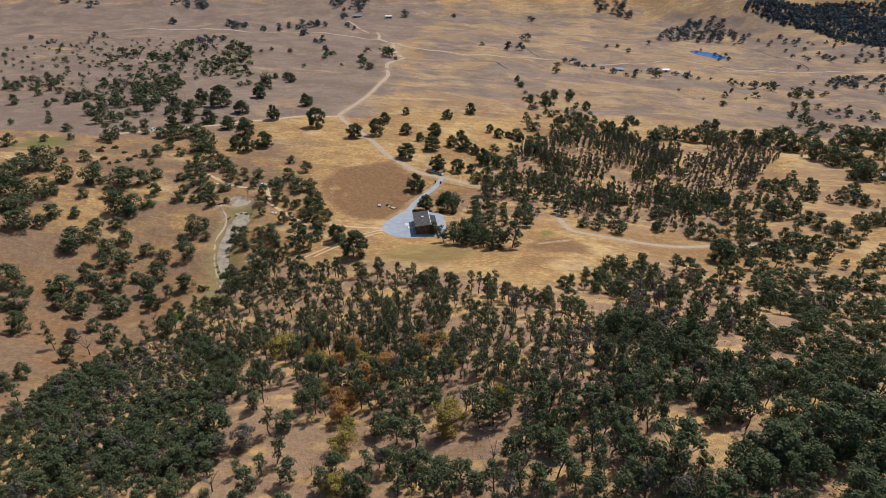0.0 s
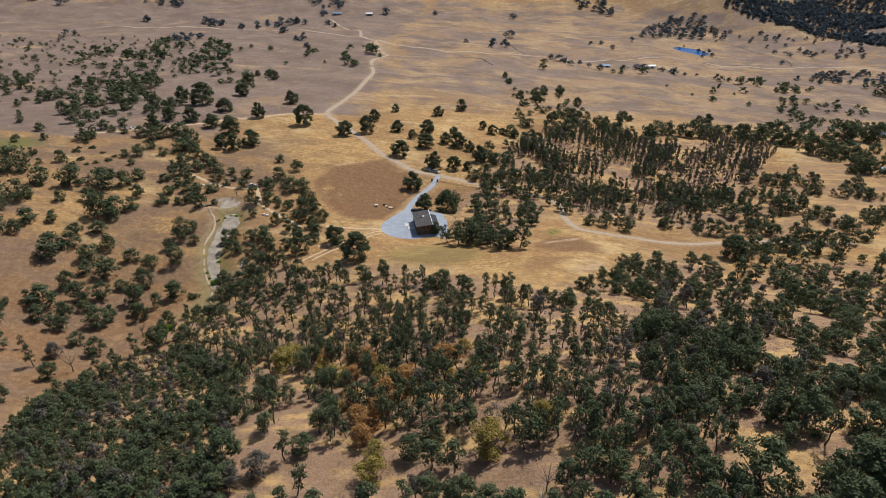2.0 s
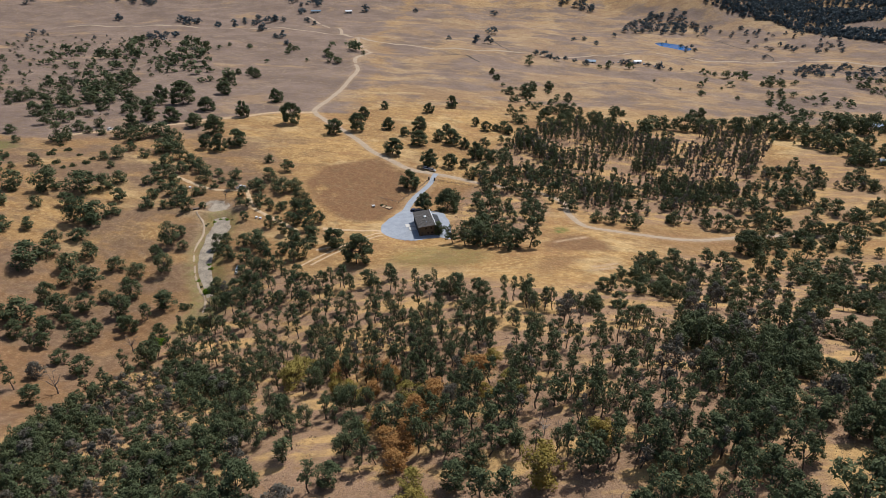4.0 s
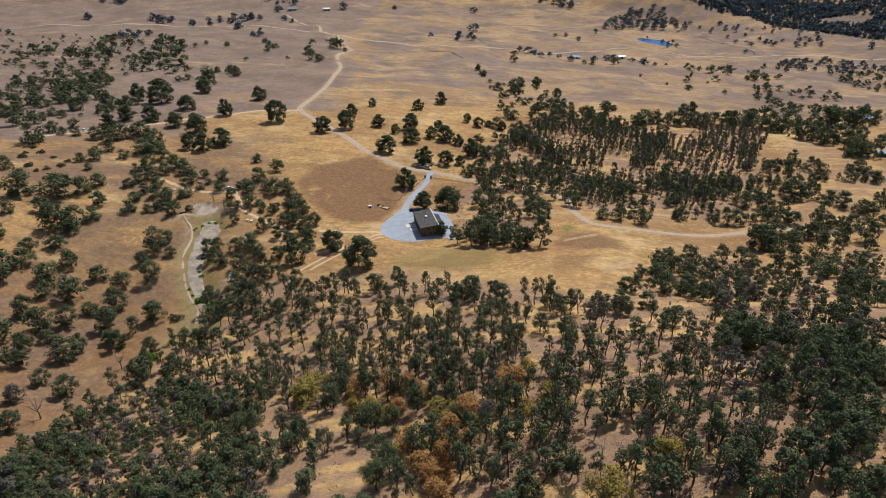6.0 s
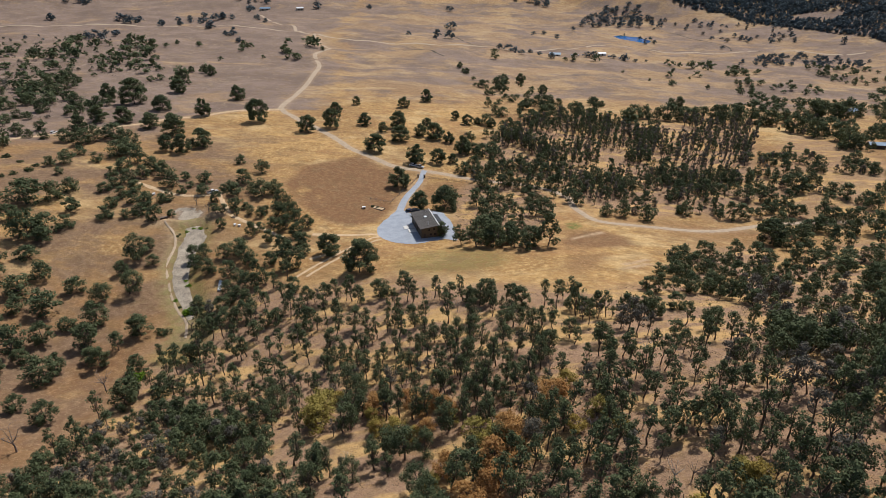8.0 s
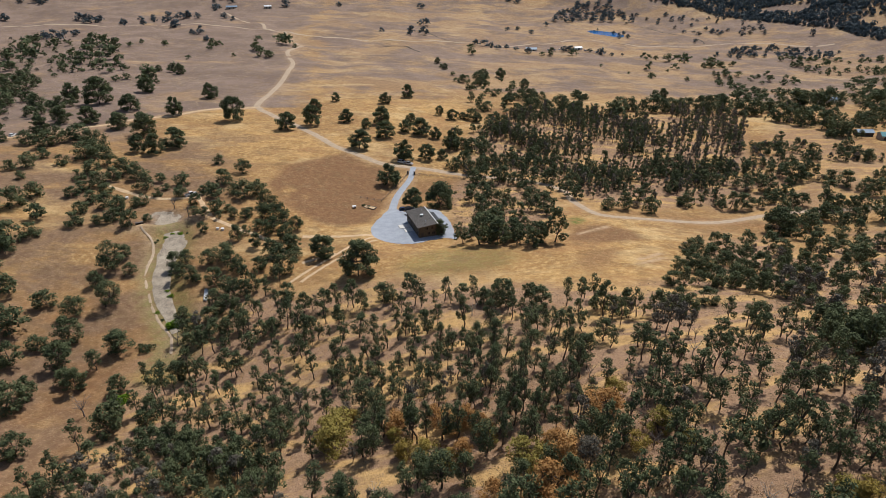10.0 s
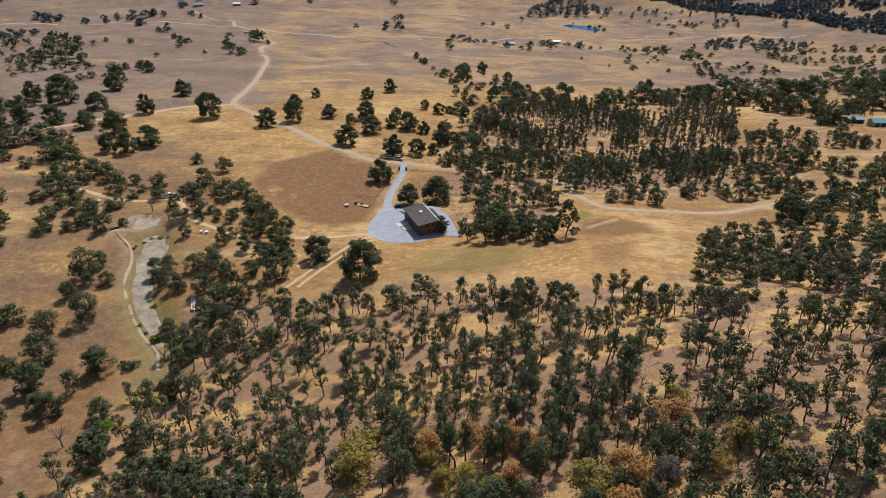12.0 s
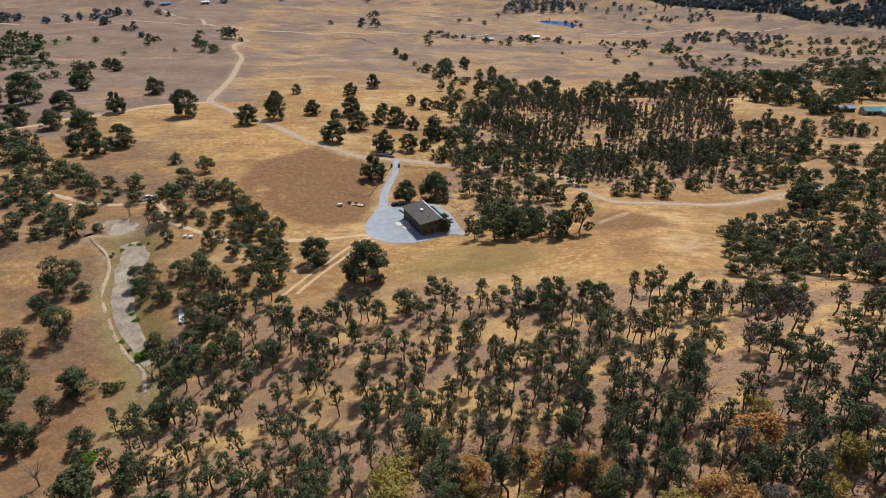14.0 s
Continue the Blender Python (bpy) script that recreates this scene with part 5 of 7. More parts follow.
OAKS_FAR_WEST_A = [(-379, 789, 9.0), (-354, 764, 9.0), (-363, 742, 9.0), (-333, 731, 8.7), (-336, 707, 9.0), (-344, 688, 8.8), (-314, 677, 8.7), (-353, 682, 7.3), (-348, 646, 6.1), (-329, 643, 7.7), (-316, 647, 8.4), (-289, 624, 5.4), (-334, 612, 5.3), (-315, 602, 6.5), (-305, 609, 5.3), (-282, 588, 5.6), (-355, 637, 3.8), (-273, 600, 4.7), (-262, 554, 3.9), (-256, 561, 4.4), (-246, 577, 7.5), (-231, 533, 5.8), (-224, 541, 2.8), (-242, 599, 2.6), (-228, 596, 5.7), (-445, 766, 9.0), (-427, 725, 9.0), (-386, 669, 8.6), (-413, 678, 8.7), (-426, 669, 8.6), (-377, 608, 6.6), (-457, 704, 6.0)]
OAKS_FAR_WEST_B = [(-484, 716, 7.7), (-499, 710, 7.6), (-477, 659, 7.1), (-477, 691, 5.9), (-453, 808, 6.2), (-462, 847, 6.4), (-434, 821, 6.3), (-436, 865, 6.6), (-470, 820, 5.6), (-415, 769, 6.5), (-425, 753, 4.8), (-419, 605, 5.2), (-403, 610, 4.8), (-388, 598, 3.9), (-369, 549, 6.0), (-346, 537, 8.2), (-328, 522, 6.9), (-335, 497, 8.7), (-306, 461, 8.2), (-291, 457, 7.1), (-282, 463, 6.1), (-352, 507, 5.6), (-337, 458, 5.1), (-313, 428, 6.7), (-360, 490, 4.3), (-375, 503, 4.4), (-318, 418, 3.7), (-255, 436, 4.8), (-251, 410, 4.6), (-235, 405, 4.5), (-282, 378, 6.0), (-294, 385, 3.5)]
OAKS_FAR_WEST_C = [(-329, 761, 3.9), (-324, 783, 3.3), (-303, 794, 4.0), (-264, 829, 4.2), (-236, 745, 5.1), (-234, 776, 4.6), (-186, 746, 4.4), (-174, 706, 6.0), (-163, 702, 4.2), (-293, 876, 3.7), (-285, 876, 5.2), (-158, 777, 9.0), (-145, 761, 3.9), (-431, 1001, 5.9), (-427, 1055, 4.4), (-398, 990, 5.0), (-410, 1061, 5.3), (-377, 1018, 6.8), (-379, 1051, 5.3), (-364, 1049, 8.7), (-353, 1058, 7.0), (-336, 1048, 6.1), (-340, 948, 6.4), (-477, 983, 5.8), (-468, 983, 6.6), (-468, 1002, 5.9), (-618, 1037, 5.2), (-398, 1094, 4.5)]
OAKS_FAR_WEST = OAKS_FAR_WEST_A + OAKS_FAR_WEST_B + OAKS_FAR_WEST_C
# every tree placed singly, and the house, keep the random ones off
SINGLE = OAKS_SLOPE + OAKS_CREEK + OAKS_GROVE + OAKS_RISE + OAKS_EAST + OAKS_WEST + OAKS_FAR_WEST + OAKS_GREY + OAKS_RUST + OAKS_GOLD + TREES_FIELD + TREES_ROAD + TREES_HOUSE
HOLES = [(x, y, r * 0.9) for x, y, r in SINGLE] + [(HOUSE.x, HOUSE.y, 20)]
MIXED = (("oak", 0.86), ("grey", 0.14))
scatter(GLADE, 5.8, 1.5, 43, MIXED, HOLES)
GLADE_COUNT = len(PLACED)
scatter(THICKET, 3.0, 1.85, 22, (("oak", 0.88), ("grey", 0.12)), HOLES)
THICKET_COUNT = len(PLACED)
scatter(WOOD_BACK, 7.5, 2.2, 29, MIXED, HOLES)
scatter(WOOD_BANK, 5.6, 2.3, 41, (("oak", 0.8), ("grey", 0.2)), HOLES + [(124, 161, 4), (95, 137, 4), (97, 133, 4)])
NEAR_COUNT = len(PLACED)
scatter(RISE_DENSE, 3.9, 1.85, 4, (("oak", 0.78), ("grey", 0.22)), HOLES, patchy=-0.26)
scatter(RISE_GREY, 4.4, 1.85, 5, (("oak", 0.5), ("grey", 0.5)), HOLES, patchy=-0.28)
scatter(RISE_LOW, 4.8, 1.6, 36, (("oak", 0.8), ("grey", 0.2)), HOLES, patchy=-0.2)
SLENDER_COUNT = len(PLACED)
scatter(HEDGE_B, 8.5, 5.0, 26, (("oak", 1.0),), HOLES, [SURVEYED])
scatter(WOOD_FAR_EAST, 10.5, 4.4, 27, (("oak", 1.0),), HOLES, [SURVEYED], patchy=-0.12)
MID_COUNT = len(PLACED)
scatter(SCATTER_WEST, 21, 2.4, 9, (("oak", 0.7), ("grey", 0.3)), HOLES, patchy=-0.12)
scatter(WOOD_WEST, 20, 2.2, 8, (("oak", 0.6), ("grey", 0.4)), HOLES, patchy=-0.2)
scatter(SCATTER_EAST, 12, 4.0, 10, (("oak", 1.0),), HOLES, patchy=-0.05)
scatter(RIDGE_FOOT, 20, 4.6, 37, (("oak", 0.9), ("grey", 0.1)), HOLES, patchy=-0.25)
scatter(WOOD_LAKE, 14, 6.0, 11, (("oak", 1.0),), HOLES)
scatter(CREEK_TREES, 18, 3.0, 12, (("oak", 1.0),), HOLES)
for k, poly in enumerate(FARWOODS):
    scatter(poly, 20, 8.0, 30 + k, (("oak", 1.0),), (), most=120)
PLACED += [(x, y, r, "oak") for x, y, r in OAKS_FAR_WEST + TREES_FAR + TREES_RANCH + TREES_FARM + TREES_POND + OAKS_PLAIN]


def young_trees(trees, count, seed, small, large, widest=9.0):
    """Smaller trees close to the large ones, so that the glades stay open."""
    rng = np.random.default_rng(seed)
    old = np.array([q for q in trees if q[2] < widest])
    out = []
    for _ in range(count * 40):
        x, y, r = old[rng.integers(len(old))]
        size = small + (large - small) * rng.random()
        a, d = rng.random() * 6.283, r * 0.8 + size * (0.9 + 0.9 * rng.random())
        x, y = x + d * math.cos(a), y + d * math.sin(a)
        gap = np.hypot(old[:, 0] - x, old[:, 1] - y) - old[:, 2] * 0.6
        road = min(float(seg_dist(x, y, line)) for line in (ROAD_EAST, DRIVE, ROAD_MAIN))
        if gap.min() > size * 0.45 and road > 4 and all(math.hypot(x - q[0], y - q[1]) > q[2] + size for q in OAKS_RUST + OAKS_GOLD) and all(math.hypot(x - q[0], y - q[1]) > size * 1.5 for q in out):
            out.append((x, y, size, "oak" if rng.random() < 0.84 else "grey"))
            if len(out) >= count:
                break
    return out


FILL = young_trees([q for q in OAKS_SLOPE if -100 < q[0] < 120], 170, 71, 0.85, 1.5, 2.6)
FILL_EAST = young_trees([q for q in OAKS_EAST if q[1] < 222 or q[1] > 330] + [q for q in OAKS_SLOPE if q[0] > 62 and q[1] > 150], 250, 72, 1.4, 2.3)
FILL_SOUTH = young_trees([q for q in OAKS_SLOPE if q[1] < 104 and q[0] > -12 and q[0] + q[1] * 0.6 > 62], 100, 73, 1.2, 2.0)

FILL_RISE = young_trees([q for q in OAKS_RISE + OAKS_EAST if 285 < q[1] < 420], 170, 75, 1.3, 2.1)
FILL_HILL = young_trees([q for q in OAKS_SLOPE if q[0] > 64 and q[1] < 130], 130, 74, 1.5, 2.5)


def spread(protos):
    """The width of these trees' crowns at height 1."""
    return float(np.mean([2 * np.percentile(np.hypot(p[1][0][:, 0], p[1][0][:, 1]), 93) for p in protos]))


def massed(name, items, protos, label, seed, tall=0.88):
    """Many trees joined into a crowns mesh a leaf kind and one trunks mesh."""
    wide = spread(protos)
    rng = np.random.default_rng(seed)
    wv, wf, wo = [], [], 0
    leaf = {}
    xy = np.array([(x, y) for x, y, _, _ in items])
    zz = height(xy[:, 0], xy[:, 1])
    for (x, y, r, kind), z in zip(items, zz):
        (tv, tf), (lv, lf) = protos[rng.integers(len(protos))]
        a = rng.random() * 6.283
        s = r * 2 / wide * np.array((1, 1, tall * (1 + 0.34 * rng.random())))
        rot = np.array(((math.cos(a), -math.sin(a), 0), (math.sin(a), math.cos(a), 0), (0, 0, 1)))
        at = (x, y, z - 0.05)
        wv.append((tv * s) @ rot.T + at)
        wf.append(tf + wo)
        wo += len(tv)
        st = leaf.setdefault(kind, [[], [], 0, []])
        st[0].append((lv * s) @ rot.T + at)
        st[1].append(lf + st[2])
        st[2] += len(lv)
        st[3].append(np.full(len(lv), rng.random()))
    root = new(name)
    tagged(root, label, "woodland", kind="stuff")
    ob = new("trunks", mesh_of("trunks", np.concatenate(wv), np.concatenate(wf), MAT_BARK))
    ob.parent = root
    tagged(ob, kind="stuff")
    for kind, st in leaf.items():
        ob = new("crowns", mesh_of("crowns", np.concatenate(st[0]), np.concatenate(st[1]), MAT_LEAF[kind][1], dict(tint=np.concatenate(st[3]))))
        ob.parent = root
        tagged(ob, kind="stuff")


def tree_things(items, protos, label, group, seed, tall=0.76):
    """Trees one by one, each with its trunk and crown, on shared meshes."""
    wide = spread(protos)
    rng = np.random.default_rng(seed)
    first = {}
    for x, y, r, kind in items:
        k = int(rng.integers(len(protos)))
        s = r * 2 / wide
        m = pose(x, y, ground_z(x, y) - 0.05, 0, 0, rng.random() * 360) @ Matrix.Diagonal((s, s, s * tall * (1 + 0.34 * rng.random()), 1))
        key = (k, kind)
        if key not in first:
            (tv, tf), (lv, lf) = protos[k]
            root = new("oak_tree")
            t = new("trunk", mesh_of("trunk", tv, tf, MAT_BARK))
            smooth_faces(t.data)
            c = new("crown", mesh_of("crown", lv, lf, MAT_LEAF[kind][0]))
            t.parent = c.parent = root
            names = {"oak": "dark green", "grey": "greyish half-bare", "rust": "rust-brown", "gold": "yellowing", "lime": "bright green"}
            tagged(root, label % names[kind], "tree", group)
            root.matrix_basis = m
            first[key] = root
        else:
            o = copy_thing(first[key], Matrix())
            o.matrix_basis = m


ROUND = [oak(s, 1.0, 1.05, 60, 4800, 0.025, 0.18, 6, 0.02, 6) for s in range(6)]
OPEN = [oak(20 + s, 1.0, 0.95, 32, 2800, 0.022, 0.22, 6, 0.10, 5) for s in range(7)]
SPREAD = [oak(30 + s, 1.0, 0.74, 30, 2400, 0.017, 0.28, 6, 0.14, 5) for s in range(8)]
SLIM = [oak(50 + s, 1.0, 0.46, 22, 1500, 0.0145, 0.36, 5, 0.24, 4) for s in range(12)]
LOW = [oak(240 + s, 1.0, 1.0, 34, 2600, 0.023, 0.2, 5, 0.08, 6) for s in range(4)]
LARGE = [oak(90 + s, 1.0, 0.95, 40, 2500, 0.026, 0.22, 4, 0.06, 5) for s in range(6)]
# lighter trees for the woods that are joined
SLIM_WOOD = [oak(60 + s, 1.0, 0.46, 20, 600, 0.0225, 0.36, 4, 0.24, 4) for s in range(12)]
SPREAD_WOOD = [oak(80 + s, 1.0, 0.74, 26, 860, 0.032, 0.26, 4, 0.12, 4) for s in range(9)]
ROUND_WOOD = [oak(260 + s, 1.0, 1.05, 26, 1000, 0.041, 0.2, 4, 0.04, 4) for s in range(9)]
THICK_WOOD = [oak(100 + s, 1.0, 0.74, 20, 680, 0.035, 0.30, 4, 0.12, 3) for s in range(9)]
THIN = [oak(150 + s, 1.0, 0.34, 11, 230, 0.034, 0.36, 3, 0.18, 3) for s in range(9)]
WIDE = [oak(180 + s, 1.0, 1.0, 14, 260, 0.066, 0.2, 3, 0.06, 3) for s in range(8)]
FAR = [oak(200 + s, 1.0, 1.1, 11, 110, 0.12, 0.2, 3, 0.14, 1) for s in range(6)]
TINY = [oak(220 + s, 1.0, 1.1, 8, 44, 0.24, 0.2, 3, 0.1, 1) for s in range(5)]


def of_kind(trees, kind="oak"):
    return [(x, y, r, kind) for x, y, r in trees]


def nearest(trees, count):
    """The trees nearest to the middle of the wooded slope, and the rest."""
    some = sorted(trees, key=lambda q: math.hypot(q[0] + 20, q[1] - 125))
    return some[:count], some[count:]


tree_things(of_kind(TREES_FIELD + TREES_ROAD + TREES_HOUSE), ROUND, "%s spreading oak standing on dry grass", "lone oaks", 5, 0.80)
def clear_of_autumn(q):
    return all(math.hypot(q[0] - p[0], q[1] - p[1]) > 0.7 * p[2] for p in OAKS_RUST + OAKS_GOLD)


slim_near, slim_rest = nearest([q for q in of_kind(OAKS_SLOPE) + of_kind(OAKS_GREY, "grey") if q[2] < 2.3 and clear_of_autumn(q)], 120)
broad_near, broad_rest = nearest([q for q in of_kind(OAKS_SLOPE) + of_kind(OAKS_GREY, "grey") if q[2] >= 2.3], 40)
creek_near, creek_rest = nearest(of_kind(OAKS_CREEK), 50)
tree_things(slim_near, SLIM, "%s slender oak on the wooded slope", "oaks on the slope", 6, 0.97)
tree_things(broad_near, SPREAD, "%s broad oak on the wooded slope", "oaks on the slope", 15, 0.84)
tree_things(creek_near, OPEN, "%s open-crowned oak by the dry creek", "oaks by the creek", 25, 0.78)
tree_things(of_kind(OAKS_RUST, "rust") + of_kind(OAKS_GOLD, "gold"), LOW, "%s autumn tree in the wooded gully", "autumn trees", 35, 0.72)
massed("slope_oak_woodland", slim_rest + FILL + FILL_SOUTH + PLACED[:GLADE_COUNT], SLIM_WOOD, "oak woodland of slender trees over leaf-strewn soil", 7, 0.97)
massed("broad_oak_woodland", [q for q in broad_rest if q[2] < 2.8] + FILL_HILL, SPREAD_WOOD, "stand of broad oaks on the near slope", 16, 0.84)
massed("large_oaks", [q for q in broad_rest if q[2] >= 2.8], LARGE, "stand of large dark oaks on the near slope", 18, 0.78)
massed("creek_oak_woodland", creek_rest + of_kind(OAKS_WEST), ROUND_WOOD, "open-crowned oaks scattered over the brown western slope", 26, 0.70)
massed("grove_oaks", of_kind(OAKS_GROVE), SPREAD_WOOD, "grove of full-crowned dark oaks beside the house", 27, 0.78)
rise = of_kind([(x, y, r * (1.15 if y > 440 else 1)) for x, y, r in OAKS_RISE + OAKS_EAST]) + FILL_EAST + FILL_RISE
massed("rise_oaks", [q for q in rise if q[2] < 3.6], SPREAD_WOOD, "oaks over the wooded rise and along the eastern road", 28, 0.74)
massed("round_oaks", [q for q in rise if q[2] >= 3.6], ROUND_WOOD, "round dark oaks in belts along the rise", 38, 0.80)
massed("oak_thicket", PLACED[GLADE_COUNT:THICKET_COUNT], THICK_WOOD, "dense oak thicket with closed dark green crowns", 7, 0.92)
massed("back_oaks", PLACED[THICKET_COUNT:NEAR_COUNT], SPREAD_WOOD, "stands of dark oaks on the hill top and the eastern bank", 17)
massed("far_oak_woodland", PLACED[NEAR_COUNT:SLENDER_COUNT], THIN, "dense slender oak woodland on a gentle rise", 8, 0.90)
massed("oak_belt", PLACED[SLENDER_COUNT:MID_COUNT], WIDE, "belt of round dark oaks along the rise", 18, 0.72)
FAR_COUNT = len(PLACED)
# the ridge oaks wear the leaf colour that has haze mixed in
scatter(RIDGE, 6.6, 4.6, 13, (("haze_oak", 1.0),), RIDGE_GAPS, most=5200)
scatter(RIDGE_B, 9.5, 5.6, 14, (("haze_oak", 1.0),), (), [RIDGE], most=1500)
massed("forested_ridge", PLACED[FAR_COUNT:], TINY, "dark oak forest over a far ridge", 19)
# oaks beyond y 820 get the haze-tinted leaf colour too
massed("distant_oaks", [(x, y, r, "haze_oak" if kind == "oak" and y > 820 else kind) for x, y, r, kind in PLACED[MID_COUNT:FAR_COUNT]], FAR, "distant scattered oaks on the plain", 9, 0.66)


# ---- dry brush and fallen branches below the trees ----
def brush(name, areas, count, label, seed, size, kinds):
    """Low clumps of dry stems and small leaves, joined by colour."""
    rng = np.random.default_rng(seed)
    out = {k: [] for k, _ in kinds}
    names, odds = [k for k, _ in kinds], np.array([w for _, w in kinds])
    for poly in areas:
        p = np.array(poly)
        lo, hi = p.min(0), p.max(0)
        c = lo + rng.random((count * 3, 2)) * (hi - lo)
        c = c[inside(c[:, 0], c[:, 1], list(poly)) > 1][:count]
        for (x, y), z in zip(c, height(c[:, 0], c[:, 1])):
            n = 22
            w = size * (0.5 + rng.random())
            q = rng.normal(0, 0.42, (n, 3)) * (w, w, w * 0.45)
            q[:, 2] = np.abs(q[:, 2]) + 0.1
            e = rng.normal(0, 1, (n, 3, 3)) * w * 0.085 + (0, 0, 0.03)
            out[str(rng.choice(names, p=odds / odds.sum()))].append(q[:, None] + e + (x, y, z))
    root = new(name)
    tagged(root, label, "brush", kind="stuff")
    for k, v in out.items():
        if v:
            v = np.concatenate(v).reshape(-1, 3)
            ob = new("clumps", mesh_of("clumps", v, np.arange(len(v)).reshape(-1, 3), MAT_LEAF[k][1], dict(tint=np.repeat(rng.random(len(v) // 66), 66))))
            ob.parent = root
            tagged(ob, kind="stuff")


brush("dry_brush", [WOOD_NEAR], 4500, "dry pinkish-grey brush and leaf litter under the oaks", 61, 0.8, (("straw", 0.8), ("grey", 0.2)))
brush("gully_brush", [GULLY], 900, "dry rust and straw coloured brush in the gully", 62, 1.1, (("straw", 0.45), ("rust", 0.2), ("gold", 0.12), ("oak", 0.23)))
brush("wood_brush", [WOOD_MID, GROVE], 700, "dry straw brush under the slender oaks", 63, 1.1, (("straw", 0.7), ("grey", 0.3)))
WOOD_SOUTH = [(28, 40), (34, 98), (52, 150), (76, 160), (132, 152), (135, 40)]
brush("south_brush", [WOOD_SOUTH], 1500, "dry brush among close-set oaks on the hill", 65, 0.9, (("straw", 0.75), ("grey", 0.25)))
brush("west_brush", [SCATTER_WEST, WOOD_WEST], 260, "grey-green brush scattered over the western plain", 64, 2.6, (("straw", 0.3), ("grey", 0.3), ("oak", 0.4)))
# ---- the barn house ----
def slab(bm, pts, thick):
    """A sloping plate: four upper corners, and its thickness."""
    top = [bm.verts.new(p) for p in pts]
    low = [bm.verts.new((p[0], p[1], p[2] - thick)) for p in pts]
    bm.faces.new(top)
    bm.faces.new(low[::-1])
    for i in range(4):
        j = (i + 1) % 4
        bm.faces.new((top[i], low[i], low[j], top[j]))


def window(parent, x, y, z, w, h, side):
    """A framed pane on a wall that faces -x (side 0) or -y (side 1)."""
    bm = bmesh.new()
    for a0, a1, b0, b1 in ((-w, w, h - 0.08, h), (-w, w, -h, -h + 0.08), (-w, -w + 0.08, -h, h), (w - 0.08, w, -h, h), (-0.03, 0.03, -h, h)):
        if side:
            box(bm, x + a0, y - 0.07, z + b0, x + a1, y + 0.02, z + b1)
        else:
            box(bm, x - 0.07, y + a0, z + b0, x + 0.02, y + a1, z + b1)
    win = part("window", bm, MAT_FRAME, parent)
    bm = bmesh.new()
    if side:
        box(bm, x - w + 0.06, y - 0.03, z - h + 0.06, x + w - 0.06, y + 0.01, z + h - 0.06)
    else:
        box(bm, x - 0.03, y - w + 0.06, z - h + 0.06, x + 0.01, y + w - 0.06, z + h - 0.06)
    part("pane", bm, MAT_GLASS, win)


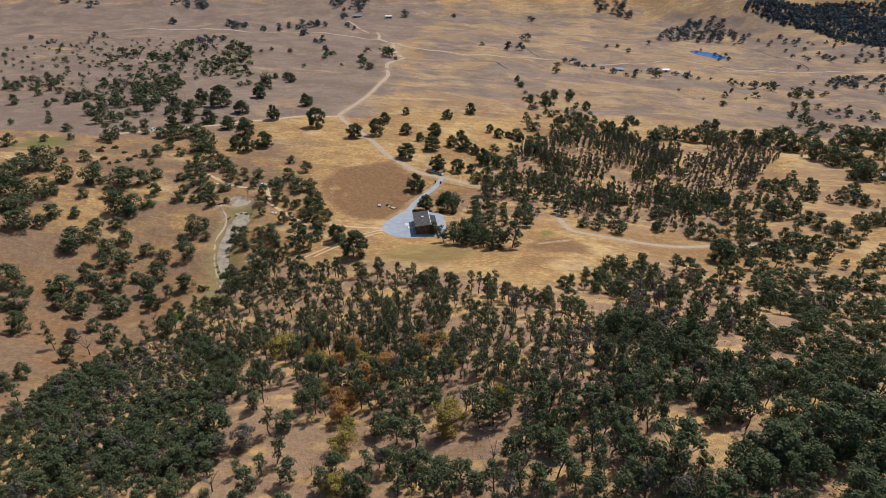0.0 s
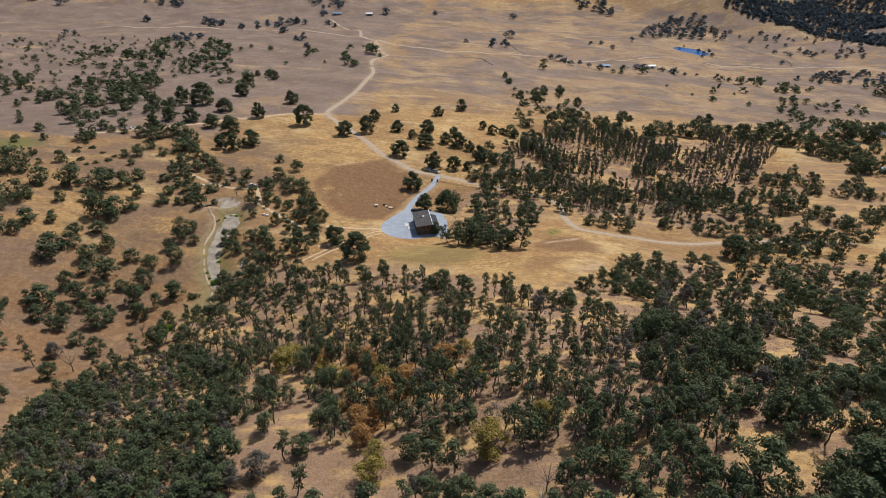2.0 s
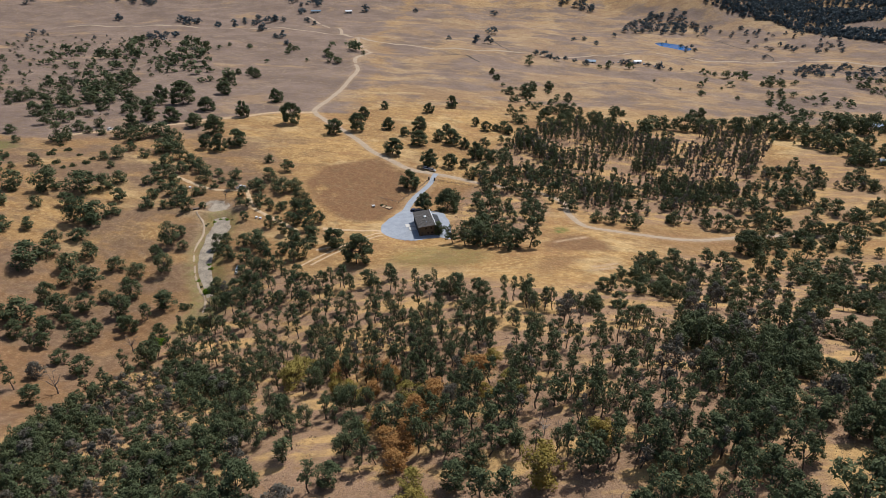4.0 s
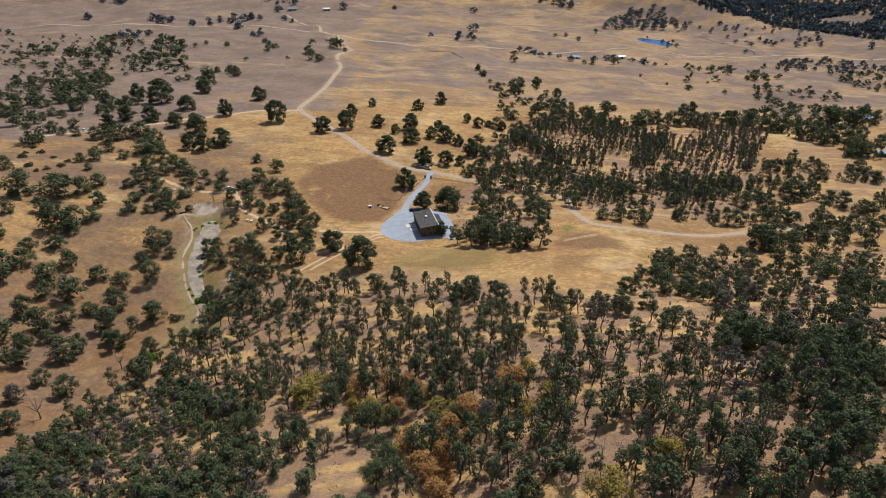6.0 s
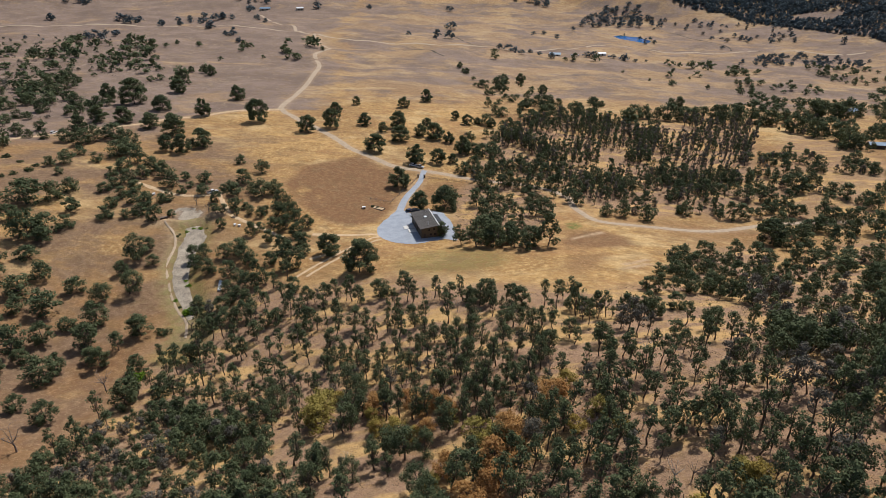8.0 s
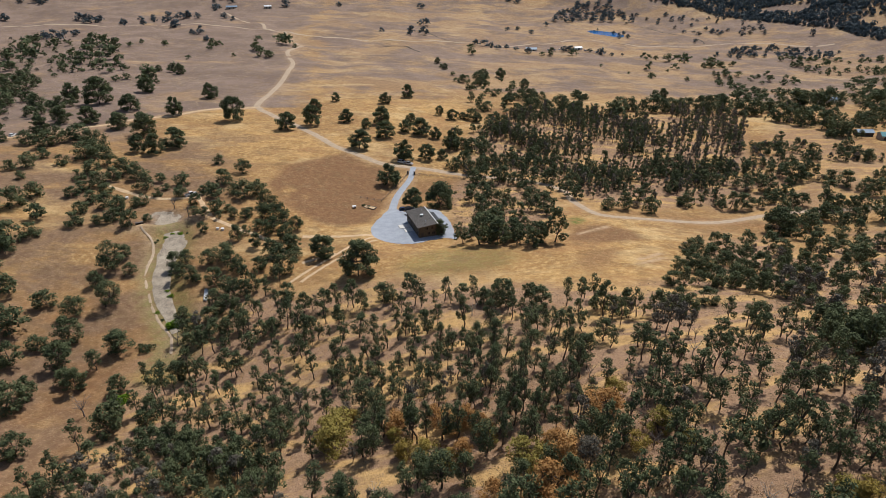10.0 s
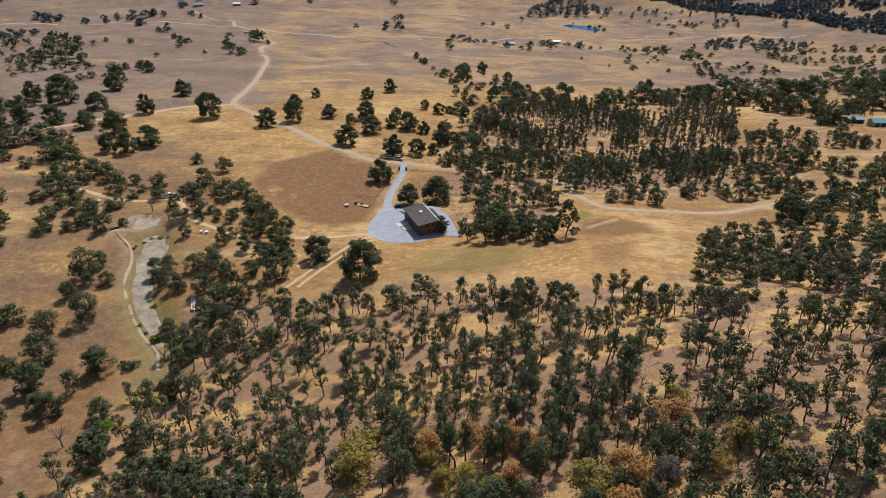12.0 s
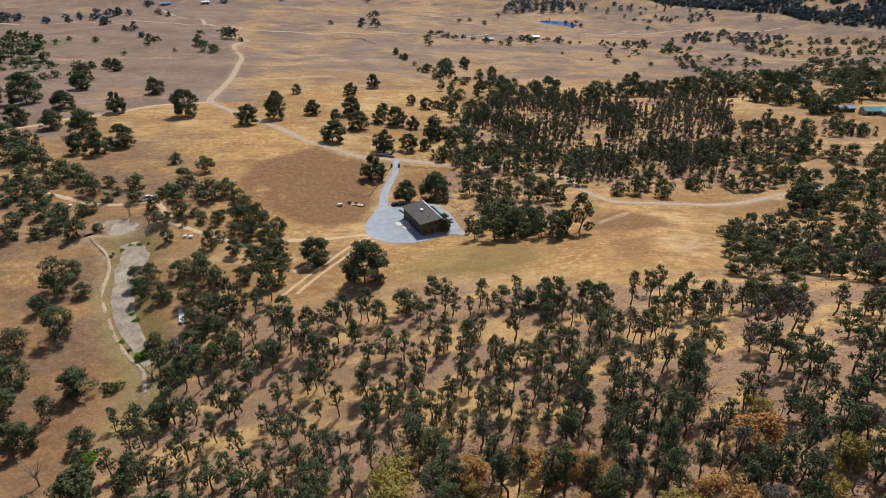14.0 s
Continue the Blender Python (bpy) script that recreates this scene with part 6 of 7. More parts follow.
def barn_house():
    turn = math.degrees(math.atan2(17.0, -4.7)) - 90
    root = new("barn_house")
    root.matrix_world = pose(-17.3, 256.0, 0.12, 0, 0, turn)
    L, w = 8.7, 3.9
    eave, ridge = 4.7, 5.5
    # long walls, gables and the lower wing behind
    bm = bmesh.new()
    box(bm, -w, -L, -0.4, -w + 0.2, L, eave)
    part("wall", bm, MAT_WALL, root)
    for y0 in (-L, L - 0.2):
        bm = bmesh.new()
        vs = []
        for y in (y0 + 0.004, y0 + 0.196):
            vs.append([bm.verts.new(p) for p in ((-w + 0.2, y, -0.4), (w, y, -0.4), (w, y, ridge - 0.1), (-w + 0.2, y, eave))])
        bm.faces.new(vs[0])
        bm.faces.new(vs[1][::-1])
        for i in range(4):
            j = (i + 1) % 4
            bm.faces.new((vs[0][i], vs[1][i], vs[1][j], vs[0][j]))
        part("gable_wall", bm, MAT_WALL, root)
    bm = bmesh.new()
    box(bm, w - 0.2, -L + 0.2, -0.4, w - 0.004, L - 0.2, ridge - 0.1)
    part("rear_wall", bm, MAT_WALL, root)
    bm = bmesh.new()
    box(bm, w, -L + 1.2, -0.4, w + 3.4, L - 1.5, 3.0)
    part("wing_wall", bm, MAT_WALL, root)
    # siding battens on the two seen walls
    for k in range(24):
        y = -L + 0.35 + k * (2 * L - 0.7) / 23
        bm = bmesh.new()
        box(bm, -w - 0.035, y - 0.04, -0.1, -w - 0.002, y + 0.04, eave - 0.05)
        part("batten", bm, MAT_WALL, root)
    for k in range(11):
        x = -w + 0.3 + k * (2 * w - 0.6) / 10
        bm = bmesh.new()
        box(bm, x - 0.04, -L - 0.035, -0.1, x + 0.04, -L - 0.002, eave - 0.05 + (x + w) / (2 * w) * (ridge - eave))
        part("batten", bm, MAT_WALL, root)
    # main roof: one broad slope with standing seams
    bm = bmesh.new()
    o = 0.55
    slab(bm, ((-w - o, -L - o, eave + 0.05), (w + 0.15, -L - o, ridge + 0.12), (w + 0.15, L + o, ridge + 0.12), (-w - o, L + o, eave + 0.05)), 0.16)
    roof = part("roof", bm, MAT_ROOF, root, "olive-grey standing-seam metal roof")
    n = 30
    for k in range(n + 1):
        y = -L - o + 0.05 + k * (2 * L + 2 * o - 0.1) / n
        bm = bmesh.new()
        slab(bm, ((-w - o, y - 0.03, eave + 0.11), (w + 0.1, y - 0.03, ridge + 0.175), (w + 0.1, y + 0.03, ridge + 0.175), (-w - o, y + 0.03, eave + 0.11)), 0.07)
        part("roof_seam", bm, MAT_ROOF, roof)
    bm = bmesh.new()
    box(bm, w + 0.02, -L - o, ridge + 0.1, w + 0.34, L + o, ridge + 0.26)
    part("ridge_cap", bm, MAT_WHITE, roof, "pale ridge flashing")
    bm = bmesh.new()
    box(bm, -w - o - 0.12, -L - o, eave - 0.16, -w - o + 0.02, L + o, eave + 0.02)
    part("gutter", bm, MAT_FRAME, roof)
    # lower roof over the wing, with its skylights
    bm = bmesh.new()
    slab(bm, ((w + 0.34, -L + 0.8, 4.0), (w + 3.9, -L + 0.8, 3.1), (w + 3.9, L - 1.1, 3.1), (w + 0.34, L - 1.1, 4.0)), 0.14)
    low = part("lower_roof", bm, MAT_ROOF_DARK, root, "dark lower metal roof over the wing")
    for k in range(16):
        y = -L + 1.2 + k * 0.95
        bm = bmesh.new()
        slab(bm, ((w + 0.4, y, 4.045), (w + 3.9, y, 3.165), (w + 3.9, y + 0.06, 3.165), (w + 0.4, y + 0.06, 4.045)), 0.06)
        part("roof_seam", bm, MAT_ROOF_DARK, low)
    for y in (-L + 2.0, -L + 3.9):
        bm = bmesh.new()
        slab(bm, ((w + 0.9, y, 4.02), (w + 2.4, y, 3.64), (w + 2.4, y + 1.1, 3.64), (w + 0.9, y + 1.1, 4.02)), 0.16)
        part("skylight", bm, MAT_WHITE, low, "white domed skylight")
    # roof vents
    bm = bmesh.new()
    box(bm, -0.1, 0.7, 5.0, 0.8, 1.7, 5.72)
    box(bm, -0.25, 0.55, 5.72, 0.95, 1.85, 5.84)
    part("roof_vent", bm, MAT_WHITE, roof, "white boxed roof vent")
    bm = bmesh.new()
    bmesh.ops.create_cone(bm, cap_ends=True, segments=12, radius1=0.14, radius2=0.14, depth=1.4, matrix=Matrix.Translation((-0.3, -L + 2.2, 5.8)))
    bmesh.ops.create_cone(bm, cap_ends=True, segments=12, radius1=0.26, radius2=0.08, depth=0.2, matrix=Matrix.Translation((-0.3, -L + 2.2, 6.6)))
    part("flue", bm, MAT_STEEL, roof, "steel stove flue with a cap")
    bm = bmesh.new()
    bmesh.ops.create_cone(bm, cap_ends=True, segments=10, radius1=0.08, radius2=0.08, depth=0.7, matrix=Matrix.Translation((1.9, L - 2.4, 5.6)))
    part("vent_pipe", bm, MAT_STEEL, roof)
    # doors and windows of the two seen sides
    for y in (3.9, -0.1):
        bm = bmesh.new()
        box(bm, -w - 0.09, y - 1.55, -0.1, -w + 0.01, y + 1.55, 3.0)
        d = part("garage_door", bm, MAT_DOOR, root, "dark ribbed garage door")
        for k in range(5):
            bm = bmesh.new()
            box(bm, -w - 0.13, y - 1.5, 0.1 + k * 0.57, -w - 0.092, y + 1.5, 0.56 + k * 0.57)
            part("door_panel", bm, MAT_DOOR, d)
    bm = bmesh.new()
    box(bm, -w - 0.09, -4.6, -0.1, -w + 0.01, -3.65, 2.05)
    d = part("door", bm, MAT_DOOR, root)
    bm = bmesh.new()
    bmesh.ops.create_uvsphere(bm, u_segments=8, v_segments=6, radius=0.05, matrix=Matrix.Translation((-w - 0.12, -4.5, 1.0)))
    part("handle", bm, MAT_STEEL, d)
    bm = bmesh.new()
    box(bm, -w + 0.9, -L - 0.09, -0.1, -w + 1.85, -L + 0.01, 2.05)
    part("door", bm, MAT_DOOR, root)
    for y, z in ((-6.6, 1.5), (6.9, 1.5), (-6.6, 3.7), (-2.3, 3.7), (1.9, 3.9), (5.9, 3.9)):
        window(root, -w, y, z, 0.6, 0.5, 0)
    for x, z in ((0.3, 1.5), (2.3, 1.5), (-0.6, 3.8), (1.8, 3.9)):
        window(root, x, -L, z, 0.55, 0.55, 1)
    # corner posts and a lean porch slab
    for x, y in ((-w, -L), (-w, L), (w, -L)):
        bm = bmesh.new()
        box(bm, x - 0.06, y - 0.06, -0.2, x + 0.1, y + 0.1, eave)
        part("corner_board", bm, MAT_FRAME, root)
    tagged(root, "brown two-storey barn house with an olive-grey metal roof, on gravel", "house")
    return root.matrix_world


MAT_GLASS = plain("dark_glass", (0.02, 0.025, 0.03), 0.08, 0.0, 0.1, 2.0)
MAT_FRAME = plain("dark_trim", (0.07, 0.055, 0.045), 0.6, 0, 0.15, 2.0)
MAT_DOOR = plain("dark_door_paint", (0.06, 0.052, 0.045), 0.55, 0, 0.12, 2.0)
MAT_STEEL = plain("galvanised_steel", (0.45, 0.46, 0.47), 0.4, 0.7, 0.1, 4.0)
MAT_RUBBER = plain("rubber", (0.02, 0.02, 0.02), 0.85, 0, 0.2, 5.0)
MAT_TEAL = plain("teal_metal_roof", (0.10, 0.29, 0.30), 0.5, 0, 0.15, 0.4)
MAT_BLUE_ROOF = plain("blue_grey_roof", (0.22, 0.30, 0.38), 0.5, 0, 0.12, 0.4)
MAT_TAN_WALL = plain("tan_wall", (0.40, 0.33, 0.25), 0.85, 0, 0.12, 0.6)
MAT_POLE = plain("grey_timber", (0.17, 0.14, 0.12), 0.9, 0, 0.3, 4.0)
MAT_PANEL = plain("solar_glass", (0.30, 0.33, 0.38), 0.15, 0.2, 0.1, 3.0)
MAT_SNAG = plain("bleached_wood", (0.42, 0.38, 0.33), 0.85, 0, 0.2, 4.0)
MAT_DEAD = plain("dead_grey_wood", (0.17, 0.14, 0.125), 0.9, 0, 0.25, 4.0)
at_house = barn_house()


def concrete_slab():
    for k, (x, y, lx, ly) in enumerate(((-6.6, 3.9, 2.4, 1.7), (-6.0, -0.1, 1.7, 1.6))):
        bm = bmesh.new()
        box(bm, x - lx, y - ly, -0.2, x + lx, y + ly, 0.22)
        bmesh.ops.bevel(bm, geom=bm.edges[:], offset=0.03, segments=1)
        ob = part("concrete_slab", bm, MAT_CONCRETE, None)
        ob.matrix_world = at_house
        tagged(ob, "pale concrete slab in front of a garage door", "slab", kind="structure")


concrete_slab()


# ---- vehicles ----
def wheel(parent, x, y):
    bm = bmesh.new()
    m = Matrix.Translation((x, y, 0.36)) @ Matrix.Rotation(radians(90), 4, "X")
    bmesh.ops.create_cone(bm, cap_ends=True, segments=16, radius1=0.36, radius2=0.36, depth=0.24, matrix=m)
    wh = part("wheel", bm, MAT_RUBBER, parent)
    bm = bmesh.new()
    bmesh.ops.create_cone(bm, cap_ends=True, segments=12, radius1=0.2, radius2=0.2, depth=0.26, matrix=m)
    part("rim", bm, MAT_STEEL, wh)


def vehicle(name, at, turn, paint, label, bed=False):
    """A car or, with a bed, a pickup: body shaped by cross-sections along its length."""
    root = new(name)
    root.matrix_world = pose(at[0], at[1], ground_z(*at) + 0.12, 0, 0, turn)
    # stations along x: half width, belt height, roof height (0: none)
    if bed:
        body = [(-2.7, 0.86, 0.95), (-2.6, 0.95, 1.05), (-0.75, 0.97, 1.08), (1.1, 0.97, 1.1), (2.3, 0.93, 1.02), (2.7, 0.82, 0.8)]
        cabin = [(-0.75, 0.9, 1.08), (-0.6, 0.78, 1.78), (0.6, 0.78, 1.8), (1.25, 0.86, 1.1)]
    else:
        body = [(-2.35, 0.80, 0.85), (-2.2, 0.90, 1.0), (-0.9, 0.93, 1.02), (1.0, 0.93, 1.0), (2.1, 0.88, 0.88), (2.38, 0.76, 0.7)]
        cabin = [(-2.1, 0.84, 1.0), (-1.7, 0.74, 1.62), (0.25, 0.75, 1.66), (1.15, 0.84, 1.0)]
    for nm, st, base, mat in (("body", body, 0.32, paint), ("cabin", cabin, None, MAT_GLASS)):
        bm = bmesh.new()
        rings = []
        for i, (x, hw, top) in enumerate(st):
            b = base if base is not None else st[0][2] - 0.02
            rings.append([bm.verts.new(p) for p in ((x, -hw, b), (x, -hw, (b + top) / 2), (x, -hw * 0.93, top), (x, hw * 0.93, top), (x, hw, (b + top) / 2), (x, hw, b))])
        for r0, r1 in zip(rings, rings[1:]):
            for i in range(6):
                j = (i + 1) % 6
                bm.faces.new((r0[i], r0[j], r1[j], r1[i]))
        bm.faces.new(rings[0][::-1])
        bm.faces.new(rings[-1])
        bmesh.ops.remove_doubles(bm, verts=bm.verts, dist=0.005)
        part(nm, bm, mat, root)
    bm = bmesh.new()
    x0, x1, z = (cabin[1][0], cabin[2][0], cabin[1][2])
    box(bm, x0 - 0.03, -0.74, z - 0.02, x1 + 0.03, 0.74, z + 0.05)
    bmesh.ops.bevel(bm, geom=bm.edges[:], offset=0.03, segments=1)
    part("roof_panel", bm, paint, root)
    if bed:
        bm = bmesh.new()
        box(bm, -2.5, -0.8, 1.04, -0.85, 0.8, 1.085)
        part("cargo_bed", bm, MAT_RUBBER, root, "dark open cargo bed")
    for x in (-1.45, 1.5):
        for y in (-0.86, 0.86):
            wheel(root, x, y)
    for y in (-0.62, 0.62):
        bm = bmesh.new()
        box(bm, body[-1][0] - 0.06, y - 0.16, 0.55, body[-1][0] + 0.03, y + 0.16, 0.7)
        part("headlight", bm, MAT_WHITE, root)
        bm = bmesh.new()
        box(bm, body[0][0] - 0.03, y - 0.12, 0.6, body[0][0] + 0.06, y + 0.12, 0.78)
        part("tail_light", bm, MAT_TAIL, root)
    tagged(root, label, "car")


MAT_TAIL = plain("red_lens", (0.35, 0.02, 0.02), 0.3)
PAINT_WHITE = plain("white_car_paint", (0.75, 0.75, 0.74), 0.25, 0, 0.04)
PAINT_SILVER = plain("silver_car_paint", (0.42, 0.42, 0.43), 0.3, 0.4, 0.05)
PAINT_NAVY = plain("navy_car_paint", (0.03, 0.045, 0.09), 0.25, 0, 0.1)
PAINT_BLACK = plain("black_car_paint", (0.025, 0.025, 0.03), 0.25, 0, 0.1)
vehicle("pickup_truck", (-21.8, 345.3), -25, PAINT_SILVER, "silver pickup truck parked at the road junction", True)
vehicle("car", (-25.4, 347.6), -20, PAINT_WHITE, "white car parked under an oak by the road")
vehicle("car", (-24.8, 277.7), 20, PAINT_NAVY, "dark blue car parked in shade behind the house")
vehicle("car", ((-24.8, 277.7)[0] + 2.6, (-24.8, 277.7)[1] - 1.8), 15, PAINT_BLACK, "black car parked beside the house wall")
vehicle("pickup_truck", (-120.8, 284.5), 35, PAINT_WHITE, "white pickup truck parked among creek oaks", True)
vehicle("car", (-241.0, 366.3), 80, PAINT_WHITE, "white car on the pasture track")


# ---- fences, gate, garden ----
def fence(a, b, gap, high, rails, label, group=""):
    """Posts and rails between two points, following the land."""
    root = new("fence")
    root.location = (a[0], a[1], ground_z(*a))
    n = max(1, int(math.hypot(b[0] - a[0], b[1] - a[1]) / gap))
    pts = [(a[0] + (b[0] - a[0]) * k / n, a[1] + (b[1] - a[1]) * k / n) for k in range(n + 1)]
    pts = [Vector((x, y, ground_z(x, y))) - root.location for x, y in pts]
    for p in pts:
        bm = bmesh.new()
        bmesh.ops.create_cone(bm, cap_ends=True, segments=8, radius1=0.09, radius2=0.075, depth=high + 0.4, matrix=Matrix.Translation(p + Vector((0, 0, high / 2 - 0.2))))
        part("post", bm, MAT_POLE, root)
    for p, q in zip(pts, pts[1:]):
        for k in range(rails):
            z = high * (k + 0.75) / rails
            v, f = tube([tuple(p + Vector((0, 0, z))), tuple((p + q) / 2 + Vector((0, 0, z - 0.02))), tuple(q + Vector((0, 0, z)))], (0.05, 0.05, 0.05), 5)
            ob = new("rail", mesh_of("rail", v, f, MAT_POLE))
            ob.parent = root
    tagged(root, label, "fence", group)


fence((-18.8, 330.1), (7.3, 326.3), 2.6, 1.2, 3, "weathered timber rail fence along the dirt road", "ranch fences")
fence((-22.3, 330.5), (-35.4, 291.3), 3.0, 1.1, 2, "weathered post fence beside the gravel driveway", "ranch fences")
fence((-35.4, 291.3), (-45.6, 293.9), 3.0, 1.1, 2, "weathered post fence round the garden plot", "ranch fences")


def gate_pillar(at):
    root = new("gate_pillar")
    root.location = (*at, ground_z(*at))
    bm = bmesh.new()
    box(bm, -0.4, -0.4, -0.4, 0.4, 0.4, 1.7)
    bmesh.ops.bevel(bm, geom=bm.edges[:], offset=0.04, segments=1)
    part("shaft", bm, MAT_FRAME, root)
    bm = bmesh.new()
    box(bm, -0.5, -0.5, 1.7, 0.5, 0.5, 1.86)
    bmesh.ops.bevel(bm, geom=bm.edges[:], offset=0.05, segments=1)
    part("cap", bm, MAT_POLE, root)
    tagged(root, "dark square gate pillar at the driveway mouth", "gate pillar", "gate pillars")


gate_pillar((-22.3, 330.5))
gate_pillar((-18.8, 330.1))


def garden_bed(at, turn):
    root = new("garden_bed")
    root.matrix_world = pose(*at, ground_z(*at) + 0.02, 0, 0, turn)
    for x0, y0, x1, y1 in ((-4.5, -1.4, 4.5, -1.25), (-4.5, 1.25, 4.5, 1.4), (-4.5, -1.25, -4.35, 1.25), (4.35, -1.25, 4.5, 1.25), (-0.08, -1.25, 0.08, 1.25)):
        bm = bmesh.new()
        box(bm, x0, y0, -0.3, x1, y1, 0.28)
        part("plank", bm, MAT_WOOD, root)
    bm = bmesh.new()
    box(bm, -4.35, -1.25, -0.3, 4.35, 1.25, 0.12)
    part("soil", bm, MAT_TRACK, root)
    rng = np.random.default_rng(3)
    for k in range(8):
        x, y = rng.uniform(-2.5, 2.5), rng.uniform(-0.9, 0.9)
        n = 40
        d = rng.normal(0, 0.2, (n, 3)) + (x, y, 0.4)
        v = np.stack([d + rng.normal(0, 0.12, (n, 3)) for _ in range(4)], 1).reshape(-1, 3)
        ob = new("plant", mesh_of("plant", v, np.arange(4 * n).reshape(-1, 4), MAT_LEAF["oak"][0]))
        ob.parent = root
    tagged(root, "timber raised garden bed with a few green plants", "garden bed")


garden_bed((-42.0, 283.9), -28)


def garden_cart(at):
    root = new("garden_cart")
    root.matrix_world = pose(*at, ground_z(*at) + 0.02, 0, 0, 15)
    bm = bmesh.new()
    vs = box(bm, -0.9, -0.6, 0.4, 0.9, 0.6, 1.05)
    for v in vs[:4]:
        v.co.x *= 0.8
        v.co.y *= 0.8
    part("tub", bm, MAT_WHITE, root)
    for y in (-0.6, 0.6):
        bm = bmesh.new()
        bmesh.ops.create_cone(bm, cap_ends=True, segments=14, radius1=0.32, radius2=0.32, depth=0.1, matrix=Matrix.Translation((0.3, y, 0.32)) @ Matrix.Rotation(radians(90), 4, "X"))
        part("wheel", bm, MAT_RUBBER, root)
    v, f = tube([(-0.9, 0, 0.8), (-1.5, 0, 0.7), (-1.9, 0, 0.3)], (0.04, 0.04, 0.04), 6)
    h = new("handle", mesh_of("handle", v, f, MAT_STEEL))
    h.parent = root
    tagged(root, "white garden cart standing on bare soil", "cart")


garden_cart((-47.6, 281.5))


def solar_panel(at):
    root = new("solar_panel")
    root.matrix_world = pose(*at, ground_z(*at), 0, 0, -20)
    bm = bmesh.new()
    bmesh.ops.create_cone(bm, cap_ends=True, segments=10, radius1=0.1, radius2=0.09, depth=4.2, matrix=Matrix.Translation((0, 0, 1.8)))
    part("pole", bm, MAT_STEEL, root)
    for k in range(4):
        bm = bmesh.new()
        box(bm, -2.06 + k * 1.04, -0.85, -0.03, -1.06 + k * 1.04, 0.85, 0.03, Matrix.Translation((0, 0, 4.0)) @ Matrix.Rotation(radians(-24), 4, "X"))
        part("panel", bm, MAT_PANEL, root)
    tagged(root, "pole-mounted solar panel above bare ground", "solar panel")


solar_panel((-9.5, 305.6))


def pipe_stack(at, turn):
    root = new("pipe_stack")
    root.matrix_world = pose(*at, ground_z(*at), 0, 0, turn)
    rng = np.random.default_rng(4)
    for k in range(7):
        x = (k % 4) * 0.36 - 0.5 + (0.18 if k > 3 else 0)
        z = 0.2 + (0.32 if k > 3 else 0)
        y = rng.uniform(-0.8, 0.8)
        v, f = tube([(x, y - 3.6, z), (x, y, z), (x + rng.normal(0, 0.05), y + 3.6, z)], (0.17, 0.17, 0.17), 10)
        ob = new("pipe", mesh_of("pipe", v, f, MAT_WHITE))
        ob.parent = root
    tagged(root, "stack of long white pipes lying under the oaks", "pipes")


pipe_stack((-93.7, 205.1), 12)


def tub(at, r):
    bm = bmesh.new()
    bmesh.ops.create_cone(bm, cap_ends=True, segments=18, radius1=r * 0.85, radius2=r, depth=0.8, matrix=Matrix.Translation((0, 0, 0.35)))
    bmesh.ops.create_cone(bm, cap_ends=True, segments=18, radius1=r * 1.05, radius2=r * 1.05, depth=0.08, matrix=Matrix.Translation((0, 0, 0.78)))
    ob = part("water_trough", bm, MAT_WHITE)
    ob.location = (*at, ground_z(*at))
    tagged(ob, "white round water trough on bare ground", "trough", "water troughs")


tx, ty = (-101.2, 252.4)
tub((tx, ty), 0.6)
tub((tx + 2.1, ty - 0.5), 0.7)
tub((-146.9, 279.4), 0.7)


def culvert(at):
    root = new("culvert")
    root.matrix_world = pose(*at, ground_z(*at), 0, 0, 30)
    bm = bmesh.new()
    box(bm, -1.5, -0.5, -0.6, -1.2, 0.6, 1.0)
    box(bm, 1.2, -0.5, -0.6, 1.5, 0.6, 1.0)
    box(bm, -1.5, -0.5, 1.0, 1.5, 0.6, 1.25)
    part("headwall", bm, MAT_POLE, root)
    # a black slab fills the opening in place of the shade inside
    bm = bmesh.new()
    box(bm, -1.2, 0.2, -0.6, 1.2, 0.55, 1.0)
    part("mouth", bm, MAT_RUBBER, root, "black slab standing in for the shade inside the culvert")
    tagged(root, "small dark culvert at the head of the creek", "culvert")


culvert((-133.1, 255.2))


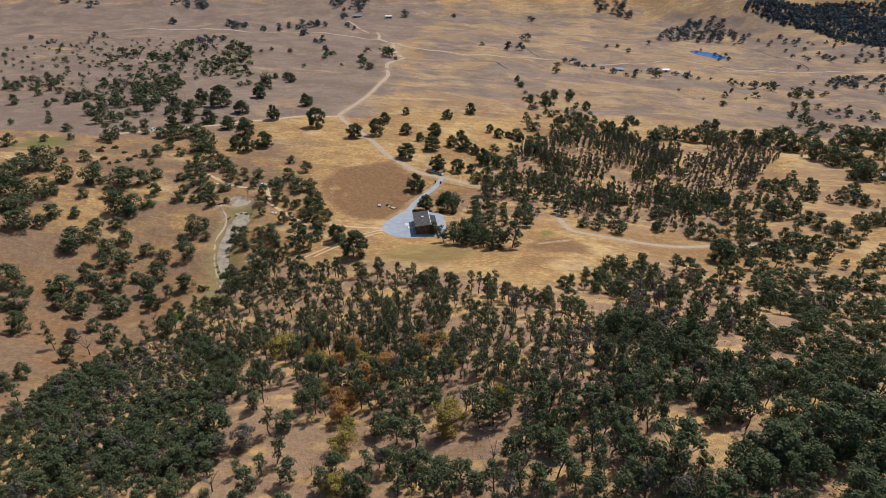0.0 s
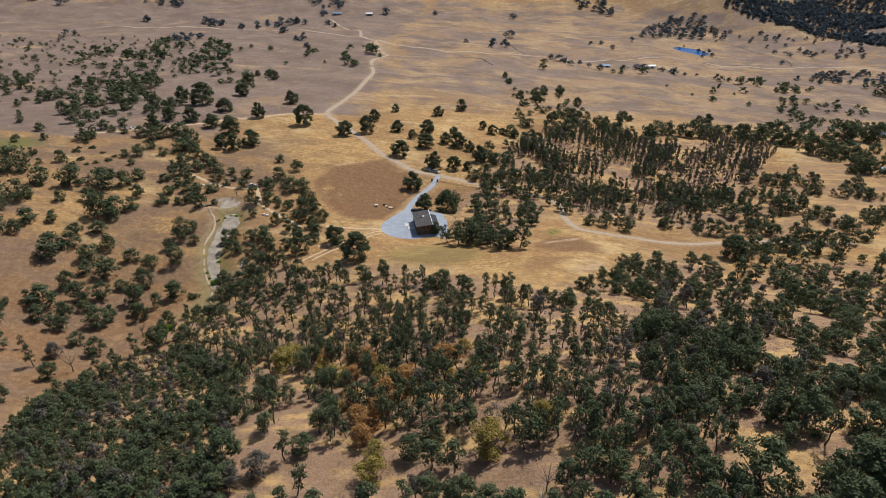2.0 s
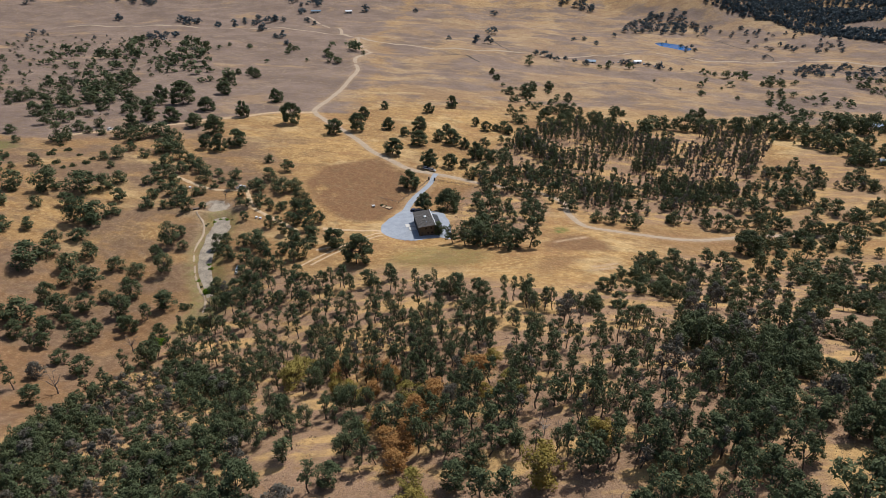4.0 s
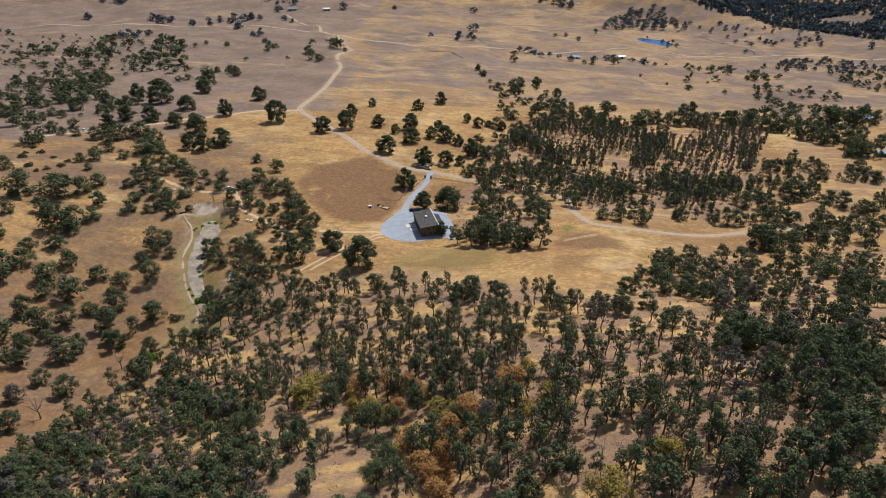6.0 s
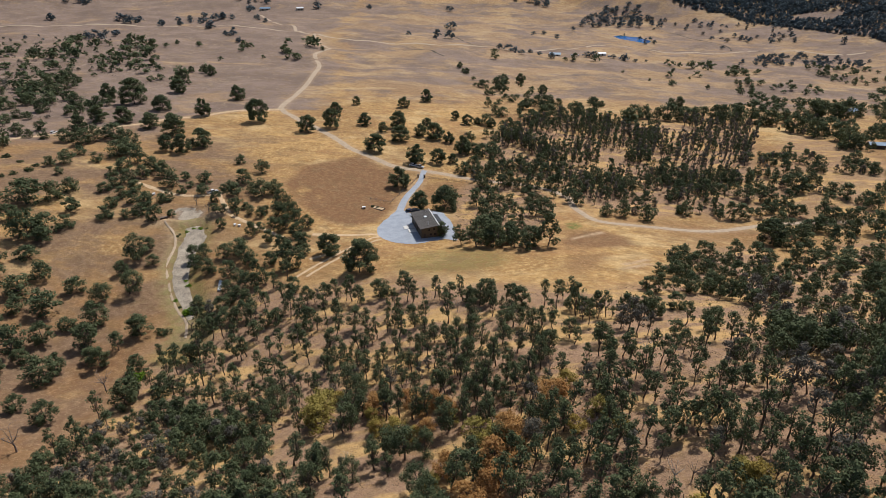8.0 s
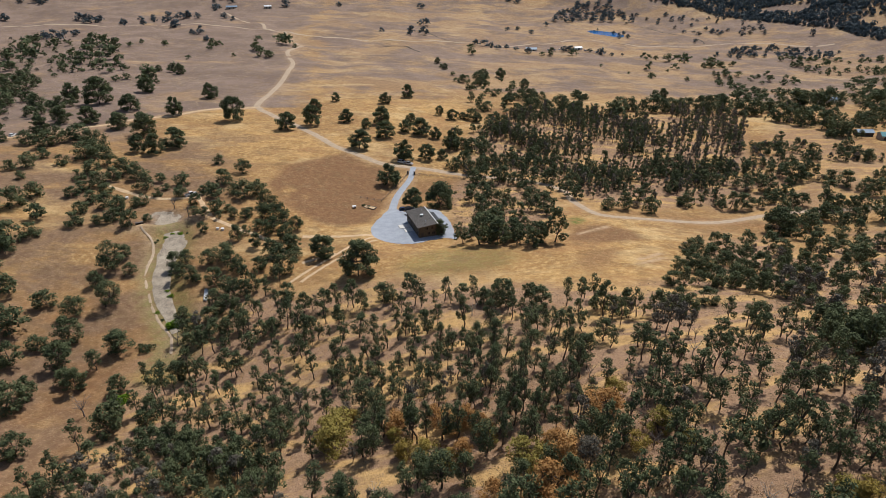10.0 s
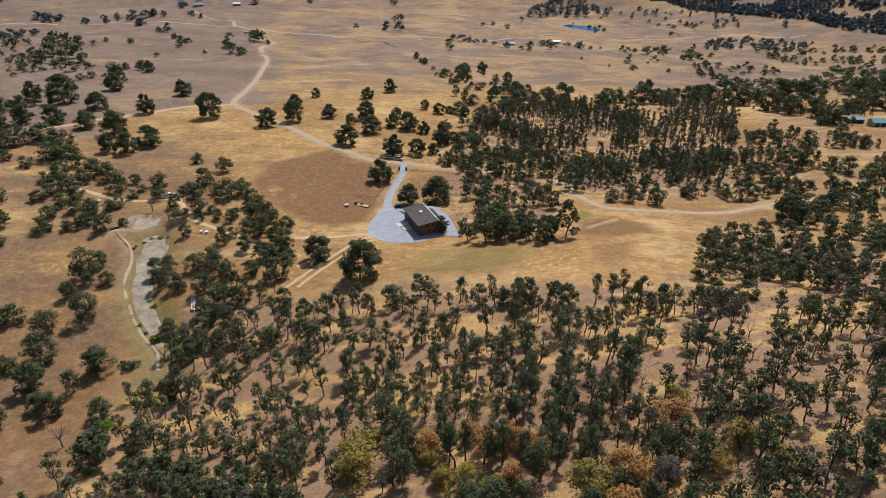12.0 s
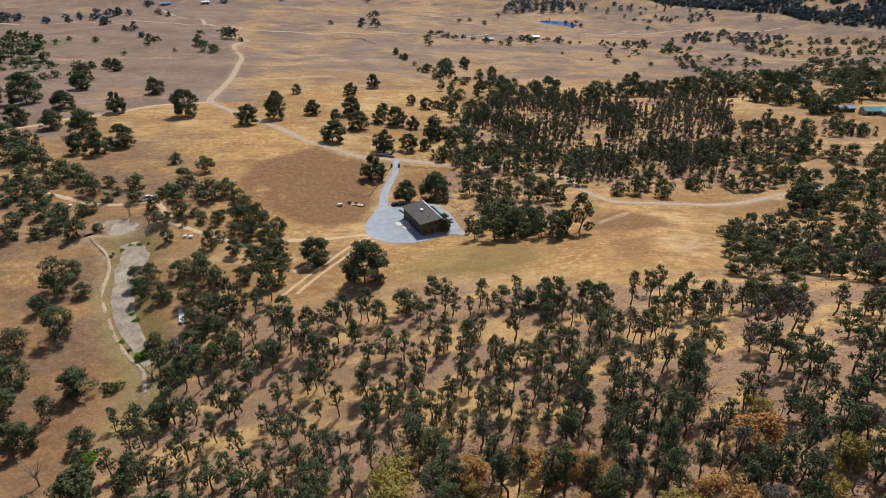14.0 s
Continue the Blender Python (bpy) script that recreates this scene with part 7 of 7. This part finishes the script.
# ---- far buildings ----
def farm_building(at, turn, lx, ly, high, rise, wall, roof, label, doors=2, windows=3):
    """A gabled shed or house: four walls, two roof slopes, doors and windows."""
    root = new("farm_building")
    root.matrix_world = pose(*at, ground_z(*at), 0, 0, turn)
    for x0, y0, x1, y1 in ((-lx, -ly, lx, -ly + 0.2), (-lx, ly - 0.2, lx, ly), (-lx, -ly + 0.2, -lx + 0.2, ly - 0.2), (lx - 0.2, -ly + 0.2, lx, ly - 0.2)):
        bm = bmesh.new()
        box(bm, x0, y0, -1.5, x1, y1, high)
        part("wall", bm, wall, root)
    for x in (-lx + 0.1, lx - 0.1):
        bm = bmesh.new()
        a = [bm.verts.new((x - 0.08, -ly, high)), bm.verts.new((x - 0.08, ly, high)), bm.verts.new((x - 0.08, 0, high + rise))]
        b = [bm.verts.new((v.co.x + 0.16, v.co.y, v.co.z)) for v in a]
        bm.faces.new(a)
        bm.faces.new(b[::-1])
        for i in range(3):
            bm.faces.new((a[i], b[i], b[(i + 1) % 3], a[(i + 1) % 3]))
        part("gable", bm, wall, root)
    o = 0.5
    for s in (-1, 1):
        bm = bmesh.new()
        slab(bm, ((-lx - o, s * (ly + o), high - rise * o / ly + 0.1), (lx + o, s * (ly + o), high - rise * o / ly + 0.1), (lx + o, 0, high + rise + 0.1), (-lx - o, 0, high + rise + 0.1)), 0.15)
        part("roof", bm, roof, root)
    for k in range(doors):
        x = -lx + (k + 0.7) * 2 * lx / (doors + 0.4)
        bm = bmesh.new()
        box(bm, x - 1.2, -ly - 0.06, 0, x + 1.2, -ly + 0.01, min(2.6, high - 0.3))
        part("door", bm, MAT_DOOR, root)
    for k in range(windows):
        x = -lx + (k + 0.5) * 2 * lx / windows
        bm = bmesh.new()
        box(bm, x - 0.5, ly - 0.01, 1.0, x + 0.5, ly + 0.05, min(2.0, high - 0.3))
        part("window", bm, MAT_GLASS, root)
    tagged(root, label, "building")


farm_building((296.5, 392.0), -12, 6.5, 3.6, 3.2, 1.8, MAT_TAN_WALL, MAT_TEAL, "long house with a teal metal roof among oaks", 3, 5)
farm_building(((292.2, 392.8)[0] + 9, (292.2, 392.8)[1] - 7), 65, 5, 3, 3.0, 1.6, MAT_TAN_WALL, MAT_TEAL, "teal-roofed wing building beside oaks", 1, 2)
farm_building((288.2, 405.4), -10, 5, 3, 3.2, 1.2, MAT_DOOR, MAT_BLUE_ROOF, "dark open shed beside the teal-roofed house", 2, 2)
farm_building((358.0, 543.2), 5, 7, 4, 3, 1.6, MAT_TAN_WALL, MAT_BLUE_ROOF, "blue-roofed shed half hidden by oaks", 1, 2)
farm_building((-318.7, 1189.4), 5, 9, 4, 3.6, 1.8, MAT_TAN_WALL, MAT_BLUE_ROOF, "far ranch barn with a blue-grey roof", 2, 4)
farm_building(((-318.7, 1189.4)[0] - 28, (-318.7, 1189.4)[1] + 4), 15, 6, 4, 3, 2, MAT_TAN_WALL, MAT_ROOF_DARK, "far ranch house beside dark trees", 1, 3)
farm_building((-255.8, 1186.3), 20, 6, 4, 3.6, 1.6, MAT_TAN_WALL, MAT_WHITE, "far barn with a bright white roof", 2, 3)
farm_building((149.7, 857.5), -8, 7, 4, 3.0, 1.6, MAT_TAN_WALL, MAT_BLUE_ROOF, "far farmhouse with a pale blue-grey roof", 2, 4)
fx, fy = (149.7, 857.5)
for k, (dx, dy, a, paint, word) in enumerate(((22, -6, 20, PAINT_WHITE, "white"), (30, -8, 70, PAINT_SILVER, "silver"), (38, -3, 10, PAINT_WHITE, "white"), (44, -12, 40, PAINT_NAVY, "dark blue"), (52, -8, 80, PAINT_WHITE, "white"), (70, -14, 15, PAINT_SILVER, "silver"), (84, -16, 30, PAINT_WHITE, "white"), (95, -14, 60, PAINT_WHITE, "white"))):
    vehicle("car", (fx + dx, fy + dy), a, paint, word + " car parked in the far farmyard")
farm_building((fx + 62, fy - 4), 10, 5, 3, 2.8, 1.2, MAT_WHITE, MAT_WHITE, "white shed in the far farmyard", 1, 2)


# ---- dead trees, shrubs and creek weeds ----
for k, (x, y, r) in enumerate(DEAD):
    v, f = bare(300 + k)
    s = max(3.6, r * 2.6)
    root = new("dead_tree")
    root.matrix_world = pose(x, y, ground_z(x, y), 0, 0, k * 77) @ Matrix.Diagonal((s, s, s, 1))
    ob = new("trunk", mesh_of("trunk", v, f, MAT_SNAG if k % 4 == 1 else MAT_DEAD))
    ob.parent = root
    tagged(root, "bleached leafless dead tree on the slope" if k % 4 == 1 else "grey leafless dead tree on the slope", "dead tree", "dead trees")


def shrub(seed, leaves=420):
    rng = np.random.default_rng(seed)
    p = rng.normal(0, 1, (leaves, 3))
    p /= np.linalg.norm(p, axis=1)[:, None]
    p *= (0.5 + 0.5 * rng.random((leaves, 1)) ** 0.5) * (1 + 0.25 * np.sin(4 * p[:, :1]) + 0.2 * np.sin(5 * p[:, 1:2]))
    p[:, 2] = np.abs(p[:, 2]) * 0.75
    v = np.stack([p + rng.normal(0, 0.09, (leaves, 3)) for _ in range(4)], 1).reshape(-1, 3)
    return v, np.arange(4 * leaves).reshape(-1, 4)


def shrub_thing(x, y, r, kind, seed, label, leaves=420):
    root = new("shrub")
    root.matrix_world = pose(x, y, ground_z(x, y) - 0.05, 0, 0, seed * 50) @ Matrix.Diagonal((r, r, r, 1))
    ob = new("foliage", mesh_of("foliage", *shrub(seed, leaves), MAT_LEAF[kind][0]))
    ob.parent = root
    v, f = tube([(0, 0, -0.2), (0.03, 0, 0.2), (0, 0.05, 0.5)], (0.06, 0.05, 0.03), 5)
    st = new("stem", mesh_of("stem", v, f, MAT_BARK))
    st.parent = root
    tagged(root, label, "shrub", "shrubs")


for k, (x, y) in enumerate([(-244, 313), (-246, 323), (-237, 316), (-229, 292), (-221, 286), (-218, 290), (-214, 296), (-241, 306), (-226, 309), (-215, 304), (-228, 283), (-209, 280), (-234, 417), (-211, 338), (-209, 260), (-105, 179), (-100, 196)]):
    shrub_thing(x, y, 1.5 + 0.3 * (k % 4), "oak", 400 + k, "low dark shrub on brown pasture")
for k, (x, y) in enumerate([(-103, 154), (-101, 192)]):
    shrub_thing(x, y, 2.2 - 0.2 * k, "lime", 420 + k, "bright green rounded bush by the dry creek", 1100)
for k, (x, y) in enumerate([(-123, 245), (-121, 248), (-116, 251), (-113, 251), (-109, 212), (-107, 209), (-106, 196), (-109, 200), (-103, 193), (-123, 243), (-119, 251)]):
    shrub_thing(x, y, 0.7 + 0.2 * (k % 3), "lime" if k % 3 else "oak", 440 + k, "low green weeds along the dry creek bed")
